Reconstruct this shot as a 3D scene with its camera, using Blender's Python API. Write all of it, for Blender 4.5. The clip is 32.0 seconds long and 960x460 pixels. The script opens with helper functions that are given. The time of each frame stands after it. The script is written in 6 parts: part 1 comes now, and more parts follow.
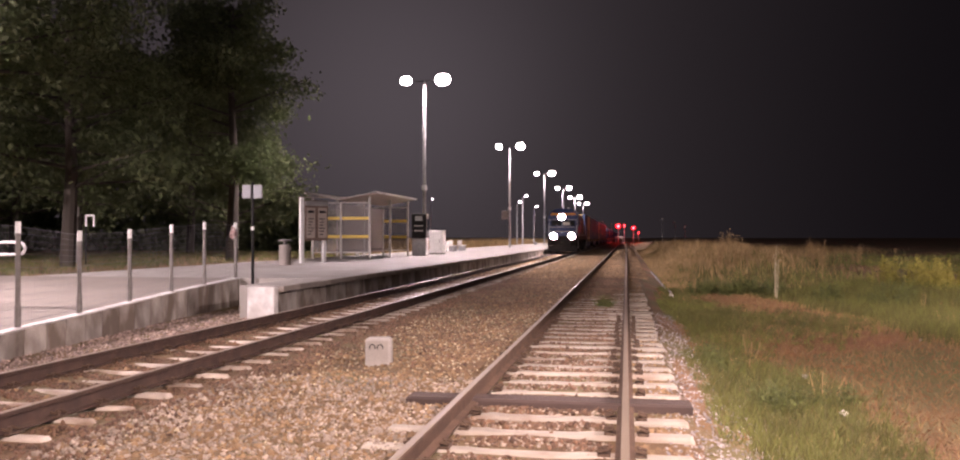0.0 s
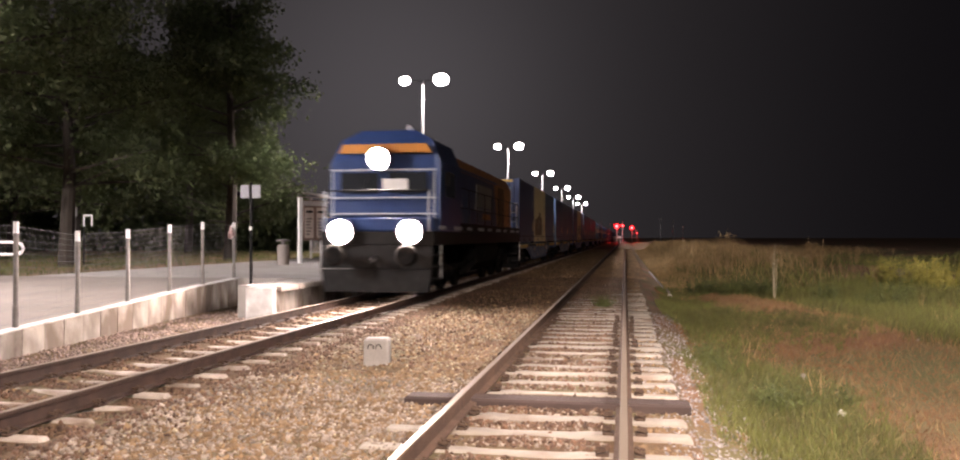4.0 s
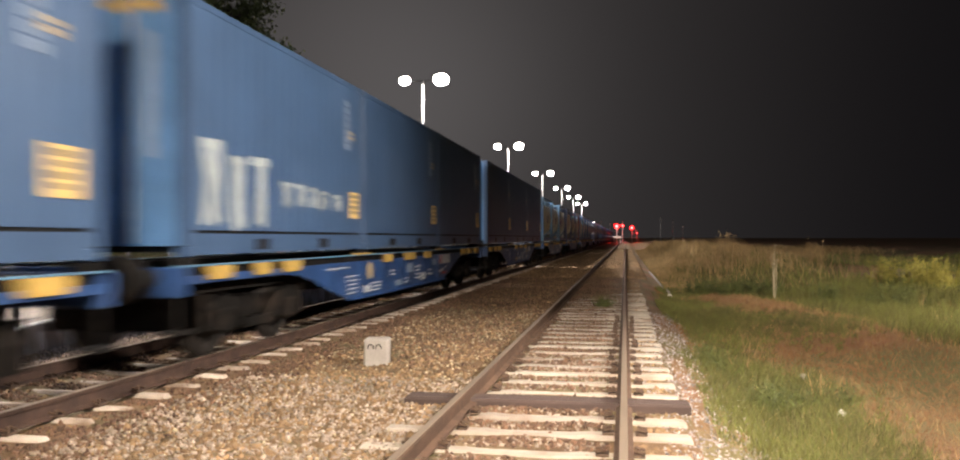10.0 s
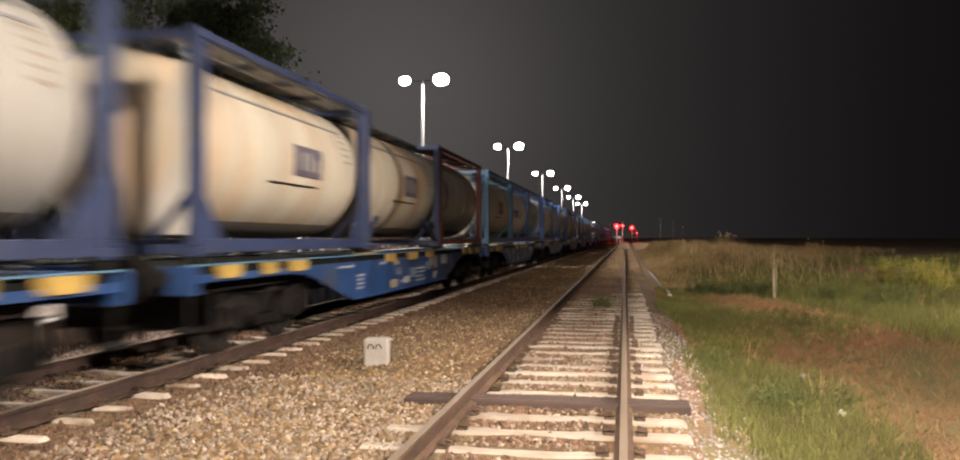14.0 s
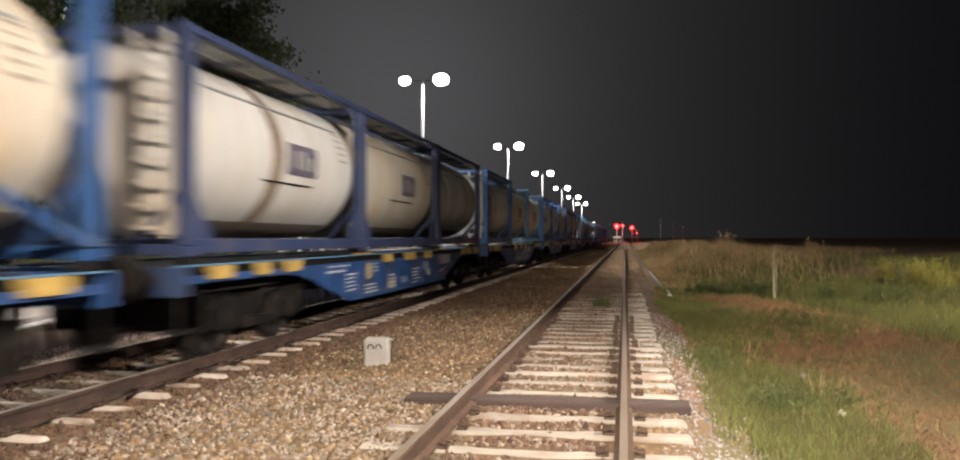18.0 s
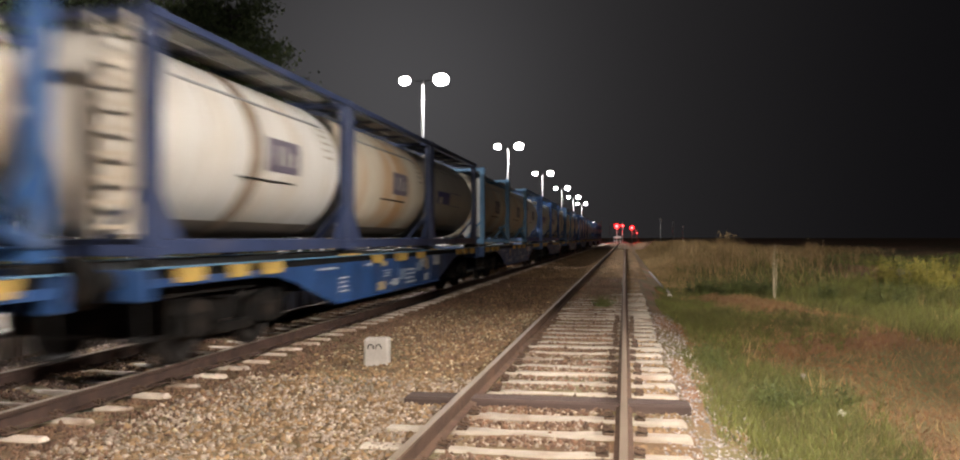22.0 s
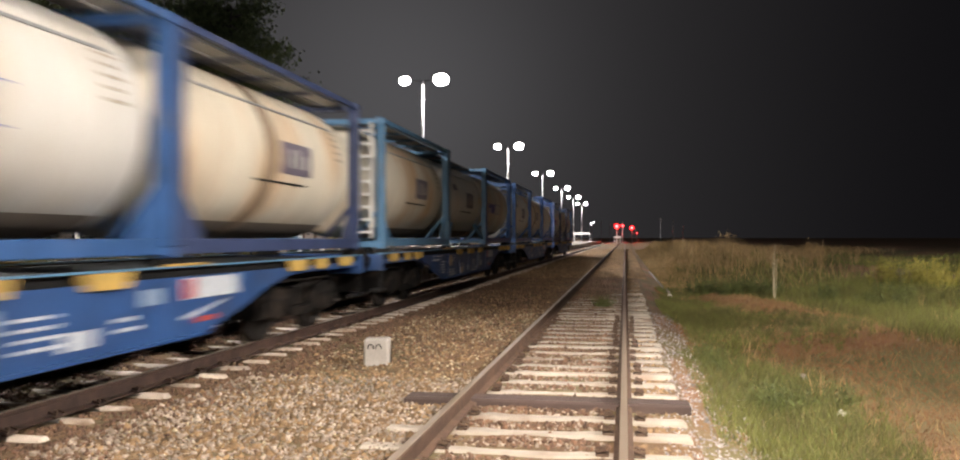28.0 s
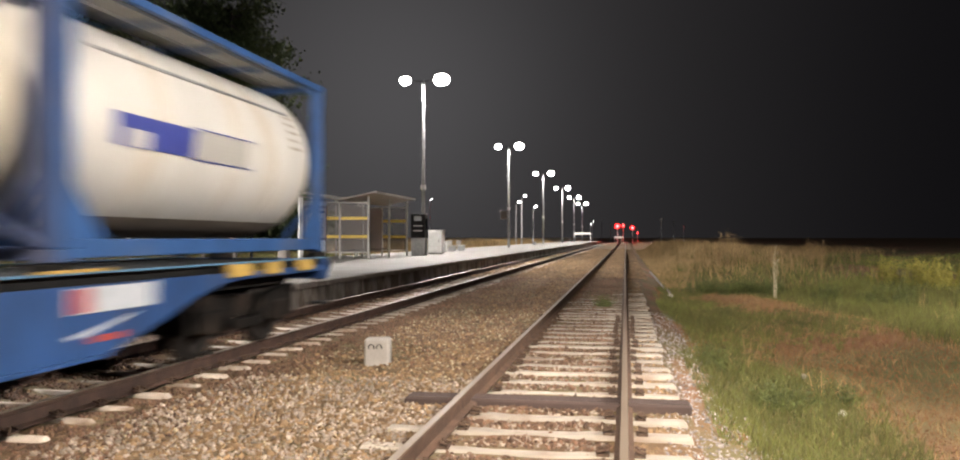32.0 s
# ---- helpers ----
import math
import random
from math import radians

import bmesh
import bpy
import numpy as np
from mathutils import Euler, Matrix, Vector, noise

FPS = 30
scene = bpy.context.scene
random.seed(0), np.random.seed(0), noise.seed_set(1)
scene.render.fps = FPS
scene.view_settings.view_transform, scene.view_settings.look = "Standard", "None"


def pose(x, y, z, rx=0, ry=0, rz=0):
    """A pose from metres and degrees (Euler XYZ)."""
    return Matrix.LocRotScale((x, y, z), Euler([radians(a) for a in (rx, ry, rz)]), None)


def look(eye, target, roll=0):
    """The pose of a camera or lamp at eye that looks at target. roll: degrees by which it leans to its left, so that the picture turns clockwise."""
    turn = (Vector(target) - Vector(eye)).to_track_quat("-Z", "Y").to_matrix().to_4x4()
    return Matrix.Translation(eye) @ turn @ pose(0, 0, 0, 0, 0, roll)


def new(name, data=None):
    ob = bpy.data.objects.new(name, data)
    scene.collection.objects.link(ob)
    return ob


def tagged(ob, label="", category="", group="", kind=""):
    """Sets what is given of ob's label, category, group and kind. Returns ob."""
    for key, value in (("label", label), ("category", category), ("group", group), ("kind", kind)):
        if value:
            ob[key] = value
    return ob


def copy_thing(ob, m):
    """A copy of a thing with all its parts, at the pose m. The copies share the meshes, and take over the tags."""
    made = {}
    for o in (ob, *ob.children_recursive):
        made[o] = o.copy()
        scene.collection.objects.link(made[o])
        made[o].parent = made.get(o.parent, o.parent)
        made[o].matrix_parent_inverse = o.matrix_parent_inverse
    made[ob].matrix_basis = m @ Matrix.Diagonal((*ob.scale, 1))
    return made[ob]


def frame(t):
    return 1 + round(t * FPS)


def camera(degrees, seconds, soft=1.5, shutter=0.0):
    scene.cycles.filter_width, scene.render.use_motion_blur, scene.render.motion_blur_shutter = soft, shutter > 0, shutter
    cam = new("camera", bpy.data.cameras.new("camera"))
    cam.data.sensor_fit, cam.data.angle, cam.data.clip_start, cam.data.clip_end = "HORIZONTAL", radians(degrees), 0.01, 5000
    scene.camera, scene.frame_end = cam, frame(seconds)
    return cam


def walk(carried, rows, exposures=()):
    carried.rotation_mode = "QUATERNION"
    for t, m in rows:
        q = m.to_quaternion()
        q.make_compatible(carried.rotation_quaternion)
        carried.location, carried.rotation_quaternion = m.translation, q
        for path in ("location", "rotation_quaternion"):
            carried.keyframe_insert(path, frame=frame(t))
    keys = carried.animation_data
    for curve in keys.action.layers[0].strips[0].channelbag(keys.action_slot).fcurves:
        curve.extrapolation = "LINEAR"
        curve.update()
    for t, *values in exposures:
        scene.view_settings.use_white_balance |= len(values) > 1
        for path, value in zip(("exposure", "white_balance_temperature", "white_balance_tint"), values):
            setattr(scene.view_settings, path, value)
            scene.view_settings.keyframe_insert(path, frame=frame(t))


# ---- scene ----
# ---- camera ----
cam = camera(60.74, 32.0, soft=2.0, shutter=0.8)
EYE = (0.0, 0.0, 1.465)


def aim(turn):
    """The camera's pose; turn: degrees to the left of the line of the track."""
    a = radians(turn)
    return look(EYE, (EYE[0] - math.sin(a) * 100, math.cos(a) * 100, EYE[2] + 0.925), 0.0)


walk(cam, [(0.0, aim(10.15)), (2.0, aim(10.15)), (2.6, aim(10.08)), (3.5, aim(10.04)), (16.0, aim(10.04)), (31.4, aim(10.04)), (32.0, aim(10.08))],
     exposures=[(0.0, 0.06, 6800, 36), (2.0, 0.02, 6800, 36), (3.5, 0.03, 6750, 29), (5.0, 0.06, 6500, 10), (7.5, 0.25, 6500, 10), (9.0, 0.37, 6700, 11), (10.0, 0.42, 6900, 12), (13.0, 0.39, 7050, 13),
                (14.5, 0.22, 6850, 12), (17.0, 0.18, 6500, 10), (20.0, 0.12, 6450, 10), (23.0, 0.01, 6450, 10), (25.5, 0.12, 6450, 10), (28.0, 0.24, 6450, 10), (32.0, 0.19, 6500, 10)])

# ---- world and lights ----
scene.view_settings.exposure = 0.0
world = bpy.data.worlds.new("night")
scene.world = world
world.use_nodes = True
wn, wl = world.node_tree.nodes, world.node_tree.links
wbg = wn["Background"]
wtc, wsep, wramp = wn.new("ShaderNodeTexCoord"), wn.new("ShaderNodeSeparateXYZ"), wn.new("ShaderNodeValToRGB")
wl.new(wtc.outputs["Generated"], wsep.inputs[0])
wmap = wn.new("ShaderNodeMapRange")
wmap.inputs["From Min"].default_value, wmap.inputs["From Max"].default_value = -0.9, 0.4
wl.new(wsep.outputs[0], wmap.inputs[0])
wl.new(wmap.outputs[0], wramp.inputs[0])
wramp.color_ramp.interpolation = "EASE"
wramp.color_ramp.elements[0].color = (0.036, 0.034, 0.0345, 1)
wramp.color_ramp.elements[1].color = (0.0046, 0.0043, 0.005, 1)
wmid = wramp.color_ramp.elements.new(0.46)
wmid.color = (0.031, 0.029, 0.030, 1)
# glow added to the sky around the station lamps, imitating their bloom
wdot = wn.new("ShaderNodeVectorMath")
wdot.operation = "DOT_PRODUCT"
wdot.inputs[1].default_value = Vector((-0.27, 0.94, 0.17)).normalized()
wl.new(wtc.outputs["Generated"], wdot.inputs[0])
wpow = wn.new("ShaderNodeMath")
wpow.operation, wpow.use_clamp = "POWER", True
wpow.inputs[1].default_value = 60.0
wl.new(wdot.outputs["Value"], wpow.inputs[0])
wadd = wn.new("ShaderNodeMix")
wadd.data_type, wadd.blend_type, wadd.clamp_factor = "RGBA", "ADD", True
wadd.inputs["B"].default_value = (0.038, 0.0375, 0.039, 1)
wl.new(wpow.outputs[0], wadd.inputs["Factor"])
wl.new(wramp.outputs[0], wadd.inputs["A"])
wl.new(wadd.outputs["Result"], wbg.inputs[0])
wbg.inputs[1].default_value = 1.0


def lamp(name, kind, eye, target, watts, colour, size=0.3, spread=None):
    data = bpy.data.lights.new(name, kind)
    data.energy, data.color = watts, colour
    if kind == "AREA":
        data.shape, data.size = "DISK", size
    else:
        data.shadow_soft_size = size
    if kind == "SPOT":
        data.spot_size, data.spot_blend = radians(spread or 150), 0.6
    ob = new(name, data)
    ob.matrix_basis = look(eye, target)
    return ob


WARM = (1.0, 0.88, 0.75)
NEUTRAL = (1.0, 0.93, 0.86)
COOL = (1.0, 0.97, 0.93)
LAMP_X, LAMP_TOP, LAMP_Y0, LAMP_STEP = -12.2, 10.95, 48.8, 37.2
# the two unseen street lamps of the crossing, beside and behind the camera; the second head of each is added to
# brighten the field
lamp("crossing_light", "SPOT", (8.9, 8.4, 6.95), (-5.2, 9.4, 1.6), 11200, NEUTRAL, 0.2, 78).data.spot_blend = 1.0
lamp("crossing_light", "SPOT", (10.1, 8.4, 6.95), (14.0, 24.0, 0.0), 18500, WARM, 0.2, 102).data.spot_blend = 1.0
lamp("crossing_light", "SPOT", (0.2, -5.0, 7.9), (-2.4, 5.6, 0.0), 12000, WARM, 0.15, 67).data.spot_blend = 1.0
lamp("crossing_light", "SPOT", (1.4, -5.0, 7.9), (7.2, 10.5, 0.0), 19500, WARM, 0.15, 76).data.spot_blend = 1.0
# the unseen street lamps beyond the paved way; the second pair is added to brighten the trees
for s in (-1, 1):
    lamp("way_light", "SPOT", (-17.0 + s * 0.6, 11.4, 5.95), (-10.0, 14.0, 0.0), 5500, COOL, 0.15, 150)
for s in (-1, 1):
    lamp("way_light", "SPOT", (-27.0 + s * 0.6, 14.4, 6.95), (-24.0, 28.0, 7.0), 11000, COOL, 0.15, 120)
for k in range(6):
    y = LAMP_Y0 + LAMP_STEP * k
    for s in (-1, 1):
        lamp("platform_light", "SPOT", (LAMP_X + s * 1.15, y, LAMP_TOP + 0.02), (LAMP_X + s * 1.9, y, 0.0), 27000, COOL, 0.15, 165)

# ---- materials ----
MATS = {}


def mat(name, colour, rough=0.6, metal=0.0, dark=0.7, scale=6.0, fine=60.0, bump=0.15, dist=0.01, stain=None, stain_at=0.62,
        per="none", spread=0.0, stretch=(1, 1, 1), tint=None, pop=0.0):
    """A surface with two scales of variation. dark: the darker tone as a share of the colour; stain: a second colour in patches;
    per: 'object' or 'island' for tone that differs piece by piece, by spread; pop: how much brighter a few pale pieces are."""
    if name in MATS:
        return MATS[name]
    m = bpy.data.materials.new(name)
    m.use_nodes = True
    n, l = m.node_tree.nodes, m.node_tree.links
    b = n["Principled BSDF"]
    tc, mp = n.new("ShaderNodeTexCoord"), n.new("ShaderNodeMapping")
    mp.inputs["Scale"].default_value = stretch
    l.new(tc.outputs["Object"], mp.inputs[0])
    big, small = n.new("ShaderNodeTexNoise"), n.new("ShaderNodeTexNoise")
    big.inputs["Scale"].default_value, big.inputs["Detail"].default_value = scale, 5
    small.inputs["Scale"].default_value, small.inputs["Detail"].default_value = fine, 4
    l.new(mp.outputs[0], big.inputs[0])
    l.new(mp.outputs[0], small.inputs[0])
    r = n.new("ShaderNodeValToRGB")
    r.color_ramp.elements[0].position, r.color_ramp.elements[1].position = 0.32, 0.68
    r.color_ramp.elements[0].color = (*[c * dark for c in colour], 1)
    r.color_ramp.elements[1].color = (*colour, 1)
    l.new(big.outputs[0], r.inputs[0])
    out = r.outputs[0]
    mix = n.new("ShaderNodeMix")
    mix.data_type, mix.blend_type = "RGBA", "MULTIPLY"
    r2 = n.new("ShaderNodeValToRGB")
    r2.color_ramp.elements[0].position, r2.color_ramp.elements[1].position = 0.3, 0.7
    v = 0.5 + dark / 2
    r2.color_ramp.elements[0].color = (v, v, v, 1)
    r2.color_ramp.elements[1].color = (1, 1, 1, 1)
    l.new(small.outputs[0], r2.inputs[0])
    mix.inputs["Factor"].default_value = 1.0
    l.new(out, mix.inputs["A"])
    l.new(r2.outputs[0], mix.inputs["B"])
    out = mix.outputs["Result"]
    if stain:
        sn, sr, sm = n.new("ShaderNodeTexNoise"), n.new("ShaderNodeValToRGB"), n.new("ShaderNodeMix")
        sn.inputs["Scale"].default_value, sn.inputs["Detail"].default_value = scale * 0.45, 8
        off = n.new("ShaderNodeVectorMath")
        off.inputs[1].default_value = (7.3, 2.1, 4.4)
        l.new(mp.outputs[0], off.inputs[0])
        info0 = n.new("ShaderNodeObjectInfo")
        cmb = n.new("ShaderNodeVectorMath")
        cmb.operation = "MULTIPLY_ADD"
        cmb.inputs[1].default_value = (31.0, 17.0, 23.0)
        l.new(info0.outputs["Random"], cmb.inputs[0])
        l.new(off.outputs[0], cmb.inputs[2])
        l.new(cmb.outputs[0], sn.inputs[0])
        sr.color_ramp.elements[0].position, sr.color_ramp.elements[1].position = stain_at - 0.12, stain_at + 0.1
        l.new(sn.outputs[0], sr.inputs[0])
        sm.data_type = "RGBA"
        l.new(sr.outputs[0], sm.inputs["Factor"])
        l.new(out, sm.inputs["A"])
        sm.inputs["B"].default_value = (*stain, 1)
        out = sm.outputs["Result"]
    if per != "none":
        if per == "object":
            src = n.new("ShaderNodeObjectInfo").outputs["Random"]
        else:
            src = n.new("ShaderNodeNewGeometry").outputs["Random Per Island"]
        rr, pm = n.new("ShaderNodeValToRGB"), n.new("ShaderNodeMix")
        lo, hi = 1 - spread, 1 + spread
        e = rr.color_ramp.elements
        e[0].color, e[1].color = (lo, lo, lo, 1), (hi, hi, hi, 1)
        if tint:
            mid = e.new(0.5)
            mid.color = (*tint, 1)
        if pop:
            e[-1].position = 0.86
            most = e.new(0.93)
            most.color = (hi * pop, hi * pop * 1.02, hi * pop * 1.04, 1)
        pm.data_type, pm.blend_type = "RGBA", "MULTIPLY"
        pm.inputs["Factor"].default_value = 1.0
        l.new(src, rr.inputs[0])
        l.new(out, pm.inputs["A"])
        l.new(rr.outputs[0], pm.inputs["B"])
        out = pm.outputs["Result"]
    l.new(out, b.inputs["Base Color"])
    rm = n.new("ShaderNodeMapRange")
    rm.inputs["To Min"].default_value, rm.inputs["To Max"].default_value = max(0.03, rough - 0.12), min(1, rough + 0.12)
    l.new(small.outputs[0], rm.inputs[0])
    l.new(rm.outputs[0], b.inputs["Roughness"])
    b.inputs["Metallic"].default_value = metal
    if bump:
        bp = n.new("ShaderNodeBump")
        bp.inputs["Strength"].default_value, bp.inputs["Distance"].default_value = bump, dist
        l.new(small.outputs[0], bp.inputs["Height"])
        l.new(bp.outputs[0], b.inputs["Normal"])
    MATS[name] = m
    return m


def glow(name, colour, strength):
    if name in MATS:
        return MATS[name]
    m = bpy.data.materials.new(name)
    m.use_nodes = True
    b = m.node_tree.nodes["Principled BSDF"]
    b.inputs["Base Color"].default_value = (*colour, 1)
    b.inputs["Emission Color"].default_value = (*colour, 1)
    b.inputs["Emission Strength"].default_value = strength
    MATS[name] = m
    return m


def glass(name, colour=(0.85, 0.9, 0.9), rough=0.08, alpha=0.25):
    if name in MATS:
        return MATS[name]
    m = bpy.data.materials.new(name)
    m.use_nodes = True
    b = m.node_tree.nodes["Principled BSDF"]
    b.inputs["Base Color"].default_value = (*colour, 1)
    b.inputs["Roughness"].default_value = rough
    b.inputs["Alpha"].default_value = alpha
    MATS[name] = m
    return m


M_RUST = mat("rail_rust", (0.135, 0.075, 0.047), 0.8, 0.0, 0.55, 5, 90, 0.4, 0.004)
M_RUSTDARK = mat("rail_rust_dark", (0.075, 0.040, 0.028), 0.8, 0.0, 0.55, 5, 90, 0.4, 0.004)
M_RAILHEAD = mat("rail_head", (0.36, 0.285, 0.22), 0.45, 0.4, 0.75, 3, 40, 0.1, 0.002, stretch=(1, 0.1, 1))
M_SLEEPER = mat("sleeper_concrete", (0.44, 0.385, 0.325), 0.9, 0, 0.72, 4, 70, 0.5, 0.006, stain=(0.22, 0.15, 0.11), stain_at=0.63, per="object", spread=0.14)
M_SLEEPERTAN = mat("sleeper_stained", (0.64, 0.55, 0.47), 0.9, 0, 0.72, 4, 70, 0.5, 0.006, stain=(0.20, 0.135, 0.095), stain_at=0.58, per="object", spread=0.2)
M_PEBBLE = mat("yellow_pebble", (0.44, 0.36, 0.24), 0.85, 0, 0.75, 0.9, 40, 0.3, 0.006, per="island", spread=0.4)
M_WOOD = mat("sleeper_wood", (0.10, 0.065, 0.055), 0.85, 0, 0.6, 3, 60, 0.6, 0.01, stretch=(0.3, 3, 1))
M_CLIP = mat("clip_steel", (0.125, 0.078, 0.053), 0.7, 0.3, 0.6, 20, 100, 0.3, 0.004)
M_BALLAST = mat("ballast_bed", (0.215, 0.124, 0.060), 0.95, 0, 0.55, 1.6, 38, 1.0, 0.03, stain=(0.15, 0.115, 0.055), stain_at=0.56)
M_STONE = mat("ballast_stone", (0.30, 0.190, 0.100), 0.9, 0, 0.60, 0.7, 40, 0.4, 0.006, per="island", spread=0.26, tint=(0.92, 0.90, 0.88), pop=1.22)
M_PINK = mat("ballast_pink", (0.42, 0.31, 0.26), 0.9, 0, 0.6, 0.7, 40, 0.5, 0.006, per="island", spread=0.5)
M_PALE = mat("ballast_pale", (0.36, 0.285, 0.225), 0.9, 0, 0.65, 0.9, 40, 0.5, 0.006, per="island", spread=0.32, pop=1.2)
M_GREYGRAVEL = mat("gravel_grey", (0.34, 0.30, 0.285), 0.9, 0, 0.65, 0.9, 40, 0.5, 0.006, per="island", spread=0.35, pop=1.2)
M_STAINED = mat("ballast_stained", (0.185, 0.104, 0.064), 0.9, 0, 0.6, 0.7, 40, 0.5, 0.006, per="island", spread=0.45)
M_SOIL = mat("ground_soil", (0.31, 0.155, 0.080), 0.98, 0, 0.55, 0.45, 14, 1.0, 0.06, stain=(0.10, 0.11, 0.04), stain_at=0.56)
M_CONC = mat("concrete", (0.50, 0.46, 0.42), 0.88, 0, 0.72, 1.6, 40, 0.4, 0.006, stain=(0.20, 0.165, 0.14), stain_at=0.56, per="object", spread=0.16)
M_CONCDARK = mat("concrete_edge", (0.31, 0.265, 0.235), 0.9, 0, 0.7, 2.0, 40, 0.4, 0.006, per="object", spread=0.12)
M_BLOCK = mat("wall_block", (0.50, 0.45, 0.40), 0.9, 0, 0.66, 3.6, 40, 0.5, 0.006, stain=(0.15, 0.115, 0.09), stain_at=0.515, stretch=(1, 1, 0.6), per="object", spread=0.22)
M_SIGNBACK = mat("sign_back", (0.20, 0.20, 0.21), 0.6, 0.3, 0.8, 6, 50, 0.05, 0.002)
M_PAVE = mat("platform_paving", (0.37, 0.335, 0.305), 0.85, 0, 0.78, 1.1, 30, 0.3, 0.006, per="object", spread=0.06)
M_PATH = mat("path_paving", (0.255, 0.212, 0.185), 0.88, 0, 0.8, 0.7, 26, 0.3, 0.006)
M_LIMEWASH = mat("limewash", (0.78, 0.75, 0.72), 0.9, 0, 0.7, 5, 50, 0.3, 0.004, stain=(0.40, 0.36, 0.33), stain_at=0.62)
M_GALV = mat("galvanised_steel", (0.45, 0.45, 0.45), 0.45, 0.6, 0.75, 8, 60, 0.1, 0.002)
M_POST = mat("fence_steel", (0.22, 0.20, 0.185), 0.55, 0.4, 0.7, 9, 60, 0.2, 0.002)
M_WHITE = mat("white_paint", (0.78, 0.77, 0.75), 0.5, 0, 0.85, 5, 50, 0.1, 0.002)
M_CAB = mat("cabinet_paint", (0.66, 0.65, 0.62), 0.5, 0, 0.85, 4, 50, 0.1, 0.002)
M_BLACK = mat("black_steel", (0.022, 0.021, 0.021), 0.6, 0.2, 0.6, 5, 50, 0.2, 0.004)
M_GRIME = mat("bogie_grime", (0.010, 0.009, 0.0085), 0.9, 0.1, 0.5, 6, 60, 0.4, 0.006, stain=(0.034, 0.025, 0.02), stain_at=0.62)
M_TYRE = mat("wheel_steel", (0.035, 0.03, 0.027), 0.7, 0.3, 0.6, 9, 60, 0.2, 0.003)
M_WBLUE = mat("wagon_blue", (0.022, 0.075, 0.225), 0.5, 0, 0.6, 1.6, 45, 0.15, 0.003, stain=(0.05, 0.055, 0.075), stain_at=0.68)
M_WEDGE = mat("wagon_edge", (0.11, 0.24, 0.38), 0.5, 0, 0.7, 3, 45, 0.1, 0.003)
M_YELLOW = mat("bracket_yellow", (0.60, 0.39, 0.10), 0.6, 0, 0.6, 4, 50, 0.15, 0.003, stain=(0.20, 0.13, 0.05), stain_at=0.66)
M_MARK = mat("marking_white", (0.50, 0.53, 0.57), 0.6, 0, 0.75, 6, 60, 0.05, 0.001)
M_RED = mat("marking_red", (0.42, 0.07, 0.06), 0.6, 0, 0.7, 6, 60, 0.05, 0.001)
M_PLATE = mat("plate_yellow", (0.72, 0.50, 0.20), 0.55, 0, 0.8, 6, 60, 0.05, 0.001)
M_DISC = mat("badge_tan", (0.42, 0.33, 0.20), 0.6, 0, 0.8, 6, 60, 0.05, 0.001)
M_PLATETEXT = mat("plate_text", (0.25, 0.20, 0.12), 0.6, 0, 0.8, 6, 60, 0, 0.001)
M_BOXBLUE = mat("container_blue", (0.046, 0.095, 0.19), 0.5, 0, 0.78, 0.9, 20, 0.12, 0.004, stain=(0.06, 0.105, 0.19), stain_at=0.66, per="object", spread=0.10)
M_BOXNAVY = mat("container_navy", (0.024, 0.044, 0.118), 0.5, 0, 0.78, 0.9, 20, 0.12, 0.004, stain=(0.035, 0.052, 0.11), stain_at=0.66)
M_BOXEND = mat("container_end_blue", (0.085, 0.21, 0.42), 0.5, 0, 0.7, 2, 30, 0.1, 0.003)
M_BOXCREAM = mat("container_cream", (0.72, 0.63, 0.38), 0.55, 0, 0.85, 0.9, 20, 0.12, 0.004, stain=(0.55, 0.45, 0.26), stain_at=0.70)
M_TWHITE = mat("tank_white", (0.60, 0.575, 0.535), 0.45, 0, 0.86, 1.5, 11, 0.06, 0.004, stain=(0.47, 0.39, 0.29), stain_at=0.62, stretch=(1, 1.5, 0.45), per="object", spread=0.06)
M_TCREAM = mat("tank_cream", (0.625, 0.56, 0.45), 0.5, 0, 0.80, 1.5, 11, 0.06, 0.004, stain=(0.47, 0.285, 0.14), stain_at=0.57, stretch=(1, 1.5, 0.45), per="object", spread=0.06)
M_TGREY = mat("tank_grey", (0.43, 0.41, 0.375), 0.45, 0, 0.84, 0.8, 14, 0.06, 0.004, stain=(0.38, 0.32, 0.26), stain_at=0.64, stretch=(1, 1, 0.5))
M_TDIRT = mat("tank_dirt", (0.44, 0.375, 0.295), 0.75, 0, 0.7, 1.2, 30, 0.1, 0.004)
M_TBELLY = mat("tank_soot_shade", (0.20, 0.16, 0.125), 0.8, 0, 0.6, 1.2, 30, 0.2, 0.004)
M_FBLUE = mat("frame_blue", (0.028, 0.092, 0.26), 0.5, 0, 0.7, 3, 45, 0.1, 0.003, stain=(0.10, 0.12, 0.17), stain_at=0.7)
M_FNAVY = mat("frame_navy", (0.035, 0.052, 0.125), 0.5, 0, 0.7, 3, 45, 0.1, 0.003, stain=(0.08, 0.08, 0.11), stain_at=0.7)
M_FSKY = mat("frame_sky", (0.085, 0.195, 0.33), 0.5, 0, 0.7, 3, 45, 0.1, 0.003, stain=(0.14, 0.18, 0.22), stain_at=0.7)
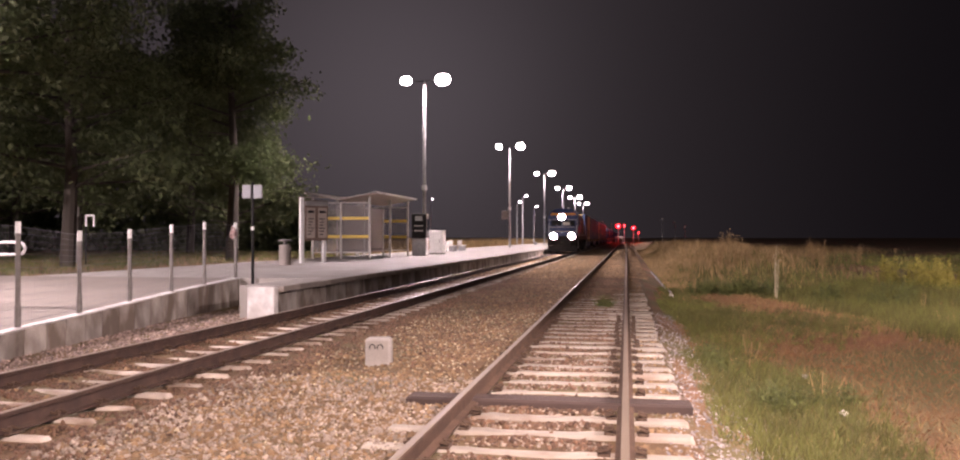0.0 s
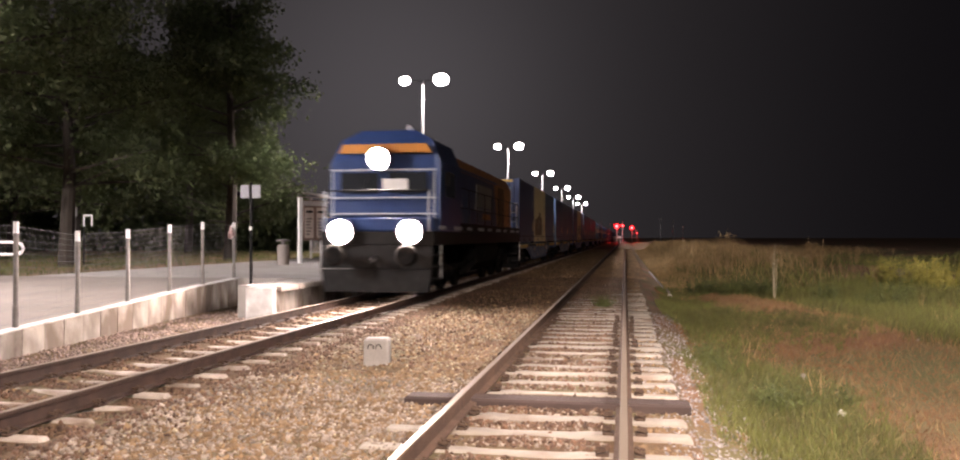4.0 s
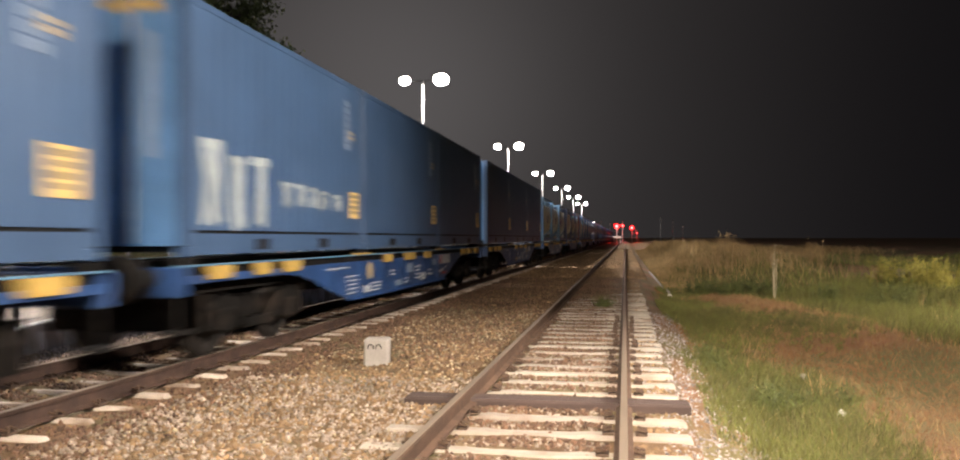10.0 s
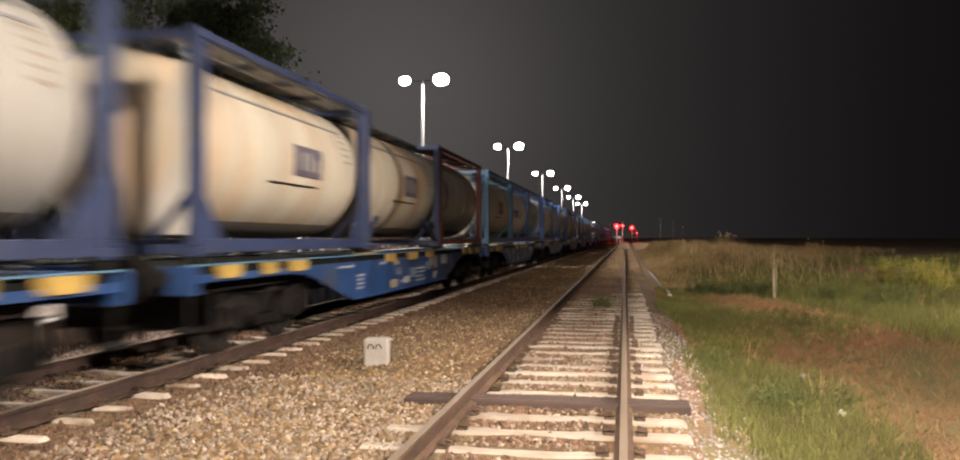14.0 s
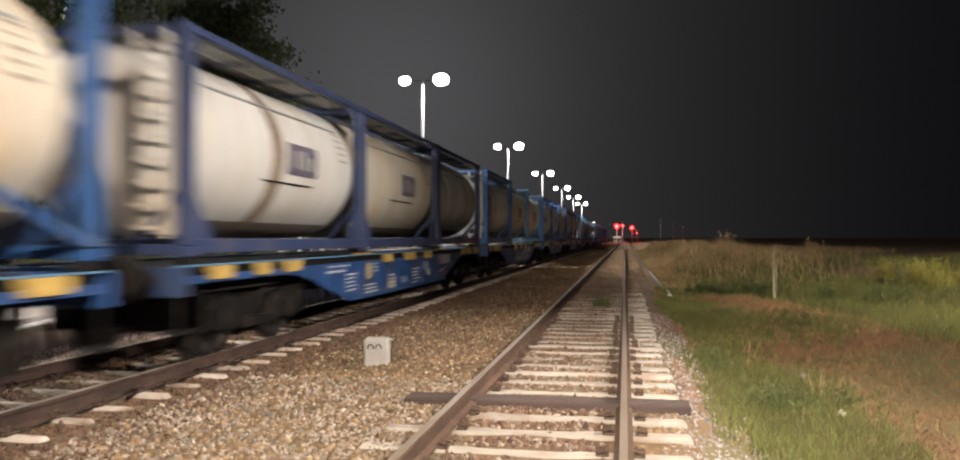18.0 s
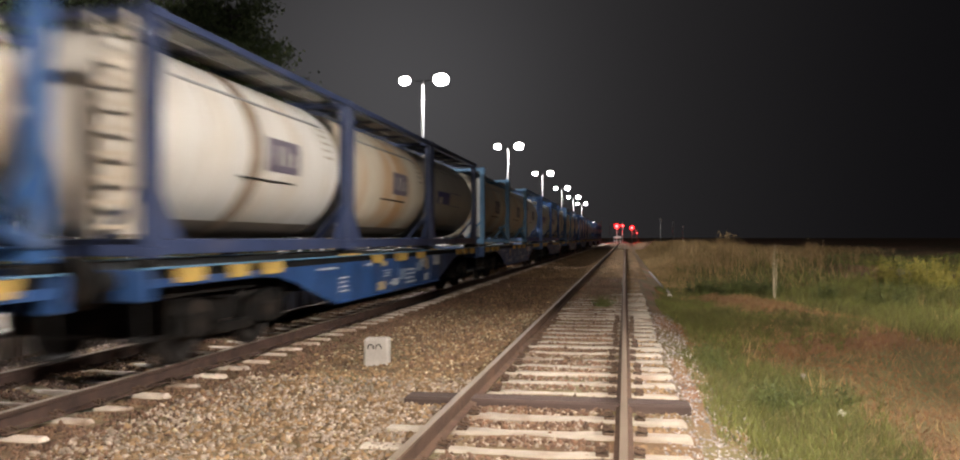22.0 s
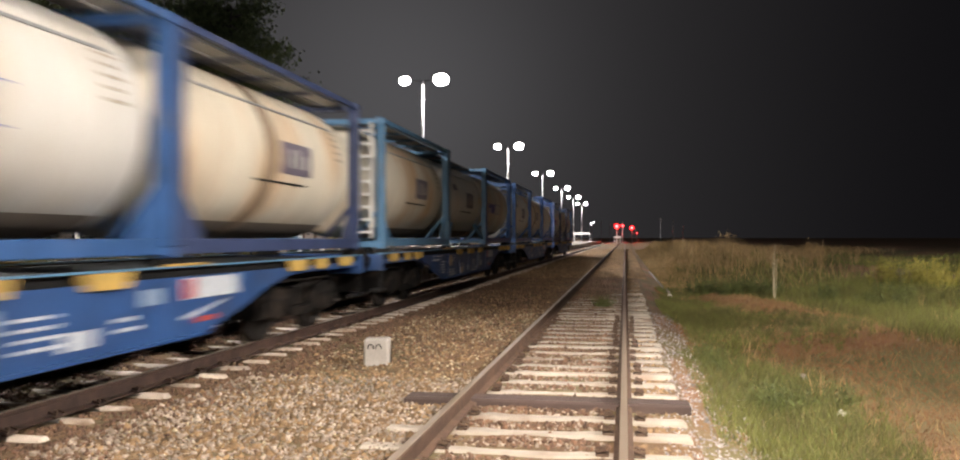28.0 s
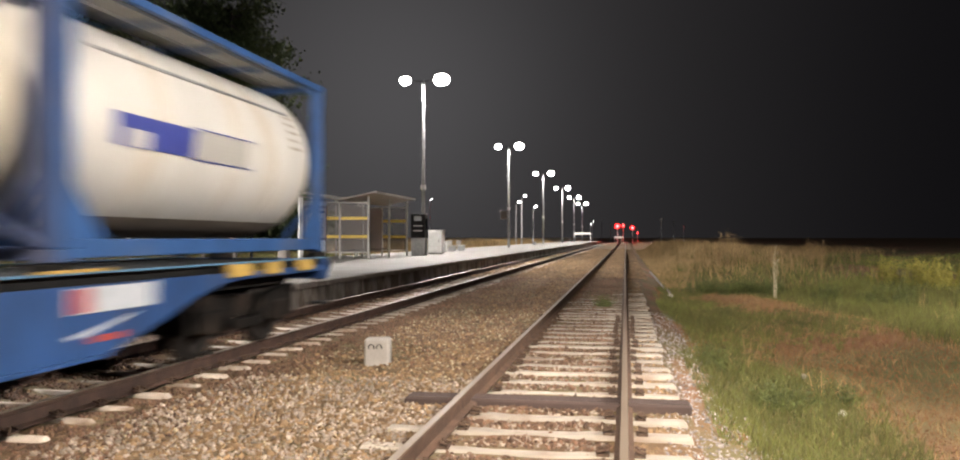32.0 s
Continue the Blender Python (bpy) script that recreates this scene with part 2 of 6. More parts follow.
M_FRED = mat("frame_red", (0.22, 0.06, 0.05), 0.55, 0, 0.7, 3, 45, 0.1, 0.003, stain=(0.20, 0.07, 0.05), stain_at=0.66)
M_LABEL = mat("tank_label", (0.15, 0.125, 0.165), 0.5, 0, 0.7, 5, 40, 0.05, 0.001)
M_LOGO = mat("tank_logo_blue", (0.045, 0.06, 0.28), 0.5, 0, 0.8, 4, 40, 0.05, 0.001)
M_GREYPANEL = mat("tank_panel_grey", (0.27, 0.28, 0.27), 0.55, 0, 0.85, 2, 30, 0.05, 0.001)
M_BAND = mat("tank_band", (0.24, 0.17, 0.11), 0.6, 0.1, 0.7, 4, 40, 0.1, 0.002)
M_WALKWAY = mat("walkway_grating", (0.34, 0.33, 0.31), 0.5, 0.6, 0.7, 5, 60, 0.2, 0.003)
M_GRAFFITI = mat("graffiti_dark", (0.13, 0.09, 0.075), 0.7, 0, 0.5, 3, 30, 0, 0.001)
M_GRAFFITI2 = mat("graffiti_pale", (0.38, 0.43, 0.45), 0.7, 0, 0.7, 3, 30, 0, 0.001)
M_GRAFFITI4 = mat("graffiti_brown", (0.24, 0.155, 0.085), 0.7, 0, 0.6, 3, 30, 0, 0.001)
M_GRAFFITI3 = mat("graffiti_violet", (0.30, 0.20, 0.24), 0.7, 0, 0.6, 3, 30, 0, 0.001)
M_FAINT = mat("faded_lettering", (0.20, 0.27, 0.38), 0.6, 0, 0.8, 5, 40, 0, 0.001)
M_LOCOBLUE = mat("loco_blue", (0.017, 0.045, 0.15), 0.4, 0, 0.75, 1.2, 30, 0.06, 0.003, stain=(0.04, 0.05, 0.11), stain_at=0.7)
M_LOCOORANGE = mat("loco_orange", (0.50, 0.20, 0.03), 0.42, 0, 0.8, 1.2, 30, 0.06, 0.003, stain=(0.36, 0.13, 0.04), stain_at=0.68)
M_LOCOBROWN = mat("loco_brown", (0.17, 0.085, 0.04), 0.6, 0, 0.75, 1.5, 30, 0.06, 0.003)
M_LOCOGREY = mat("loco_grille", (0.40, 0.40, 0.39), 0.5, 0.2, 0.75, 4, 40, 0.1, 0.003)
M_LOCOROOF = mat("loco_roof", (0.06, 0.055, 0.055), 0.7, 0, 0.7, 2, 30, 0.1, 0.003)
M_WINDOW = glass("dark_window", (0.02, 0.022, 0.025), 0.06, 1.0)
M_GLASS = glass("shelter_glass", (0.26, 0.225, 0.21), 0.55, 0.30)
M_BROWNGLASS = glass("shelter_glass_brown", (0.20, 0.13, 0.105), 0.5, 0.6)
M_SHELTERSTEEL = mat("shelter_steel", (0.46, 0.425, 0.39), 0.6, 0.0, 0.75, 8, 60, 0.1, 0.002)
M_SHEET = mat("roof_sheet", (0.26, 0.20, 0.17), 0.6, 0, 0.75, 3, 40, 0.2, 0.004)
M_SHELTERYELLOW = mat("band_yellow", (0.70, 0.47, 0.06), 0.55, 0, 0.85, 5, 50, 0.05, 0.001)
M_HEAD = glow("headlight_glow", (1.0, 0.86, 0.74), 800.0)
M_LUM = glow("luminaire_glow", (1.0, 0.98, 0.95), 60.0)
M_LUMFAR = glow("luminaire_far_glow", (1.0, 0.98, 0.95), 25.0)
M_SIGRED = glow("signal_red_glow", (1.0, 0.055, 0.06), 14.0)
M_SIGHALO = glow("signal_halo_glow", (1.0, 0.004, 0.012), 0.3)
M_BARK = mat("bark", (0.055, 0.042, 0.032), 0.95, 0, 0.6, 3, 30, 0.8, 0.03, stretch=(1, 1, 0.25))
M_LEAF = mat("leaf", (0.112, 0.130, 0.060), 0.92, 0, 0.7, 0.3, 8, 0, 0.01, per="island", spread=0.45)
ln, ll = M_LEAF.node_tree.nodes, M_LEAF.node_tree.links
thin, both = ln.new("ShaderNodeBsdfTranslucent"), ln.new("ShaderNodeMixShader")  # light passes through the leaves
thin.inputs[0].default_value = (0.11, 0.15, 0.06, 1)
both.inputs[0].default_value = 0.45
ll.new(ln["Principled BSDF"].outputs[0], both.inputs[1])
ll.new(thin.outputs[0], both.inputs[2])
ll.new(both.outputs[0], ln["Material Output"].inputs[0])
M_GRASS = mat("grass_green", (0.142, 0.158, 0.038), 0.8, 0, 0.55, 0.35, 3, 0, 0.01, per="island", spread=0.5, tint=(1.0, 0.85, 0.75))
M_DRY = mat("grass_dry", (0.375, 0.25, 0.113), 0.85, 0, 0.6, 0.5, 3, 0, 0.01, per="island", spread=0.45)
M_BROWNGRASS = mat("grass_brown", (0.29, 0.145, 0.066), 0.9, 0, 0.6, 0.6, 4, 0, 0.01, per="island", spread=0.3)
M_DARKWEED = mat("weed_dark", (0.105, 0.125, 0.03), 0.75, 0, 0.65, 0.6, 4, 0, 0.01, per="island", spread=0.5)
M_STALK = mat("pale_stalk", (0.58, 0.50, 0.36), 0.85, 0, 0.7, 0.6, 4, 0, 0.01, per="island", spread=0.3)
M_WEED = mat("weed_leaf", (0.27, 0.245, 0.045), 0.7, 0, 0.7, 0.6, 4, 0, 0.01, per="island", spread=0.4)


for m in (M_GRIME, M_TYRE, M_BLACK):  # gloss lowered so that these dark parts render darker
    m.node_tree.nodes["Principled BSDF"].inputs["Specular IOR Level"].default_value = 0.15


# ---- mesh helpers ----
def box(bm, x0, x1, y0, y1, z0, z1, bevel=0.0):
    r = bmesh.ops.create_cube(bm, size=1.0, matrix=Matrix.Translation(((x0 + x1) / 2, (y0 + y1) / 2, (z0 + z1) / 2)) @ Matrix.Diagonal((abs(x1 - x0), abs(y1 - y0), abs(z1 - z0), 1)))
    if bevel:
        edges = list({e for v in r["verts"] for e in v.link_edges})
        bmesh.ops.bevel(bm, geom=edges, offset=bevel, segments=1, affect="EDGES")
    return bm


def boxed(x0, x1, y0, y1, z0, z1, bevel=0.0):
    return box(bmesh.new(), x0, x1, y0, y1, z0, z1, bevel)


def rod(bm, a, b, radius, sides=8, end=None):
    """A round bar from a to b; end: its radius at b."""
    a, b = Vector(a), Vector(b)
    m = Matrix.Translation((a + b) / 2) @ (b - a).to_track_quat("Z", "Y").to_matrix().to_4x4()
    bmesh.ops.create_cone(bm, cap_ends=True, segments=sides, radius1=radius, radius2=radius if end is None else end, depth=(b - a).length, matrix=m)
    return bm


def bar(bm, a, b, w, h):
    """A square-edged bar from a to b."""
    a, b = Vector(a), Vector(b)
    m = Matrix.Translation((a + b) / 2) @ (b - a).to_track_quat("Z", "Y").to_matrix().to_4x4() @ Matrix.Diagonal((w, h, (b - a).length, 1))
    bmesh.ops.create_cube(bm, size=1.0, matrix=m)
    return bm


def prism(bm, outline, axis, lo, hi):
    """An outline of pairs, drawn out along the axis from lo to hi. x: pairs are y, z; y: x, z; z: x, y."""
    def at(p, q):
        return {"x": (q, p[0], p[1]), "y": (p[0], q, p[1]), "z": (p[0], p[1], q)}[axis]
    low = [bm.verts.new(at(p, lo)) for p in outline]
    high = [bm.verts.new(at(p, hi)) for p in outline]
    n = len(outline)
    faces = [bm.faces.new(low), bm.faces.new(high)] + [bm.faces.new((low[i], low[(i + 1) % n], high[(i + 1) % n], high[i])) for i in range(n)]
    bmesh.ops.recalc_face_normals(bm, faces=faces)
    return bm


def lathe(bm, profile, axis="y", sides=32, centre=(0, 0, 0)):
    """Rings (along, radius) turned about an axis through centre."""
    rings = []
    for along, rad in profile:
        ring = []
        for i in range(sides):
            a = 2 * math.pi * i / sides
            c, s = math.cos(a) * rad, math.sin(a) * rad
            p = {"y": (c, along, s), "x": (along, c, s), "z": (c, s, along)}[axis]
            ring.append(bm.verts.new(Vector(p) + Vector(centre)))
        rings.append(ring)
    faces = [bm.faces.new((r0[i], r0[(i + 1) % sides], r1[(i + 1) % sides], r1[i])) for r0, r1 in zip(rings, rings[1:]) for i in range(sides)]
    faces += [bm.faces.new(rings[0]), bm.faces.new(rings[-1])]
    bmesh.ops.recalc_face_normals(bm, faces=faces)
    for f in faces[:-2]:
        f.smooth = True
    return bm


def mesh_of(name, bm, material):
    me = bpy.data.meshes.new(name)
    bm.to_mesh(me)
    bm.free()
    me.materials.append(material)
    return me


def part(name, bm, material, parent, label="", at=None):
    """One mesh object under a thing or a part. bm: a bmesh, or a mesh that alike parts share."""
    me = bm if isinstance(bm, bpy.types.Mesh) else mesh_of(name, bm, material)
    ob = new(name, me)
    ob.parent = parent
    if at is not None:
        ob.matrix_basis = at
    if label:
        ob["label"] = label
    return ob


def thing(name, label, category, at=None, group="", kind=""):
    ob = new(name)
    ob.empty_display_size = 0.2
    if at is not None:
        ob.matrix_basis = at
    return tagged(ob, label, category, group, kind)


def solid(name, bm, material, label, category="", group="", kind="", at=None):
    ob = new(name, mesh_of(name, bm, material))
    if at is not None:
        ob.matrix_basis = at
    return tagged(ob, label, category, group, kind)


def soup(name, verts, faces, material, label, category, smooth=False, kind="stuff", parent=None):
    """Many small pieces in one mesh. verts: pieces x corners x 3; faces: the corners of each face of a piece."""
    n, k, _ = verts.shape
    me = bpy.data.meshes.new(name)
    f = np.array(faces)
    loops = (f[None] + (np.arange(n) * k)[:, None, None]).reshape(-1)
    count = n * len(faces)
    me.vertices.add(n * k)
    me.vertices.foreach_set("co", verts.astype(np.float32).ravel())
    me.loops.add(len(loops))
    me.loops.foreach_set("vertex_index", loops.astype(np.int32))
    me.polygons.add(count)
    me.polygons.foreach_set("loop_start", (np.arange(count) * f.shape[1]).astype(np.int32))
    me.update(calc_edges=True)
    me.materials.append(material)
    ob = new(name, me)
    if parent is not None:
        ob.parent = parent
        ob["kind"] = kind
        return ob
    return tagged(ob, label, category, "", kind)


def smoothstep(a, b, x):
    t = np.clip((x - a) / (b - a), 0, 1)
    return t * t * (3 - 2 * t)


TRACK_R, TRACK_L, GAUGE = -0.765, -5.90, 1.505


def ground_z(x, y):
    """The height of the ground, for arrays."""
    x, y = np.asarray(x, float), np.asarray(y, float)
    bed = -0.200 - 0.04 * np.exp(-((x + 3.3) / 0.8) ** 2)
    bed = bed - 0.014 * (1 - smoothstep(1.15, 1.5, np.abs(x - TRACK_L))) + 0.050 * np.exp(-((x + 6.42) / 0.22) ** 2)
    right = -0.212 - 0.28 * smoothstep(0.45, 1.7, x) + 0.10 * smoothstep(2.0, 5.0, x) + 0.30 * smoothstep(5.0, 14.0, x) + 0.1 * np.sin(x * 0.9 + y * 0.23) * smoothstep(2.2, 5, x) + 0.55 * smoothstep(26, 58, y) * smoothstep(1.6, 5, x) * (1 - 0.7 * smoothstep(7, 12, x))
    left = -0.215 - 0.12 * smoothstep(-7.2, -8.0, x)
    z = np.where(x > 0, right, np.where(x < -6.9, left, bed))
    z = z + smoothstep(-17.5, -20.0, x) * 0.45
    return z + 0.012 * np.sin(x * 5.1 + 1.3 * y) * np.sin(y * 4.3 - x)


# ---- ground ----
def make_ground():
    xs = np.unique(np.concatenate([np.linspace(-12, 16, 141), np.linspace(-60, -12, 40), np.linspace(16, 60, 40), [-2500, -1200, -500, -200, -100, 100, 200, 500, 1200, 2500]]))
    ys = np.unique(np.concatenate([np.linspace(-12, 40, 209), np.linspace(40, 140, 81), [-2500, -800, -200, -60, -30, -20, 180, 240, 320, 480, 800, 1500, 3000]]))
    gx, gy = np.meshgrid(xs, ys)
    gz = ground_z(np.clip(gx, -60, 60), gy)
    verts = np.stack([gx, gy, gz], -1).reshape(-1, 3)
    w = len(xs)
    faces = [(j * w + i, j * w + i + 1, (j + 1) * w + i + 1, (j + 1) * w + i) for j in range(len(ys) - 1) for i in range(w - 1)]
    me = bpy.data.meshes.new("ground")
    me.from_pydata(verts.tolist(), [], faces)
    me.materials.append(M_SOIL)
    me.materials.append(M_BALLAST)
    mid = (gx[:-1, :-1] + gx[1:, 1:]) / 2
    idx = ((mid > -10.6) & (mid < 0.62)).astype(np.int32).ravel()
    me.polygons.foreach_set("material_index", idx)
    me.polygons.foreach_set("use_smooth", np.ones(len(faces), bool))
    return tagged(new("ground", me), "dark soil and stained ballast beside the railway tracks", "ground", "", "structure")


make_ground()


# ---- railway tracks ----
def rail_outline(x):
    half = [(0.075, -0.172), (0.075, -0.160), (0.012, -0.142), (0.009, -0.045), (0.035, -0.034), (0.036, -0.008), (0.028, 0.0)]
    return [(x + a, b) for a, b in half] + [(x - a, b) for a, b in reversed(half)]


def sleeper_mesh(length=2.6, sunk=0, material=None):
    """sunk: the side on which the end lies deep in the ballast."""
    bm = bmesh.new()
    h = length / 2
    top = [(-h, -0.20), (-h + 0.03, -0.168), (-0.45, -0.17), (-0.30, -0.18), (0.30, -0.18), (0.45, -0.17), (h - 0.03, -0.168), (h, -0.20), (h, -0.34), (-h, -0.34)]
    if sunk:
        top = [(x, z - (0.075 if sunk < 0 else 0.01) * max(0.0, (x * sunk - 0.86) / 0.44)) for x, z in top]
    prism(bm, top, "y", -0.13, 0.13)
    for v in bm.verts:
        if v.co.z > -0.30:
            v.co.y *= 0.68 if sunk <= 0 else 0.44
    bmesh.ops.bevel(bm, geom=[e for e in bm.edges if all(v.co.z > -0.25 for v in e.verts) and abs(e.verts[0].co.y - e.verts[1].co.y) < 0.01], offset=0.02, segments=1, affect="EDGES")
    return mesh_of("sleeper", bm, material or M_SLEEPER)


def clip_mesh():
    bm = bmesh.new()
    box(bm, -0.05, 0.05, -0.07, 0.07, -0.172, -0.150, 0.008)
    rod(bm, (0.0, 0, -0.15), (0.0, 0, -0.105), 0.018, 6)
    rod(bm, (-0.05, -0.055, -0.135), (0.03, -0.055, -0.115), 0.012, 6)
    rod(bm, (-0.05, 0.055, -0.135), (0.03, 0.055, -0.115), 0.012, 6)
    return mesh_of("rail_clip", bm, M_CLIP)


SLEEPER, SUNK_LEFT, SUNK_RIGHT, CLIP = sleeper_mesh(), sleeper_mesh(2.6, -1), sleeper_mesh(2.5, 1, M_SLEEPERTAN), clip_mesh()
PITCH = 0.615


def make_track(cx, first, label, near):
    track = thing("railway_track", label, "track", kind="structure")
    for s in (-1, 1):
        r = part("rail", prism(bmesh.new(), rail_outline(cx + s * GAUGE / 2), "y", -14.0, 620.0), M_RUST if near else M_RUSTDARK, track, "rust-brown steel rail")
        bm = boxed(cx + s * GAUGE / 2 - 0.029, cx + s * GAUGE / 2 + 0.029, -14.0, 620.0, -0.004, 0.003)
        part("running_surface", bm, M_RAILHEAD, r, "worn bright running surface")
    rng = random.Random(5 + int(near))
    far = []
    for k in range(-30, 900):
        y = first + PITCH * k + rng.uniform(-0.012, 0.012)
        if y < -13 or y > 500:
            continue
        if near and k == 3:
            continue
        deep = 0.055 * float(smoothstep(17.0, 32.0, y)) if near else 0.0
        m = pose(cx - (0.0 if near else 0.07) + rng.uniform(-0.03, 0.03), y, rng.uniform(-0.014, 0.004) - deep, 0, rng.uniform(-0.3, 0.3), rng.uniform(-0.9, 0.9))
        if 2.0 < y < 95.0:
            sl = part("sleeper", SUNK_RIGHT if not near else SUNK_LEFT if y > 7.3 else SLEEPER, None, track, "", m)
            if y < 17.0:
                for s in (-1, 1):
                    for e in (-1, 1):
                        part("rail_clip", CLIP, None, sl, "", pose(s * GAUGE / 2 + e * 0.135, 0, 0, 0, 0, 0 if e < 0 else 180))
        else:
            far.append(m)
    co = np.array([v.co[:] for v in SLEEPER.vertices])
    bm = bmesh.new()
    pieces = np.stack([co @ np.array(m.to_3x3()).T + np.array(m.translation) for m in far])
    bm.free()
    polys = [list(p.vertices) for p in SLEEPER.polygons]
    tris = [(p[0], p[i], p[i + 1]) for p in polys for i in range(1, len(p) - 1)]
    soup("far_sleepers", pieces, tris, M_SLEEPER, "", "", parent=track)
    return track


right_track = make_track(TRACK_R, 6.29, "rusty rails on pale worn concrete sleepers in ballast", True)
left_track = make_track(TRACK_L, 6.05, "brown rails on concrete sleepers beside the platform", False)
bm = boxed(TRACK_R - 1.42, TRACK_R + 1.38, -0.15, 0.15, -0.34, -0.125, 0.02)
part("wooden_sleeper", bm, M_WOOD, right_track, "dark weathered wooden sleeper", pose(0, 8.12, 0, 0, 0, 0.6))


# ---- platform ----
PLAT_Z, PLAT_X, PLAT_Y0, PLAT_Y1 = 0.39, -7.58, 17.1, 268.0


def make_platform():
    p = thing("platform", "long pale concrete station platform with darker edge slabs", "platform", kind="structure")
    part("slab", boxed(-16.4, PLAT_X - 0.62, PLAT_Y0 + 3.3, PLAT_Y1, -0.45, PLAT_Z), M_PAVE, p)
    part("slab", boxed(-8.55, PLAT_X - 0.62, PLAT_Y0 + 0.05, PLAT_Y0 + 3.296, -0.45, PLAT_Z - 0.003), M_PAVE, p)
    edge = mesh_of("edge_slab", boxed(-0.6, 0.09, 0.006, 0.994, -0.13, 0.0, 0.012), M_CONCDARK)
    top = mesh_of("paving_slab", boxed(-0.62, 0.02, 0.004, 0.996, 0.0, 0.008, 0.003), M_PAVE)
    face = mesh_of("face_block", boxed(-0.18, 0.0, 0.008, 1.492, -0.75, -0.13, 0.015), M_BLOCK)
    for k in range(75):
        part("edge_slab", edge, None, p, "", pose(PLAT_X, PLAT_Y0 + k, PLAT_Z - 0.008))
        part("paving_slab", top, None, p, "", pose(PLAT_X, PLAT_Y0 + k, PLAT_Z - 0.008))
    for k in range(50):
        part("face_block", face, None, p, "", pose(PLAT_X - 0.04, PLAT_Y0 + k * 1.5, PLAT_Z))
    part("far_edge", boxed(PLAT_X - 0.6, PLAT_X + 0.09, PLAT_Y0 + 75, PLAT_Y1, PLAT_Z - 0.138, PLAT_Z), M_CONCDARK, p)
    part("far_face", boxed(PLAT_X - 0.22, PLAT_X - 0.04, PLAT_Y0 + 75, PLAT_Y1, -0.45, PLAT_Z - 0.13), M_CONC, p)
    part("end_block", boxed(PLAT_X - 0.66, PLAT_X - 0.02, PLAT_Y0 - 0.22, PLAT_Y0 - 0.004, -0.40, PLAT_Z - 0.02, 0.02), M_LIMEWASH, p, "pale concrete end block")
    return p


make_platform()

# the paved way up to the platform: it climbs from its low end
FENCE = [(-8.72, 9.0), (-9.06, 11.05), (-9.26, 12.75), (-9.52, 14.6), (-9.82, 16.6), (-10.02, 18.4), (-10.14, 20.25)]


def way_z(y):
    return 0.02 + 0.37 * min(1.0, max(0.0, (y - 9.0) / 11.4))


def make_way():
    bm = bmesh.new()
    rows = [-12.0, -4.0, 3.0] + [q for _, q in FENCE] + [20.4]
    inner = [-8.0, -8.2, -8.5] + [q for q, _ in FENCE] + [-10.16]
    low, up = [], []
    for x, y in zip(inner, rows):
        for store, dz in ((low, -0.45), (up, 0.0)):
            store.append([bm.verts.new((q, y, way_z(y) + dz if dz == 0 else -0.45)) for q in (x - 0.14, -13.0, -17.0, -19.5)])
    for j in range(len(rows) - 1):
        for i in range(3):
            bm.faces.new((up[j][i], up[j + 1][i], up[j + 1][i + 1], up[j][i + 1]))
        bm.faces.new((up[j][0], low[j][0], low[j + 1][0], up[j + 1][0]))
        bm.faces.new((up[j][3], up[j + 1][3], low[j + 1][3], low[j][3]))
    bm.faces.new([up[-1][i] for i in range(4)] + [low[-1][i] for i in (3, 2, 1, 0)])
    bmesh.ops.recalc_face_normals(bm, faces=bm.faces)
    solid("pavement", bm, M_PATH, "grey paved way that climbs to the platform", "pavement", "", "structure")
    part_way = thing("retaining_wall", "low pale concrete block wall with whitened top edge under the fence", "wall", kind="structure")
    pts = FENCE
    for (x0, y0), (x1, y1) in zip(pts, pts[1:]):
        n = 3
        for k in range(n):
            a, b = k / n, (k + 1) / n
            p0, p1 = Vector((x0 + (x1 - x0) * a, y0 + (y1 - y0) * a, 0)), Vector((x0 + (x1 - x0) * b, y0 + (y1 - y0) * b, 0))
            z0, z1, d = way_z(p0.y), way_z(p1.y), (p1 - p0).length
            turn = math.degrees(math.atan2(-(p1.x - p0.x), p1.y - p0.y))
            bm = bmesh.new()
            prism(bm, [(0.006, -0.5), (d - 0.006, -0.5), (d - 0.006, z1 - 0.02), (0.006, z0 - 0.02)], "x", -0.13, 0.03 + 0.012 * ((k * 7 + int(y0)) % 3) / 2)
            part("wall_block", bm, M_BLOCK, part_way, "", pose(p0.x, p0.y, 0, 0, 0, turn))
            bm = bmesh.new()
            prism(bm, [(0.0, z0 - 0.018), (d, z1 - 0.018), (d, z1 + 0.014), (0.0, z0 + 0.014)], "x", -0.14, 0.05)
            bmesh.ops.bevel(bm, geom=list(bm.edges), offset=0.01, segments=1, affect="EDGES")
            part("coping", bm, M_LIMEWASH, part_way, "whitewashed coping", pose(p0.x, p0.y, 0, 0, 0, turn))


make_way()


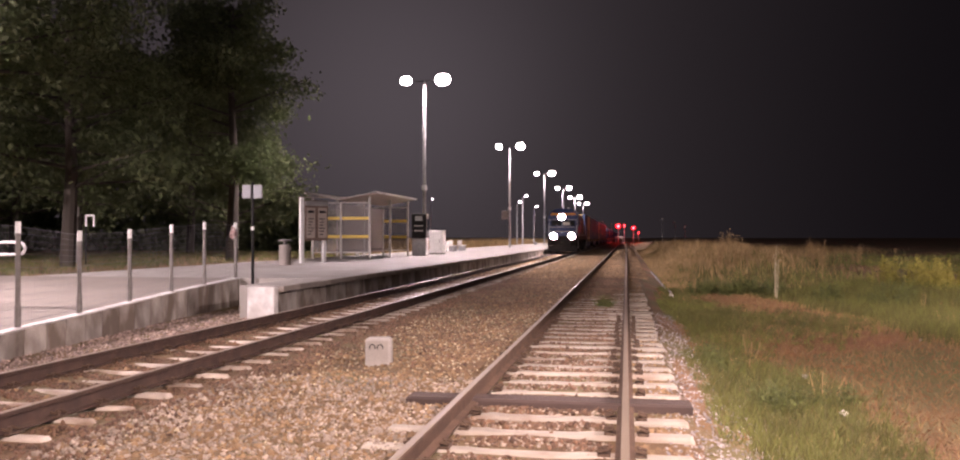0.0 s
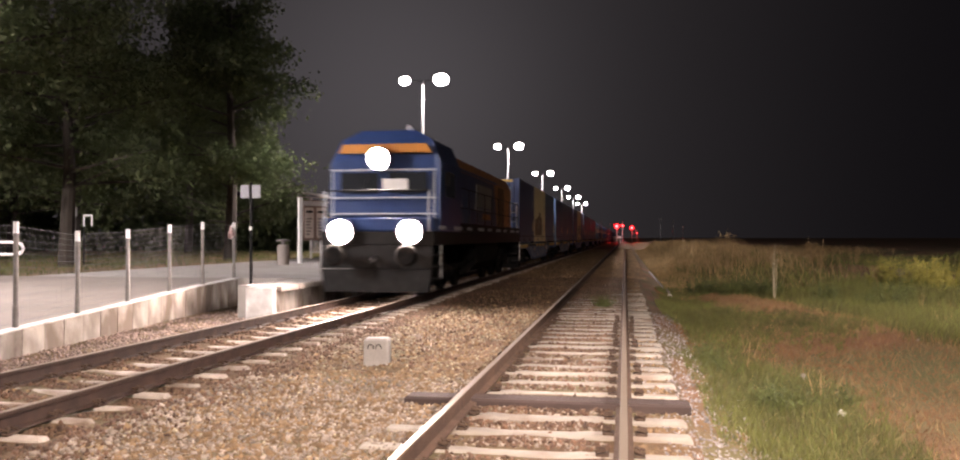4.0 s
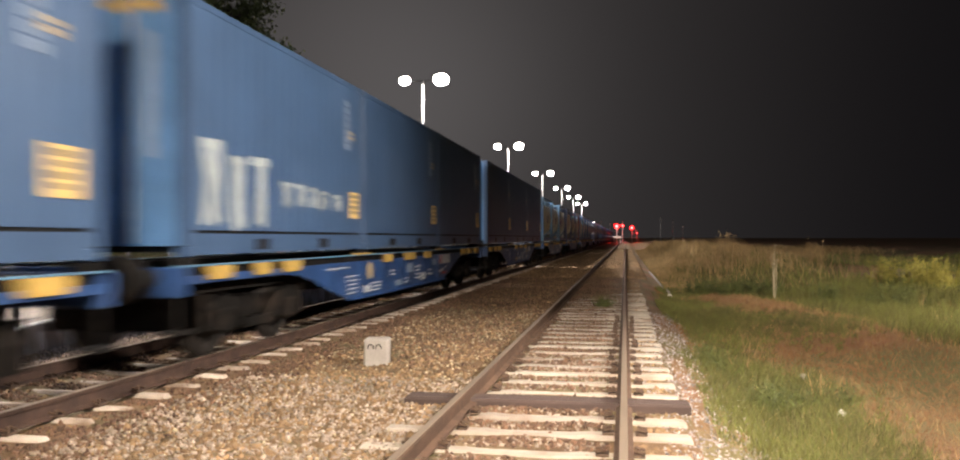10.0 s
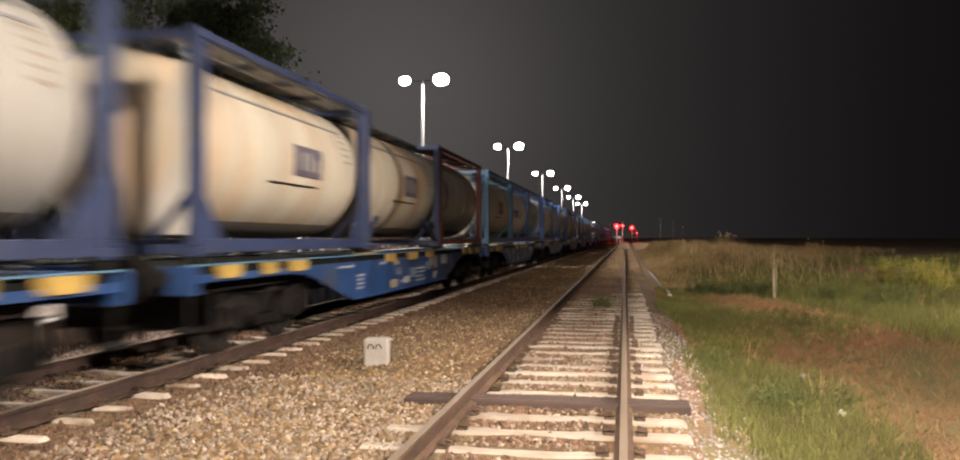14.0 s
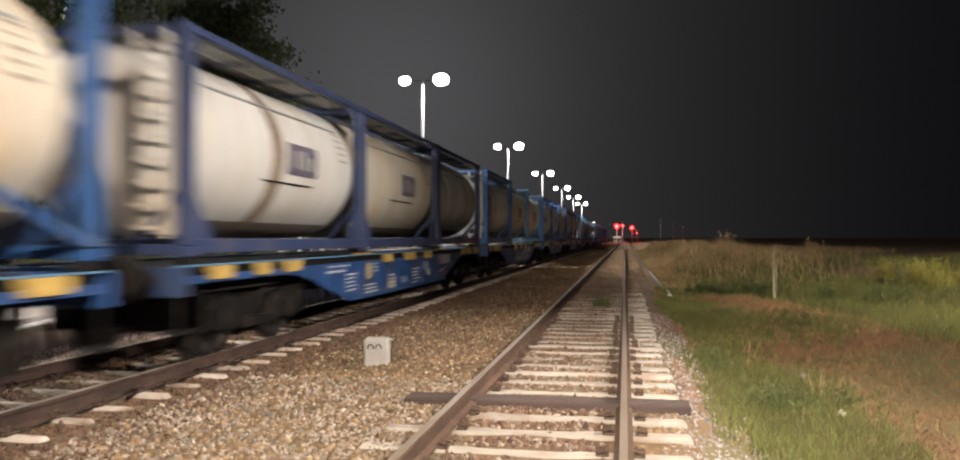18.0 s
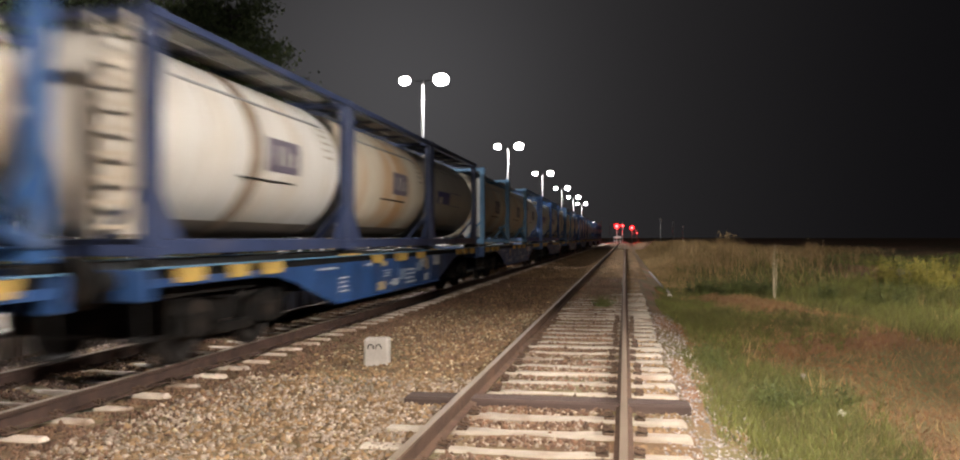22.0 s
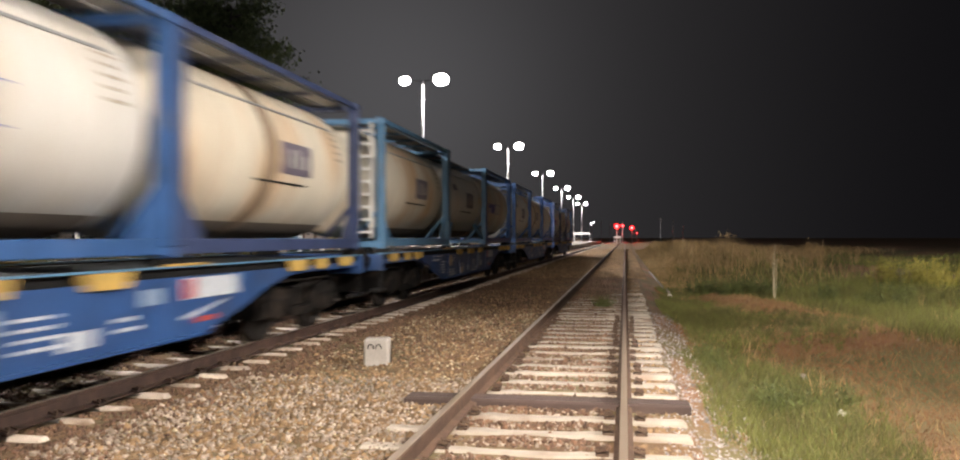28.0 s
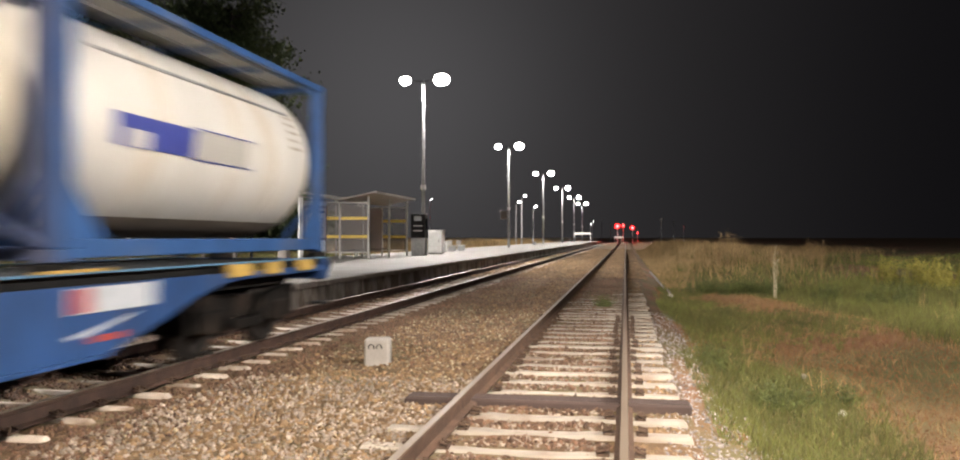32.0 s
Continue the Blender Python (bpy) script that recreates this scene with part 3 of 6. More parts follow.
def make_fence():
    f = thing("fence", "grey steel post fence with thin wire mesh along the paved way", "fence")
    tops = [1.72, 1.70, 1.57, 1.62, 1.74, 1.83, 1.85]
    for (x, y), t in zip(FENCE, tops):
        z = way_z(y)
        bm = rod(bmesh.new(), (x - 0.07, y, z - 0.05), (x - 0.07, y, t), 0.038, 10)
        post = part("post", bm, M_POST, f)
        part("post_foot", rod(bmesh.new(), (x - 0.07, y, z), (x - 0.07, y, z + 0.34), 0.047, 10), M_POST, post)
        part("post_cap", rod(bmesh.new(), (x - 0.07, y, t - 0.17), (x - 0.07, y, t + 0.012), 0.041, 10), M_WHITE, post, "white painted post top")
        part("clamp", rod(bmesh.new(), (x - 0.07, y, t - 0.20), (x - 0.07, y, t - 0.17), 0.052, 10), M_POST, post)
    for ((x0, y0), t0), ((x1, y1), t1) in zip(zip(FENCE, tops), list(zip(FENCE, tops))[1:]):
        bm = bmesh.new()
        za, zb = way_z(y0) + 0.06, way_z(y1) + 0.06
        d = math.hypot(x1 - x0, y1 - y0)
        def at(u, v):
            return (x0 - 0.19 + (x1 - x0) * u, y0 + (y1 - y0) * u, za + (zb - za) * u + v * (t0 - 0.05 - za + (t1 - t0 - zb + za) * u))
        for v in np.linspace(0, 1, 15):
            rod(bm, at(0, v), at(1, v), 0.002 if 0 < v < 1 else 0.004, 4)
        for u in np.linspace(0, 1, int(d / 0.07)):
            rod(bm, at(u, 0), at(u, 1), 0.0015, 3)
        part("wire_mesh", bm, M_SIGNBACK, f, "thin grey wire mesh")
    return f


make_fence()

# white tubular barrier behind the first posts
br = thing("barrier_rail", "white bent tube barrier on the paved way", "barrier")
bm = bmesh.new()
pts = [(-15.5, 13.6, 1.30), (-10.85, 13.0, 1.38), (-10.62, 12.97, 1.36), (-10.56, 12.96, 1.27), (-10.62, 12.97, 1.18), (-10.85, 13.0, 1.16), (-15.5, 13.6, 1.08)]
for a, b in zip(pts, pts[1:]):
    rod(bm, a, b, 0.026, 8)
part("tube", bm, M_WHITE, br)
part("leg", rod(bmesh.new(), (-11.4, 13.07, 0.05), (-11.4, 13.07, 1.37), 0.03, 8), M_POST, br)
part("leg", rod(bmesh.new(), (-14.8, 13.5, 0.05), (-14.8, 13.5, 1.29), 0.03, 8), M_POST, br)

# ---- sign post at the end of the platform ----
sp = thing("sign_post", "slim dark steel post with two dull grey square sign plates", "sign", pose(-9.75, 20.3, -0.36))
part("pole", rod(bmesh.new(), (0, 0, 0), (0, 0, 3.28), 0.04, 10), M_BLACK, sp)
for s in (-1, 1):
    pl = part("plate", boxed(s * 0.16 - 0.115, s * 0.16 + 0.115, -0.055, -0.04, 2.87, 3.21, 0.006), M_SIGNBACK, sp, "dull grey sign plate")
    part("plate_frame", boxed(s * 0.16 - 0.125, s * 0.16 + 0.125, -0.038, -0.026, 2.86, 3.22), M_SIGNBACK, pl)
part("lamp_band", rod(bmesh.new(), (0, 0, 2.02), (0, 0, 2.12), 0.042, 10), M_WHITE, sp)


# ---- platform lamps ----
def make_lamp_post(glow_mat):
    p = thing("lamp_post", "tall grey steel platform lamp post with two glowing heads", "street lamp", group="lamp posts along the platform")
    h = LAMP_TOP - PLAT_Z
    part("pole", rod(bmesh.new(), (0, 0, 0), (0, 0, h - 0.1), 0.13, 12, 0.085), M_GALV, p)
    part("base_flange", rod(bmesh.new(), (0, 0, 0), (0, 0, 0.05), 0.22, 12), M_GALV, p)
    part("collar", rod(bmesh.new(), (0, 0, 4.0), (0, 0, 4.3), 0.17, 12), M_WHITE, p, "pale collar box")
    part("arm", rod(bmesh.new(), (-0.95, 0, h + 0.12), (0.95, 0, h + 0.12), 0.035, 8), M_BLACK, p)
    part("arm_bracket", rod(bmesh.new(), (0, 0, h - 0.12), (0, 0, h + 0.13), 0.06, 8), M_BLACK, p)
    for s in (-1, 1):
        bm = bmesh.new()
        lathe(bm, [(-0.34, 0.05), (-0.28, 0.14), (0.0, 0.19), (0.28, 0.14), (0.34, 0.05)], "x", 14, (s * 1.15, 0, h + 0.16))
        head = part("lamp_head", bm, M_GALV, p)
        bm = bmesh.new()
        # glass swollen past its head to imitate the lamp's glare, more on the right
        w = 1.15 if s > 0 else 0.85
        lathe(bm, [(-0.40 * w, 0.07 * w), (-0.34 * w, 0.20 * w), (-0.19 * w, 0.29 * w), (0.0, 0.32 * w), (0.19 * w, 0.29 * w), (0.34 * w, 0.20 * w), (0.40 * w, 0.07 * w)], "x", 16, (s * 1.15, 0, h + 0.17))
        part("lamp_glass", bm, glow_mat, head, "glowing white lamp glass").visible_shadow = False
    return p


post = make_lamp_post(M_LUM)
post.matrix_basis = pose(LAMP_X, LAMP_Y0, PLAT_Z)
for k in (1, 2, 3, 4, 5):
    copy_thing(post, pose(LAMP_X, LAMP_Y0 + LAMP_STEP * k, PLAT_Z))


def make_small_lamp(h=7.2):
    p = thing("lamp_post", "slim single-headed lamp post behind the platform", "street lamp", group="small lamp posts")
    part("pole", rod(bmesh.new(), (0, 0, 0), (0, 0, h), 0.13, 10, 0.1), M_GALV, p)
    part("arm", rod(bmesh.new(), (0, 0, h), (0.35, 0, h + 0.4), 0.06, 8), M_GALV, p)
    bm = bmesh.new()
    lathe(bm, [(-0.22, 0.04), (-0.17, 0.12), (0.17, 0.12), (0.22, 0.04)], "x", 14, (0.55, 0, h + 0.45))
    part("lamp_glass", bm, M_LUMFAR, p, "glowing white lamp glass")
    return p


make_small_lamp(8.0).matrix_basis = pose(-16.6, 132.0, -0.2)
sm = make_small_lamp(7.3)
sm.matrix_basis = pose(-18.2, 137.0, -0.3)
copy_thing(sm, pose(-17.9, 160.0, -0.2))
tall = make_small_lamp(12.4)
tall.matrix_basis = pose(-65.0, 240.0, 0.2)
copy_thing(tall, pose(-58.0, 240.0, 0.2))
copy_thing(sm, pose(-13.0, 330.0, 0.0))
copy_thing(sm, pose(-16.0, 380.0, 0.0))


# ---- shelter, boards and machines on the platform ----
def make_shelter():
    s = thing("platform_shelter", "steel framed waiting shelter with brown glass and yellow bands", "shelter", pose(0, 0, PLAT_Z))
    xf, xm, xl, y0, y1 = -12.6, -14.1, -15.6, 39.2, 46.4
    ztop, zmid = 3.12, 2.86
    for x, z in ((xf, ztop), (xm, zmid), (xl, ztop)):
        for y in (y0, (y0 + y1) / 2, y1):
            part("post", boxed(x - 0.05, x + 0.05, y - 0.05, y + 0.05, 0, z, 0.01), M_SHELTERSTEEL, s)
    # butterfly roof: two sheets that fall to the middle
    for d, x in ((1, xf + 0.5), (-1, xl - 0.3)):
        bm = bmesh.new()
        prism(bm, [(x, 3.30), (xm + d * 0.02, 2.92), (xm + d * 0.02, 2.95), (x, 3.34)], "y", y0 - 0.35, y1 + 0.12)
        roof = part("roof", bm, M_SHEET, s, "brownish ribbed sheet roof")
        part("fascia", boxed(x - 0.02, x + 0.02, y0 - 0.37, y1 + 0.14, 3.26, 3.36), M_SHELTERSTEEL, roof, "grey roof edge")
        for k in range(9):
            y = y0 - 0.2 + k * 0.92
            part("roof_rib", bar(bmesh.new(), (x - d * 0.05, y, 3.36), (xm + d * 0.08, y, 2.99), 0.04, 0.05), M_SHELTERSTEEL, roof)
    for y in (y0, y1):
        for a, b in ((xl, xm), (xm, xf)):
            g = part("end_glass", boxed(a + 0.06, b - 0.06, y - 0.008, y + 0.008, 0.34, 2.80), M_GLASS, s, "clear end pane")
            for z in (0.30, 2.80):
                part("pane_rail", boxed(a + 0.055, b - 0.055, y - 0.025, y + 0.025, z, z + 0.06), M_SHELTERSTEEL, g)
            for z in (1.05, 1.97):
                part("yellow_band", boxed(a + 0.055, b - 0.055, y - 0.03, y - 0.012, z, z + 0.14), M_SHELTERYELLOW, g, "yellow band")
    for k in range(2):
        ya, yb = y0 + 0.06 + k * 3.7, y0 + 3.64 + k * 3.7
        part("partition", boxed(xm - 0.012, xm + 0.012, ya, yb, 0.25, 2.75), M_BROWNGLASS, s, "brown tinted middle wall")
    for d in (1, -1):
        x = xm + d * 0.38
        bench = part("bench_seat", boxed(x - 0.22, x + 0.22, y0 + 0.8, y1 - 0.8, 0.42, 0.47, 0.01), M_WOOD, s, "dark wooden bench seat")
        for y in (y0 + 1.2, (y0 + y1) / 2, y1 - 1.2):
            part("bench_leg", boxed(x - 0.03, x + 0.03, y - 0.03, y + 0.03, 0.0, 0.418), M_SHELTERSTEEL, bench)
    return s


make_shelter()
wb = thing("notice_board", "brown notice board with faded posters between white posts", "notice board", pose(-13.5, 32.7, PLAT_Z, 0, 0, 48.5))
part("post", boxed(-0.08, 0.08, -0.08, 0.08, 0, 2.76, 0.01), M_WHITE, wb, "white post")
part("post", boxed(0.96, 1.12, -0.08, 0.08, 0, 2.66, 0.01), M_WHITE, wb, "white post")
bd = part("board", boxed(0.085, 1.16, -0.13, -0.084, 0.95, 2.66, 0.01), mat("board_brown", (0.16, 0.10, 0.075), 0.6, 0, 0.7, 3, 30, 0.1, 0.002), wb, "brown board")
part("header", boxed(0.10, 1.14, -0.142, -0.132, 2.43, 2.62), M_GALV, bd, "grey header strip")
M_POSTER = mat("poster_paper", (0.46, 0.38, 0.33), 0.6, 0, 0.7, 2, 20, 0, 0.001)
for x0 in (0.16, 0.70):
    ps = part("poster", boxed(x0, x0 + 0.40, -0.142, -0.132, 1.06, 2.34), M_POSTER, bd, "faded poster")
    writing_rows = boxed(x0 + 0.05, x0 + 0.35, -0.147, -0.144, 2.12, 2.22)
    for k in range(6):
        box(writing_rows, x0 + 0.05, x0 + 0.22 + 0.05 * (k % 3), -0.147, -0.144, 1.2 + 0.13 * k, 1.24 + 0.13 * k)
    part("poster_lines", writing_rows, M_BLACK, ps)
part("roof", boxed(-0.12, 1.22, -0.22, 0.12, 2.765, 2.80, 0.006), M_SHEET, wb, "thin flat roof")

lb = thing("litter_bin", "round grey concrete litter bin with flat dark lid", "bin", pose(-13.2, 30.3, PLAT_Z))
part("body", lathe(bmesh.new(), [(0, 0.21), (0.04, 0.23), (0.75, 0.23), (0.8, 0.20)], "z", 18), M_CONCDARK, lb)
part("lid", lathe(bmesh.new(), [(0.93, 0.26), (0.935, 0.29), (0.975, 0.29), (1.0, 0.24), (1.02, 0.06)], "z", 18), M_POST, lb, "dark flat lid")
part("neck", lathe(bmesh.new(), [(0.79, 0.08), (0.935, 0.08)], "z", 12), M_POST, lb)

tm = thing("ticket_machine", "dark tall ticket machine with pale screen", "ticket machine", pose(-12.15, 47.9, PLAT_Z))
part("body", boxed(-0.5, 0.35, -0.35, 0.35, 0, 1.05, 0.03), M_GALV, tm, "grey lower cabinet")
part("upper_body", boxed(-0.52, 0.37, -0.37, 0.37, 1.055, 2.5, 0.03), M_BLACK, tm, "black upper housing")
part("screen", boxed(-0.3, 0.15, -0.392, -0.375, 2.08, 2.36), M_GALV, tm, "pale screen")
part("slot", boxed(-0.35, 0.2, -0.392, -0.375, 1.75, 1.80), M_CAB, tm)
part("slot", boxed(-0.35, 0.2, -0.392, -0.375, 1.45, 1.50), M_CAB, tm)
part("panel", boxed(0.372, 0.385, -0.25, 0.25, 1.5, 2.2), M_WINDOW, tm)
ec = thing("control_cabinet", "white metal electrical cabinet on the platform", "cabinet", pose(-11.9, 51.2, PLAT_Z))
part("body", boxed(-0.48, 0.42, -0.4, 0.4, 0.1, 1.5, 0.03), M_WHITE, ec)
part("plinth", boxed(-0.45, 0.39, -0.36, 0.36, 0.0, 0.098), M_POST, ec)
part("roof", boxed(-0.53, 0.47, -0.45, 0.45, 1.504, 1.57, 0.02), M_CAB, ec)
d = part("door", boxed(-0.42, 0.36, -0.425, -0.404, 0.2, 1.42, 0.006), M_CAB, ec)
part("handle", boxed(0.2, 0.24, -0.45, -0.427, 0.75, 0.95), M_POST, d)
for y, x in ((62.0, -13.2), (65.5, -13.2), (118.0, -13.0), (196.0, -12.8)):
    bn = thing("bench", "pale metal bench on the platform", "bench", pose(x, y, PLAT_Z), group="benches on the platform")
    part("seat", boxed(-0.2, 0.2, -0.8, 0.8, 0.42, 0.47, 0.01), M_CAB, bn)
    part("backrest", boxed(-0.24, -0.2, -0.8, 0.8, 0.5, 0.85, 0.01), M_CAB, bn)
    for yy in (-0.6, 0.6):
        part("leg", boxed(-0.18, 0.18, yy - 0.03, yy + 0.03, 0, 0.416), M_GALV, bn)
bn = thing("litter_bin", "pale square litter bin by the bench", "bin", pose(-13.3, 59.5, PLAT_Z))
part("body", boxed(-0.25, 0.25, -0.25, 0.25, 0.05, 0.8, 0.03), M_CAB, bn)
part("foot", boxed(-0.15, 0.15, -0.15, 0.15, 0, 0.046), M_POST, bn)
fb = thing("station_sign", "white station sign frame at the far platform end", "sign", pose(-10.5, 205.0, PLAT_Z))
for s in (-1.9, 1.9):
    part("leg", boxed(s - 0.06, s + 0.06, -0.1, 0.1, 0, 2.1), M_WHITE, fb)
part("board", boxed(-2.0, 2.0, -0.12, -0.102, 1.85, 2.3), M_WHITE, fb, "blank white board")
nb = thing("speaker_box", "small dark box on the lamp post", "loudspeaker", pose(LAMP_X - 0.5, LAMP_Y0 + LAMP_STEP, 3.4))
part("box", boxed(-0.35, 0.35, -0.15, 0.15, 0.0, 0.9, 0.03), M_POST, nb)
part("bracket", boxed(0.352, 0.45, -0.04, 0.04, 0.4, 0.46), M_GALV, nb)
dp = thing("sign_post", "thin far post beside the paved way", "sign", pose(-26.5, 36.0, 0.2))
part("pole", rod(bmesh.new(), (0, 0, 0), (0, 0, 2.9), 0.05, 8), M_POST, dp)
part("plate", boxed(-0.15, 0.15, -0.05, -0.03, 2.3, 2.75), M_GALV, dp)
hoop = thing("small_sign", "small white sign hoop on a thin post", "sign", pose(-24.0, 33.5, 0.22))
bm = bmesh.new()
for a, b in (((-0.2, 0, 1.75), (-0.2, 0, 2.25)), ((-0.2, 0, 2.25), (0.2, 0, 2.25)), ((0.2, 0, 2.25), (0.2, 0, 1.75))):
    rod(bm, a, b, 0.045, 8)
part("frame", bm, M_WHITE, hoop)
part("post", rod(bmesh.new(), (-0.2, 0, 0), (-0.2, 0, 1.75), 0.03, 8), M_BLACK, hoop)

bag = thing("plastic_bag", "crumpled reddish plastic bag tied to the fence post", "bag", pose(-10.21, 20.12, 1.45))
bm = bmesh.new()
bmesh.ops.create_icosphere(bm, subdivisions=3, radius=0.075)
for v in bm.verts:
    v.co.z = v.co.z * 2.3 + 0.15
    v.co += Vector(noise.noise_vector(v.co * 9)) * 0.06
part("film", bm, mat("bag_film", (0.30, 0.17, 0.16), 0.4, 0, 0.6, 14, 60, 0.1, 0.002, stain=(0.62, 0.58, 0.56), stain_at=0.58), bag)
part("knot", rod(bmesh.new(), (0, 0, 0.30), (0.02, 0.04, 0.42), 0.03, 6, 0.01), M_WHITE, bag)

# ---- hectometre stone between the tracks ----
hs = thing("marker_stone", "pale concrete kilometre stone with dark numerals between the tracks", "marker stone", pose(-3.28, 10.62, -0.325, 0, 0, 8))
bm = boxed(-0.17, 0.17, -0.13, 0.13, 0, 0.445, 0.025)
for v in bm.verts:
    v.co.x *= 1 - 0.06 * v.co.z
part("stone", bm, M_CONC, hs)
bm = bmesh.new()
for x in (-0.07, 0.035):
    arc = [(x + 0.038 * math.cos(radians(a)), -0.131, 0.325 + 0.045 * math.sin(radians(a))) for a in (-20, 15, 50, 90, 130, 165, 200)]
    for a, b in zip(arc, arc[1:]):
        bar(bm, a, b, 0.018, 0.012)
part("numeral", bm, M_BLACK, hs, "dark worn numeral bars")


# ---- signals and things far down the line ----
def make_signal(x, y, z, r, label, base=-0.3):
    s = thing("railway_signal", label, "signal", pose(x, y, 0), group="red signals")
    part("mast", rod(bmesh.new(), (0, 0, base), (0, 0, z + 0.9), 0.09, 8), M_CAB, s)
    part("head", boxed(-0.3, 0.3, -0.02, 0.2, z - 0.9, z + 0.9, 0.05), M_BLACK, s, "black signal head")
    lens = part("lens", lathe(bmesh.new(), [(-0.14, r * 0.7), (-0.06, r), (-0.022, r)], "y", 20, (0, 0, z)), M_SIGRED, s, "glowing red lens")
    # glowing disc round the lens, added to imitate its red bloom
    part("lens_rim", lathe(bmesh.new(), [(-0.02, r * 2.0), (-0.008, r * 2.1)], "y", 20, (0, 0, z)), M_SIGHALO, lens, "glowing red disc imitating the lens bloom")
    part("hood", lathe(bmesh.new(), [(-0.006, r * 2.1 + 0.05), (0.002, r * 2.1 + 0.05)], "y", 20, (0, 0, z)), M_BLACK, lens)
    return s


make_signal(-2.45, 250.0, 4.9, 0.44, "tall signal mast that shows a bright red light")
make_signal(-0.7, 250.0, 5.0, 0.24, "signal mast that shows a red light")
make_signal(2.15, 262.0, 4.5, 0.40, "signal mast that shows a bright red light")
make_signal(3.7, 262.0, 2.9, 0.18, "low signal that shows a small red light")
for x, y, z in ((-2.4, 244.0, 4.9), (2.1, 256.0, 4.5)):
    lamp("signal_light", "POINT", (x, y, z), (x, 0, 0), 2200, (1.0, 0.02, 0.02), 0.3)
bs = thing("buffer_stop", "pale beam across the track far down the line", "buffer stop", pose(-2.2, 240.0, -0.2))
part("beam", boxed(-1.15, 1.15, -0.2, 0.2, 1.5, 2.0, 0.03), M_CAB, bs)
for s in (-0.9, 0.9):
    part("leg", boxed(s - 0.08, s + 0.08, -0.1, 0.1, 0, 1.498), M_CAB, bs)
for x, y, h in ((9.0, 215.0, 6.5), (13.0, 230.0, 6.0), (17.0, 250.0, 5.0), (-8.5, 300.0, 7.5), (-5.2, 290.0, 6.5)):
    fp = thing("far_post", "thin pale mast far down the line", "mast", pose(x, y, 0.0), group="far masts")
    part("pole", rod(bmesh.new(), (0, 0, -0.4), (0, 0, h), 0.09, 6), M_GALV, fp)
    part("top_box", boxed(-0.2, 0.2, -0.15, 0.15, h - 0.5, h - 0.05), M_CAB, fp)
# cable trough edge beside the track
ct = thing("cable_trough", "long narrow concrete cable trough cover in the grass", "cable trough")
for k in range(14):
    y = 28.0 + k * 1.25
    part("cover", boxed(1.42 - 0.012 * k, 1.50 - 0.012 * k, y, y + 1.22, -0.52, -0.36, 0.015), M_CONCDARK, ct)

# unseen posts for the crossing and way lamps, added out of view
def make_unseen_lamp(x, y, z, top):
    cl = thing("street_lamp", "unseen grey two-headed street lamp added beside the view", "street lamp", pose(x, y, z), group="street lamps of the crossing")
    h = top - z + 0.05
    part("pole", rod(bmesh.new(), (0, 0, -0.2), (0, 0, h + 0.02), 0.09, 10, 0.06), M_GALV, cl)
    for s in (-1, 1):
        part("arm", rod(bmesh.new(), (0, 0, h - 0.1), (s * 0.45, 0.3, h + 0.06), 0.03, 8), M_GALV, cl)
        hd = part("lamp_head", boxed(s * 0.6 - 0.25, s * 0.6 + 0.25, 0.22, 0.58, h + 0.02, h + 0.12, 0.03), M_GALV, cl)
        part("lamp_glass", boxed(s * 0.6 - 0.2, s * 0.6 + 0.2, 0.27, 0.53, h - 0.015, h + 0.015), M_LUMFAR, hd, "glowing lamp glass").visible_shadow = False
    return cl


make_unseen_lamp(9.5, 8.0, -0.3, 7.0)
make_unseen_lamp(0.8, -5.4, -0.45, 7.95)
make_unseen_lamp(-17.0, 11.0, 0.05, 6.0)
# unseen post for the pair added to light the trees
make_unseen_lamp(-27.0, 14.0, 0.2, 7.0)


# ---- the train ----
# Every vehicle is built about its own front end: y grows towards its rear, x = 0 is the track's middle, z = 0 the rail top.
WAGON, LOAD = 19.74, 6.10
DECK = 1.25


def wheelset_mesh(r, name="wheelset"):
    bm = bmesh.new()
    for s in (-1, 1):
        lathe(bm, [(s * 0.685, r * 0.6), (s * 0.685, r + 0.03), (s * 0.715, r + 0.03), (s * 0.72, r), (s * 0.82, r - 0.006), (s * 0.82, r * 0.86), (s * 0.79, r * 0.84), (s * 0.77, r * 0.35), (s * 0.80, r * 0.30), (s * 0.80, 0.09)], "x", 28)
    rod(bm, (-0.98, 0, 0), (0.98, 0, 0), 0.08, 10)
    return mesh_of(name, bm, M_TYRE)


WHEELSET, LOCOWHEEL = wheelset_mesh(0.46), wheelset_mesh(0.525)
SPRING = mesh_of("spring", rod(bmesh.new(), (0, 0, 0.36), (0, 0, 0.60), 0.07, 8), M_GRIME)
TURNING = {"wagon": [], "loco": []}


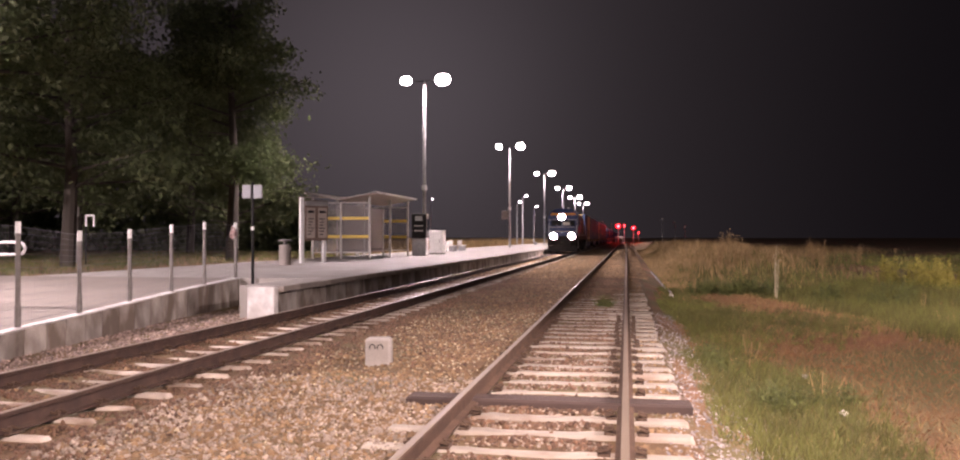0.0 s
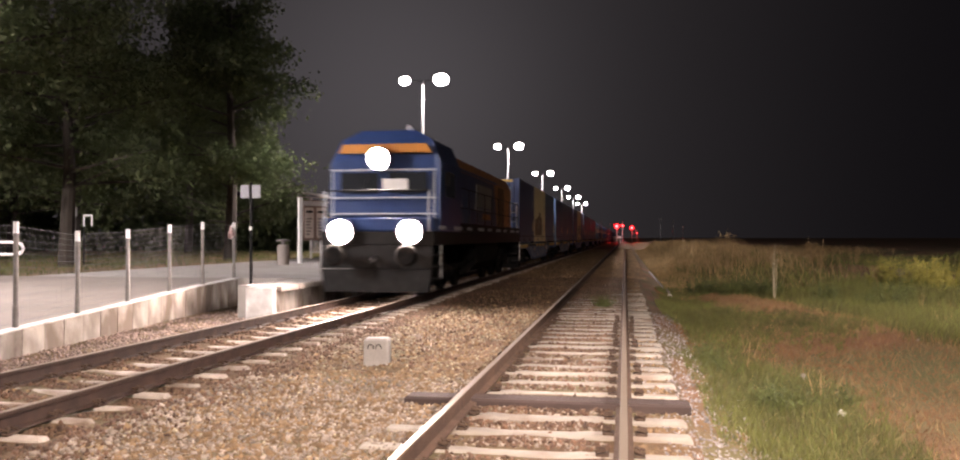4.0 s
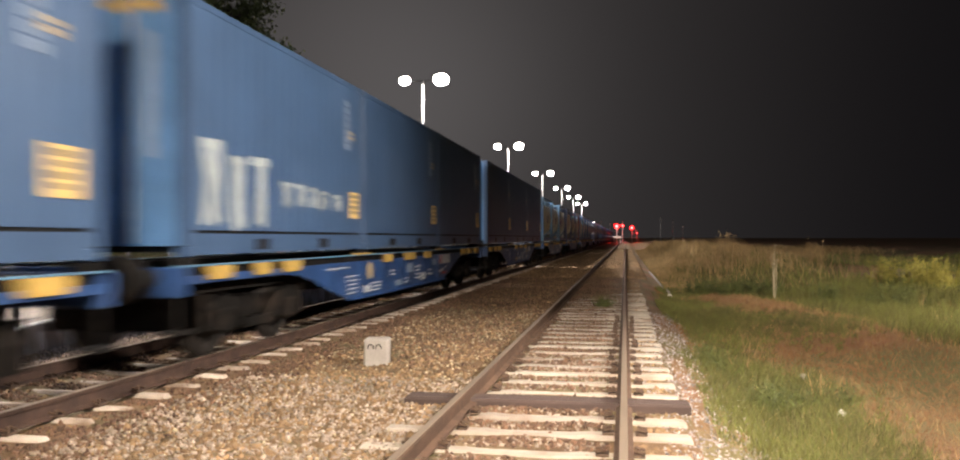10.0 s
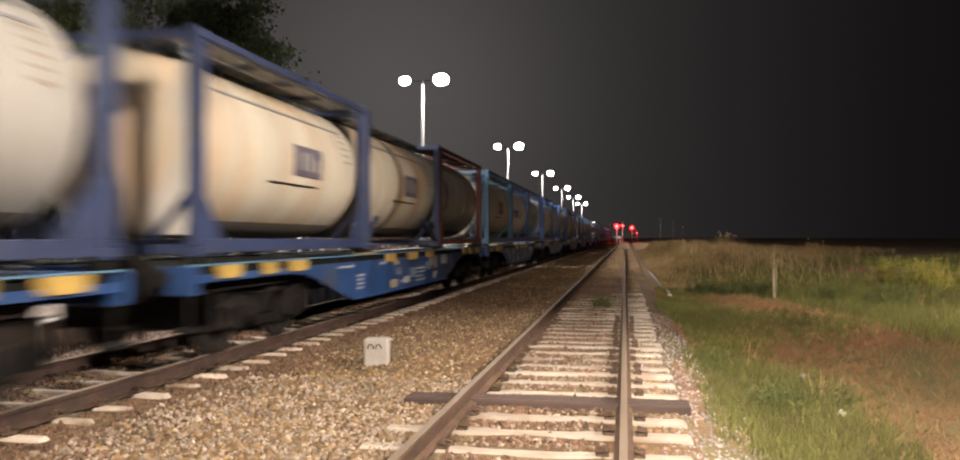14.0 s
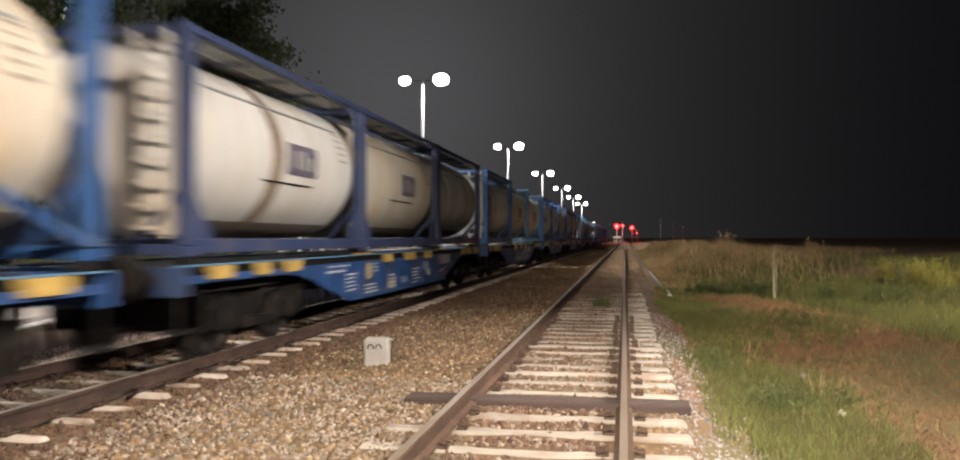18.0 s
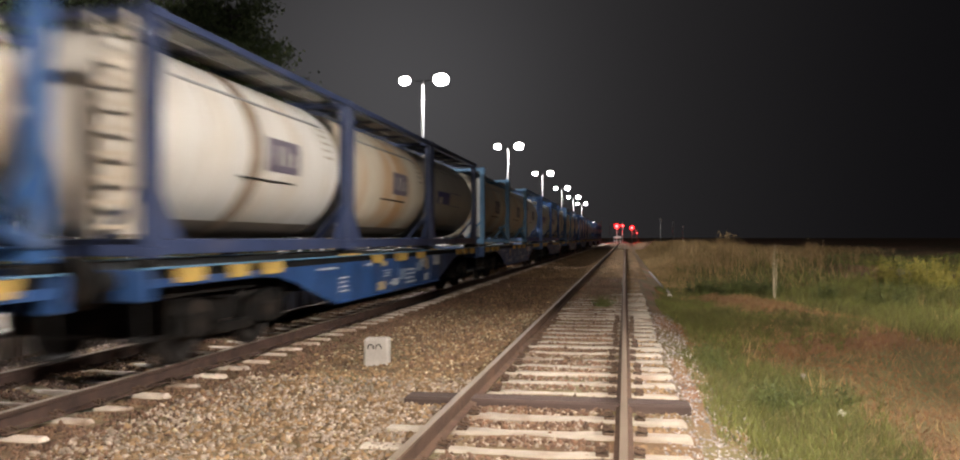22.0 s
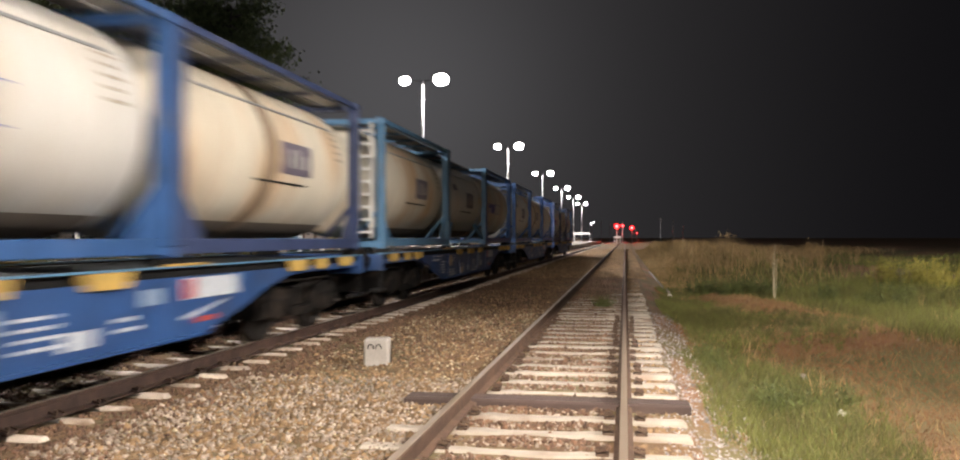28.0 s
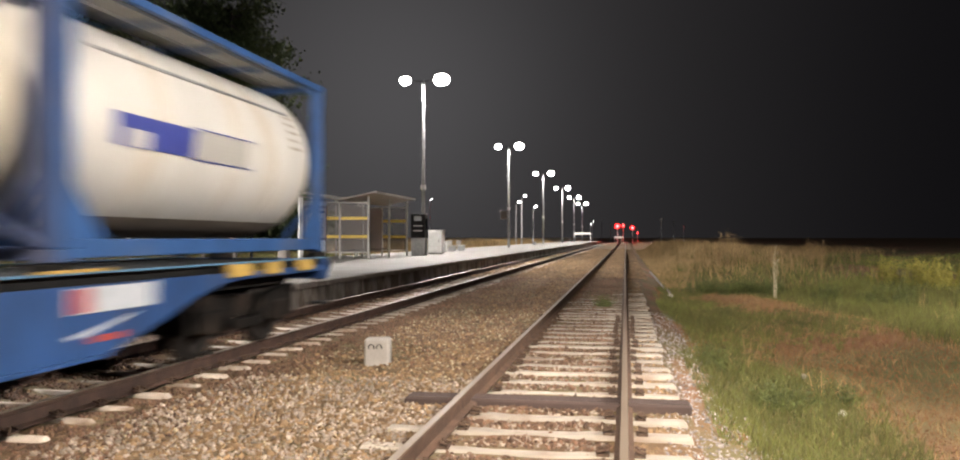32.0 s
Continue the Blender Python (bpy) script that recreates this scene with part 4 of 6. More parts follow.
def make_bogie(parent, y, wheelbase, mesh, radius, kind, axles=2):
    """A bogie about y: side frames with axle boxes and springs, and wheelsets that turn."""
    bm = bmesh.new()
    h = wheelbase / 2
    for s in (-1, 1):
        x0, x1 = (0.93, 1.05) if s > 0 else (-1.05, -0.93)
        prism(bm, [(-h - 0.42, 0.62), (-h - 0.15, 0.78), (-0.5, 0.70), (-0.32, 0.42), (0.32, 0.42), (0.5, 0.70), (h + 0.15, 0.78), (h + 0.42, 0.62), (h + 0.3, 0.56), (0.62, 0.58), (0.42, 0.30), (-0.42, 0.30), (-0.62, 0.58), (-h - 0.3, 0.56)], "x", x0, x1)
    box(bm, -0.95, 0.95, -0.2, 0.2, 0.45, 0.72)
    if kind == "wagon":
        box(bm, -0.92, 0.92, -h - 0.55, h + 0.55, 0.80, 0.975)
        for e in (-1, 1):
            box(bm, -1.02, 1.02, e * (h + 0.50) - 0.06, e * (h + 0.50) + 0.06, 0.34, 0.79)
            for s in (-1, 1):
                box(bm, s * 0.80 - 0.07, s * 0.80 + 0.07, e * (h - 0.56) - 0.05, e * (h - 0.56) + 0.05, 0.22, 0.70)
    bg = part("bogie", bm, M_GRIME, parent, "dark grimy bogie", pose(0, y, 0))
    places = [-h, h] if axles == 2 else [-h, 0, h]
    for p in places:
        w = part("wheelset", mesh, None, bg, "", pose(0, p, radius))
        TURNING[kind].append(w)
        for s in (-1, 1):
            part("axle_box", boxed(s * 1.0 - 0.09, s * 1.0 + 0.09, p - 0.15, p + 0.15, radius - 0.16, radius + 0.14, 0.03), M_GRIME, bg)
            for e in (-0.24, 0.24):
                part("spring", SPRING, None, bg, "", pose(s * 1.0, p + e, 0))
    return bg


def bars(outline_side, x, y, z, w, h, rows, gap=0.62):
    """Rows of writing too small to read, as plain bars on the side of a vehicle."""
    bm = bmesh.new()
    step = h / rows
    rng = random.Random(int(y * 100) + int(z * 1000) + rows)
    for r in range(rows):
        a, b = sorted((x, x + outline_side * 0.006))
        q, end = y + w * rng.choice((0, 0, 0.08)), y + w * rng.uniform(0.72, 1.0)
        while q < end - 0.03:
            word = min(end - q, w * rng.uniform(0.22, 0.6))
            box(bm, a, b, q, q + word, z - r * step - step * (1 - gap) * rng.uniform(0.85, 1.1), z - r * step)
            q += word + w * rng.uniform(0.04, 0.1)
    return bm


def writing(name, bm, material, parent, label=""):
    return tagged(part(name, bm, material, parent, label), "", "", "", "stuff")


# writing on the sills of the wagons: place along the wagon, top, width, height and rows
SILL_WRITING = [
    [(5.1, 1.0, 1.15, 0.07, 1), (4.94, 0.92, 1.0, 0.10, 1), (5.95, 0.84, 0.55, 0.34, 5), (7.5, 0.98, 0.32, 0.20, 3), (7.0, 0.60, 0.85, 0.20, 3), (8.55, 0.72, 0.48, 0.30, 4), (10.38, 0.78, 0.74, 0.38, 5)],
    [(5.3, 0.98, 0.9, 0.08, 1), (6.3, 0.80, 0.5, 0.30, 4), (7.75, 0.99, 0.38, 0.12, 1), (8.85, 0.82, 0.55, 0.16, 3), (9.2, 0.56, 0.5, 0.12, 1), (10.46, 0.78, 0.9, 0.36, 4), (12.2, 0.62, 0.42, 0.14, 1)],
    [(5.0, 0.96, 1.2, 0.07, 1), (6.0, 0.80, 0.6, 0.36, 5), (7.3, 0.62, 0.7, 0.2, 3), (8.6, 0.8, 0.4, 0.14, 2), (9.7, 0.60, 0.5, 0.16, 2), (10.6, 0.82, 0.6, 0.34, 4), (11.9, 0.70, 0.4, 0.2, 2)],
]
# small plates on the sills: from and to along the wagon, bottom, top and paint
SILL_PLATES = [
    [(8.5, 8.95, 0.44, 0.60, M_DISC), (9.5, 9.9, 0.50, 0.63, M_FAINT), (11.72, 12.1, 0.56, 0.72, M_MARK)],
    [(8.42, 8.95, 0.44, 0.60, M_DISC), (9.5, 9.95, 0.48, 0.62, M_MARK), (10.05, 10.45, 0.58, 0.80, M_FAINT), (11.78, 12.1, 0.78, 0.97, M_MARK), (12.2, 12.5, 0.46, 0.60, M_MARK), (8.7, 9.05, 0.90, 0.99, M_DISC)],
    [(6.9, 7.3, 0.46, 0.58, M_MARK), (9.0, 9.5, 0.46, 0.58, M_FAINT), (11.2, 11.6, 0.48, 0.64, M_MARK), (12.35, 12.7, 0.78, 0.94, M_FAINT)],
]
DISC_AT = (7.22, 12.43, 7.3)


def make_wagon(look_of):
    w = thing("container_wagon", "blue fish-bellied container flat wagon with yellow load brackets", "freight wagon", group="container wagons of the train")
    L = WAGON
    belly = [(0.62, 0.95), (3.3, 0.95), (3.9, 0.915), (4.5, 0.80), (5.05, 0.64), (6.1, 0.39), (6.3, 0.37)]
    prof = [(0.62, 1.04)] + belly + [(L - y, z) for y, z in reversed(belly)] + [(L - 0.62, 1.04)]
    for s in (-1, 1):
        a, b = sorted((s * 1.17, s * 1.19))
        part("side_sill", prism(bmesh.new(), prof, "x", a, b), M_WBLUE, w, "blue fish-bellied side sill")
        a, b = sorted((s * 1.13, s * 1.225))
        part("top_flange", boxed(a, b, 0.62, L - 0.62, 1.142, 1.16), M_WEDGE, w, "pale blue top flange")
        # set-back black strip that paints the shade of the open gap
        part("recess", boxed(*sorted((s * 1.105, s * 1.125)), 0.72, L - 0.72, 0.98, 1.14), M_BLACK, w, "black strip painted as the shaded gap under the flange")
        bm = bmesh.new()
        bar(bm, (s * 1.21, 6.15, 0.385), (s * 1.21, L - 6.15, 0.385), 0.06, 0.03)
        part("bottom_flange", bm, M_WBLUE, w)
        for k in range(7):
            y = 5.4 + k * (L - 10.8) / 6
            part("stiffener", boxed(s * 1.194 - 0.006, s * 1.194 + 0.006, y - 0.02, y + 0.02, 0.55 if abs(k - 3) > 2 else 0.40, 1.015), M_WBLUE, w)
        # yellow load brackets and stops
        for y, ln in ((1.15, 0.62), (2.35, 0.5), (3.2, 0.7), (8.0, 0.66), (9.57, 0.95), (11.4, 0.68), (15.85, 0.7), (16.9, 0.5), (17.95, 0.62)):
            bm = bmesh.new()
            prism(bm, [(y, 1.138), (y + ln, 1.138), (y + ln * 0.94, 0.985), (y + ln * 0.14, 0.985)], "x", *sorted((s * 1.195, s * 1.245)))
            part("load_bracket", bm, M_YELLOW, w, "yellow load bracket")
        for y, ln in ((6.4, 0.9), (12.7, 0.9)):
            part("load_stop", boxed(*sorted((s * 1.13, s * 1.24)), y, y + ln, 1.162, 1.185), M_YELLOW, w, "flat yellow load stop")
        # white panels and lettering
        for y, z, ww, h, rows in SILL_WRITING[look_of]:
            writing("lettering", bars(s, s * 1.191, y, z, ww, h, rows), M_MARK, w, "white lettering bars")
        wide = 0.65 if look_of == 1 else 1.3
        pn = part("panel", boxed(*sorted((s * 1.191, s * 1.199)), 13.12, 13.12 + wide, 0.79, 1.02), M_MARK, w, "white panel")
        if look_of != 1:
            part("panel_patch", boxed(*sorted((s * 1.2, s * 1.204)), 13.13, 13.36, 0.80, 1.01), M_RED, pn, "red field on the white panel")
            bm = bmesh.new()
            prism(bm, [(13.1, 0.60), (13.2, 0.57), (14.0, 0.715), (14.1, 0.745)], "x", *sorted((s * 1.191, s * 1.197)))
            part("stroke", bm, M_MARK, w, "white slanted stroke")
            part("red_mark", boxed(*sorted((s * 1.191, s * 1.196)), 13.4, 13.85, 0.52, 0.58), M_RED, w, "small red mark")
        for y0, y1, z0, z1, m in SILL_PLATES[look_of] if s > 0 else ():
            part("plate", boxed(*sorted((s * 1.191, s * 1.196)), y0, y1, z0, z1), m, w, "small plate on the sill")
        part("disc", lathe(bmesh.new(), [(s * 1.191, 0.16), (s * 1.2, 0.16)], "x", 18, (0, DISC_AT[look_of], 0.85)), M_DISC, w, "tan round badge")
        part("faded_panel", boxed(*sorted((s * 1.191, s * 1.197)), (11.45, 11.42, 9.9)[look_of], (11.45, 11.42, 9.9)[look_of] + 0.5, 0.70, 0.90), M_FAINT, w, "faded white panel")
        part("brake_block", boxed(s * 0.6 - 0.3, s * 0.6 + 0.3, 8.2, 9.2, 0.42, 0.8, 0.03), M_BLACK, w)
    part("deck", boxed(-1.1, 1.1, 0.7, L - 0.7, 0.98, 1.12), M_BLACK, w, "black open underframe")
    for y in (0.60, L - 0.72):
        part("headstock", boxed(-1.25, 1.25, y, y + 0.12, 0.82, 1.14, 0.01), M_WBLUE, w)
    for y, d in ((0.6, -1), (L - 0.6, 1)):
        for s in (-1, 1):
            bm = bmesh.new()
            rod(bm, (s * 0.875, y, 1.03), (s * 0.875, y + d * 0.42, 1.03), 0.10, 12)
            bf = part("buffer", bm, M_BLACK, w)
            part("buffer_face", lathe(bmesh.new(), sorted([(y + d * 0.425, 0.24), (y + d * 0.47, 0.26), (y + d * 0.56, 0.20)]), "y", 16, (s * 0.875, 0, 1.03)), M_GRIME, bf)
            part("step", boxed(s * 1.12 - 0.12, s * 1.12 + 0.12, y - d * 0.05 - 0.15, y - d * 0.05 + 0.15, 0.42, 0.46), M_BLACK, w)
            part("step_hanger", boxed(s * 1.22 - 0.015, s * 1.22 + 0.015, y - d * 0.05 - 0.13, y - d * 0.05 - 0.1, 0.465, 0.83), M_BLACK, w)
        bm = bmesh.new()
        rod(bm, (0, y, 0.98), (0, y + d * 0.5, 0.90), 0.05, 8)
        rod(bm, (0, y + d * 0.15, 0.95), (0.0, y + d * 0.2, 0.6), 0.03, 8)
        part("coupling", bm, M_BLACK, w)
    for y in (2.92, L - 2.92):
        make_bogie(w, y, 1.9, WHEELSET, 0.46, "wagon")
    for y in (0.84, 6.68, 6.96, 12.78, 13.06, 18.88):
        for s in (-1, 1):
            part("twist_lock", boxed(s * 1.12 - 0.09, s * 1.12 + 0.09, y - 0.09, y + 0.09, 1.162, DECK - 0.002, 0.01), M_BLACK, w)
    return w


def make_tank(body, frame_mat, decor, ring, face, beam, seed):
    """A twenty-foot tank container. decor: label, strip, slot, grey or plain; face: what its front end carries."""
    tone = {"w": ("white", M_TWHITE), "c": ("cream", M_TCREAM), "g": ("grey", M_TGREY)}[body]
    colour = {M_FBLUE: "blue", M_FNAVY: "dark blue", M_FSKY: "pale blue", M_FRED: "red"}[frame_mat]
    t = thing("tank_container", f"dirty {tone[0]} tank container in a {colour} steel frame", "tank container", group="tank containers of the train")
    L, W, H = 6.058, 1.219, 2.591
    zc, rad = 1.365, 1.145
    bm = bmesh.new()
    prof = [(0.10, 0.35), (0.13, 0.70), (0.19, 0.93), (0.28, 1.05), (0.40, rad - 0.012), (0.54, rad)]
    lathe(bm, prof + [(1.2, rad), (2.2, rad), (L / 2, rad), (L - 2.2, rad), (L - 1.2, rad)] + [(L - q, w) for q, w in reversed(prof)], "y", 56, (0, 0, zc))
    tank = part("tank", bm, tone[1], t, f"{tone[0]} cladding with stains")
    # dark strip along the belly: soot, with the underside's shade painted in
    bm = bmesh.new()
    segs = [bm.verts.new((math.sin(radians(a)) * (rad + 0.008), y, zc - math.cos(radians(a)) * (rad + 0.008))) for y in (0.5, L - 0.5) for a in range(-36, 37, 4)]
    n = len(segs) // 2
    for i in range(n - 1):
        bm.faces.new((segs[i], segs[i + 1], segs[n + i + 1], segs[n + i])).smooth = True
    part("underside_shield", bm, M_TBELLY, tank, "underside dark with soot and painted shade")
    # seams of the cladding sheets
    for y in ((1.25, 2.42, 3.6, 4.8) if seed % 2 else (1.55, 3.03, 4.5)):
        bm = bmesh.new()
        lathe(bm, [(y, rad + 0.001), (y + 0.004, rad + 0.007), (y + 0.045, rad + 0.007), (y + 0.049, rad + 0.001)], "y", 48, (0, 0, zc))
        part("cladding_seam", bm, tone[1], tank)
    # frame
    for y in (0.0, L - 0.16):
        for s in (-1, 1):
            a, b = sorted((s * (W - 0.16), s * W))
            part("corner_post", boxed(a, b, y, y + 0.16, 0.12, H - 0.12, 0.01), frame_mat, t)
            for z in (0.0, H - 0.118):
                a2, b2 = sorted((s * (W - 0.162), s * (W + 0.004)))
                part("corner_casting", boxed(a2, b2, y - 0.005, y + 0.178, z, z + 0.118, 0.012), frame_mat, t)
        part("cross_beam", boxed(-W + 0.165, W - 0.165, y + 0.02, y + 0.14, H - 0.12, H - 0.02, 0.01), frame_mat, t)
        part("cross_beam", boxed(-W + 0.165, W - 0.165, y + 0.02, y + 0.14, 0.02, 0.14, 0.01), frame_mat, t)
        for s in (-1, 1):
            ya, yb = (y + 0.165, y + 0.95) if y < 1 else (y - 0.005, y - 0.79)
            bm = bmesh.new()
            if beam:
                bar(bm, (s * (W - 0.09), ya, 0.16), (s * (W - 0.2), yb + (yb - ya) * 0.3, 0.62), 0.09, 0.07)
            else:
                prism(bm, [(ya, 0.205), (ya + (yb - ya) * 0.62, 0.205), (ya, 0.78)], "x", *sorted((s * (W - 0.11), s * (W - 0.05))))
            part("brace", bm, frame_mat, t)
            bm = bmesh.new()
            bar(bm, (s * (W - 0.1), y + 0.08, 0.80), (s * 0.55, y + 0.08, 0.14), 0.08, 0.06)
            part("end_brace", bm, frame_mat, t)
    for s in (-1, 1):
        a, b = sorted((s * (W - 0.12), s * (W - 0.005)))
        if not beam:
            part("bottom_rail", boxed(a, b, 0.182, L - 0.182, 0.035, 0.20, 0.01), frame_mat, t)
        a, b = sorted((s * (W - 0.09), s * (W - 0.01)))
        if not beam:
            part("top_rail", boxed(a, b, 0.182, L - 0.182, H - 0.10, H - 0.01, 0.01), frame_mat, t)
    # walkway, manhole and valves on top
    for x in (0.42, 0.76) if not beam else (0.10, 0.42):
        part("walkway_plank", boxed(x, x + 0.27, 0.3, L - 0.3, H - 0.09, H - 0.055), M_WALKWAY, t, "grey walkway grating")
    for y in (0.5, 1.7, 2.9, 4.1, L - 0.5):
        part("walkway_support", boxed(-0.95, 1.05 if not beam else 0.70, y, y + 0.05, H - 0.14, H - 0.095), frame_mat, t)
    part("manhole", lathe(bmesh.new(), [(zc + rad - 0.06, 0.30), (H - 0.10, 0.30), (H - 0.05, 0.26)], "z", 18, (-0.1, L / 2, 0)), M_GALV, t)
    part("valve_box", boxed(-0.5, 0.3, 1.15, 1.75, zc + rad - 0.08, H - 0.12, 0.02), M_WHITE, t)
    part("drip_rail", bar(bmesh.new(), (0.95, 0.75, zc + 0.66), (0.95, L - 0.75, zc + 0.66), 0.02, 0.03), M_GALV, tank)
    if face in ("steel", "pale", "both"):
        bm = bmesh.new()
        for x in (0.58, 0.98):
            box(bm, x - 0.025, x + 0.025, -0.05, -0.006, 0.2, H - 0.1)
        for k in range(9):
            box(bm, 0.6, 0.96, -0.045, -0.01, 0.30 + k * 0.25, 0.345 + k * 0.25)
        part("ladder", bm, frame_mat if face == "steel" else M_TWHITE, t, "steel end ladder" if face == "steel" else "pale end ladder")
    if face in ("plate", "both"):
        # pale wedge: the end plate, and the tank's lit front put into its colour
        bm = bmesh.new()
        prism(bm, [(0.45, 0.25), (1.03, 0.25), (1.03, H - 0.35), (0.86, H - 0.35)], "y", 0.17, 0.185)
        part("end_plate", bm, M_TWHITE, t, "pale end plate with the lit tank end painted in")

    def patch(y0, y1, a0, a1, material, name, label, lift=0.012):
        """A curved sheet on both sides of the tank; a: degrees above its middle."""
        for s in (-1, 1):
            bm = bmesh.new()
            cols = [a0 + (a1 - a0) * i / 6 for i in range(7)]
            lo = [bm.verts.new((s * math.cos(radians(a)) * (rad + lift), y0, zc + math.sin(radians(a)) * (rad + lift))) for a in cols]
            hi = [bm.verts.new((s * math.cos(radians(a)) * (rad + lift), y1, zc + math.sin(radians(a)) * (rad + lift))) for a in cols]
            for i in range(6):
                bm.faces.new((lo[i], lo[i + 1], hi[i + 1], hi[i]))
            part(name, bm, material, tank, label)

    if decor in ("label", "mark"):
        y = 2.85
        patch(y, y + 1.1, -12, 11, M_LABEL, "label_panel", "dark label panel")
        patch(y + 0.30, y + 0.42, -7, 6, M_TGREY, "label_mark", "", 0.017)
        patch(y + 0.55, y + 0.63, -7, 7, M_TGREY, "label_mark", "", 0.017)
        patch(y + 0.78, y + 0.9, -7, 3, M_TGREY, "label_mark", "", 0.017)
        patch(y - 0.75, y + 1.0, -19.5, -18, M_BLACK, "dark_line", "black line", 0.014)
    if decor == "mark":
        patch(0.95, 1.5, 10, 19, M_LABEL, "smudge", "dark smudge")
        patch(4.9, 5.2, -3, 9, M_PLATE, "plate", "yellow plate")
    elif decor == "strip":
        patch(0.85, 2.3, -13, 3, M_LOGO, "label_panel", "blue label panel")
        patch(1.05, 1.4, -12.6, -4, M_TWHITE, "label_mark", "", 0.017)
        patch(2.302, 3.6, -13, 3, M_TGREY, "label_field", "pale label field")
        patch(2.3, 3.75, -14.2, -13.4, M_LOGO, "label_line", "", 0.014)
        patch(2.3, 3.75, 3.4, 4.2, M_LOGO, "label_line", "", 0.014)
    elif decor == "slot":
        patch(0.85, 1.2, -21, 19, M_LABEL, "label_panel", "dark upright label strip")
        patch(4.6, 5.0, -6, 10, M_PLATE, "plate", "yellow plate")
    elif decor == "grey":
        patch(0.8, 4.2, -38, 5, M_GREYPANEL, "label_panel", "large grey panel")
        patch(5.0, 5.4, -8, 6, M_PLATE, "plate", "yellow plate")
    # small lettering at the rear end of the shell
    for k in range(5):
        a = 30 - k * 6
        patch(5.0, 5.35 - 0.07 * (k % 2), a, a + 2.0, M_TDIRT, "lettering", "", 0.013)
    if ring:
        bm = bmesh.new()
        lathe(bm, [(2.35, rad + 0.002), (2.36, rad + 0.014), (2.66, rad + 0.014), (2.67, rad + 0.002)], "y", 48, (0, 0, zc))
        part("band", bm, M_BAND, tank, "rusty brown band round the tank")
    return t


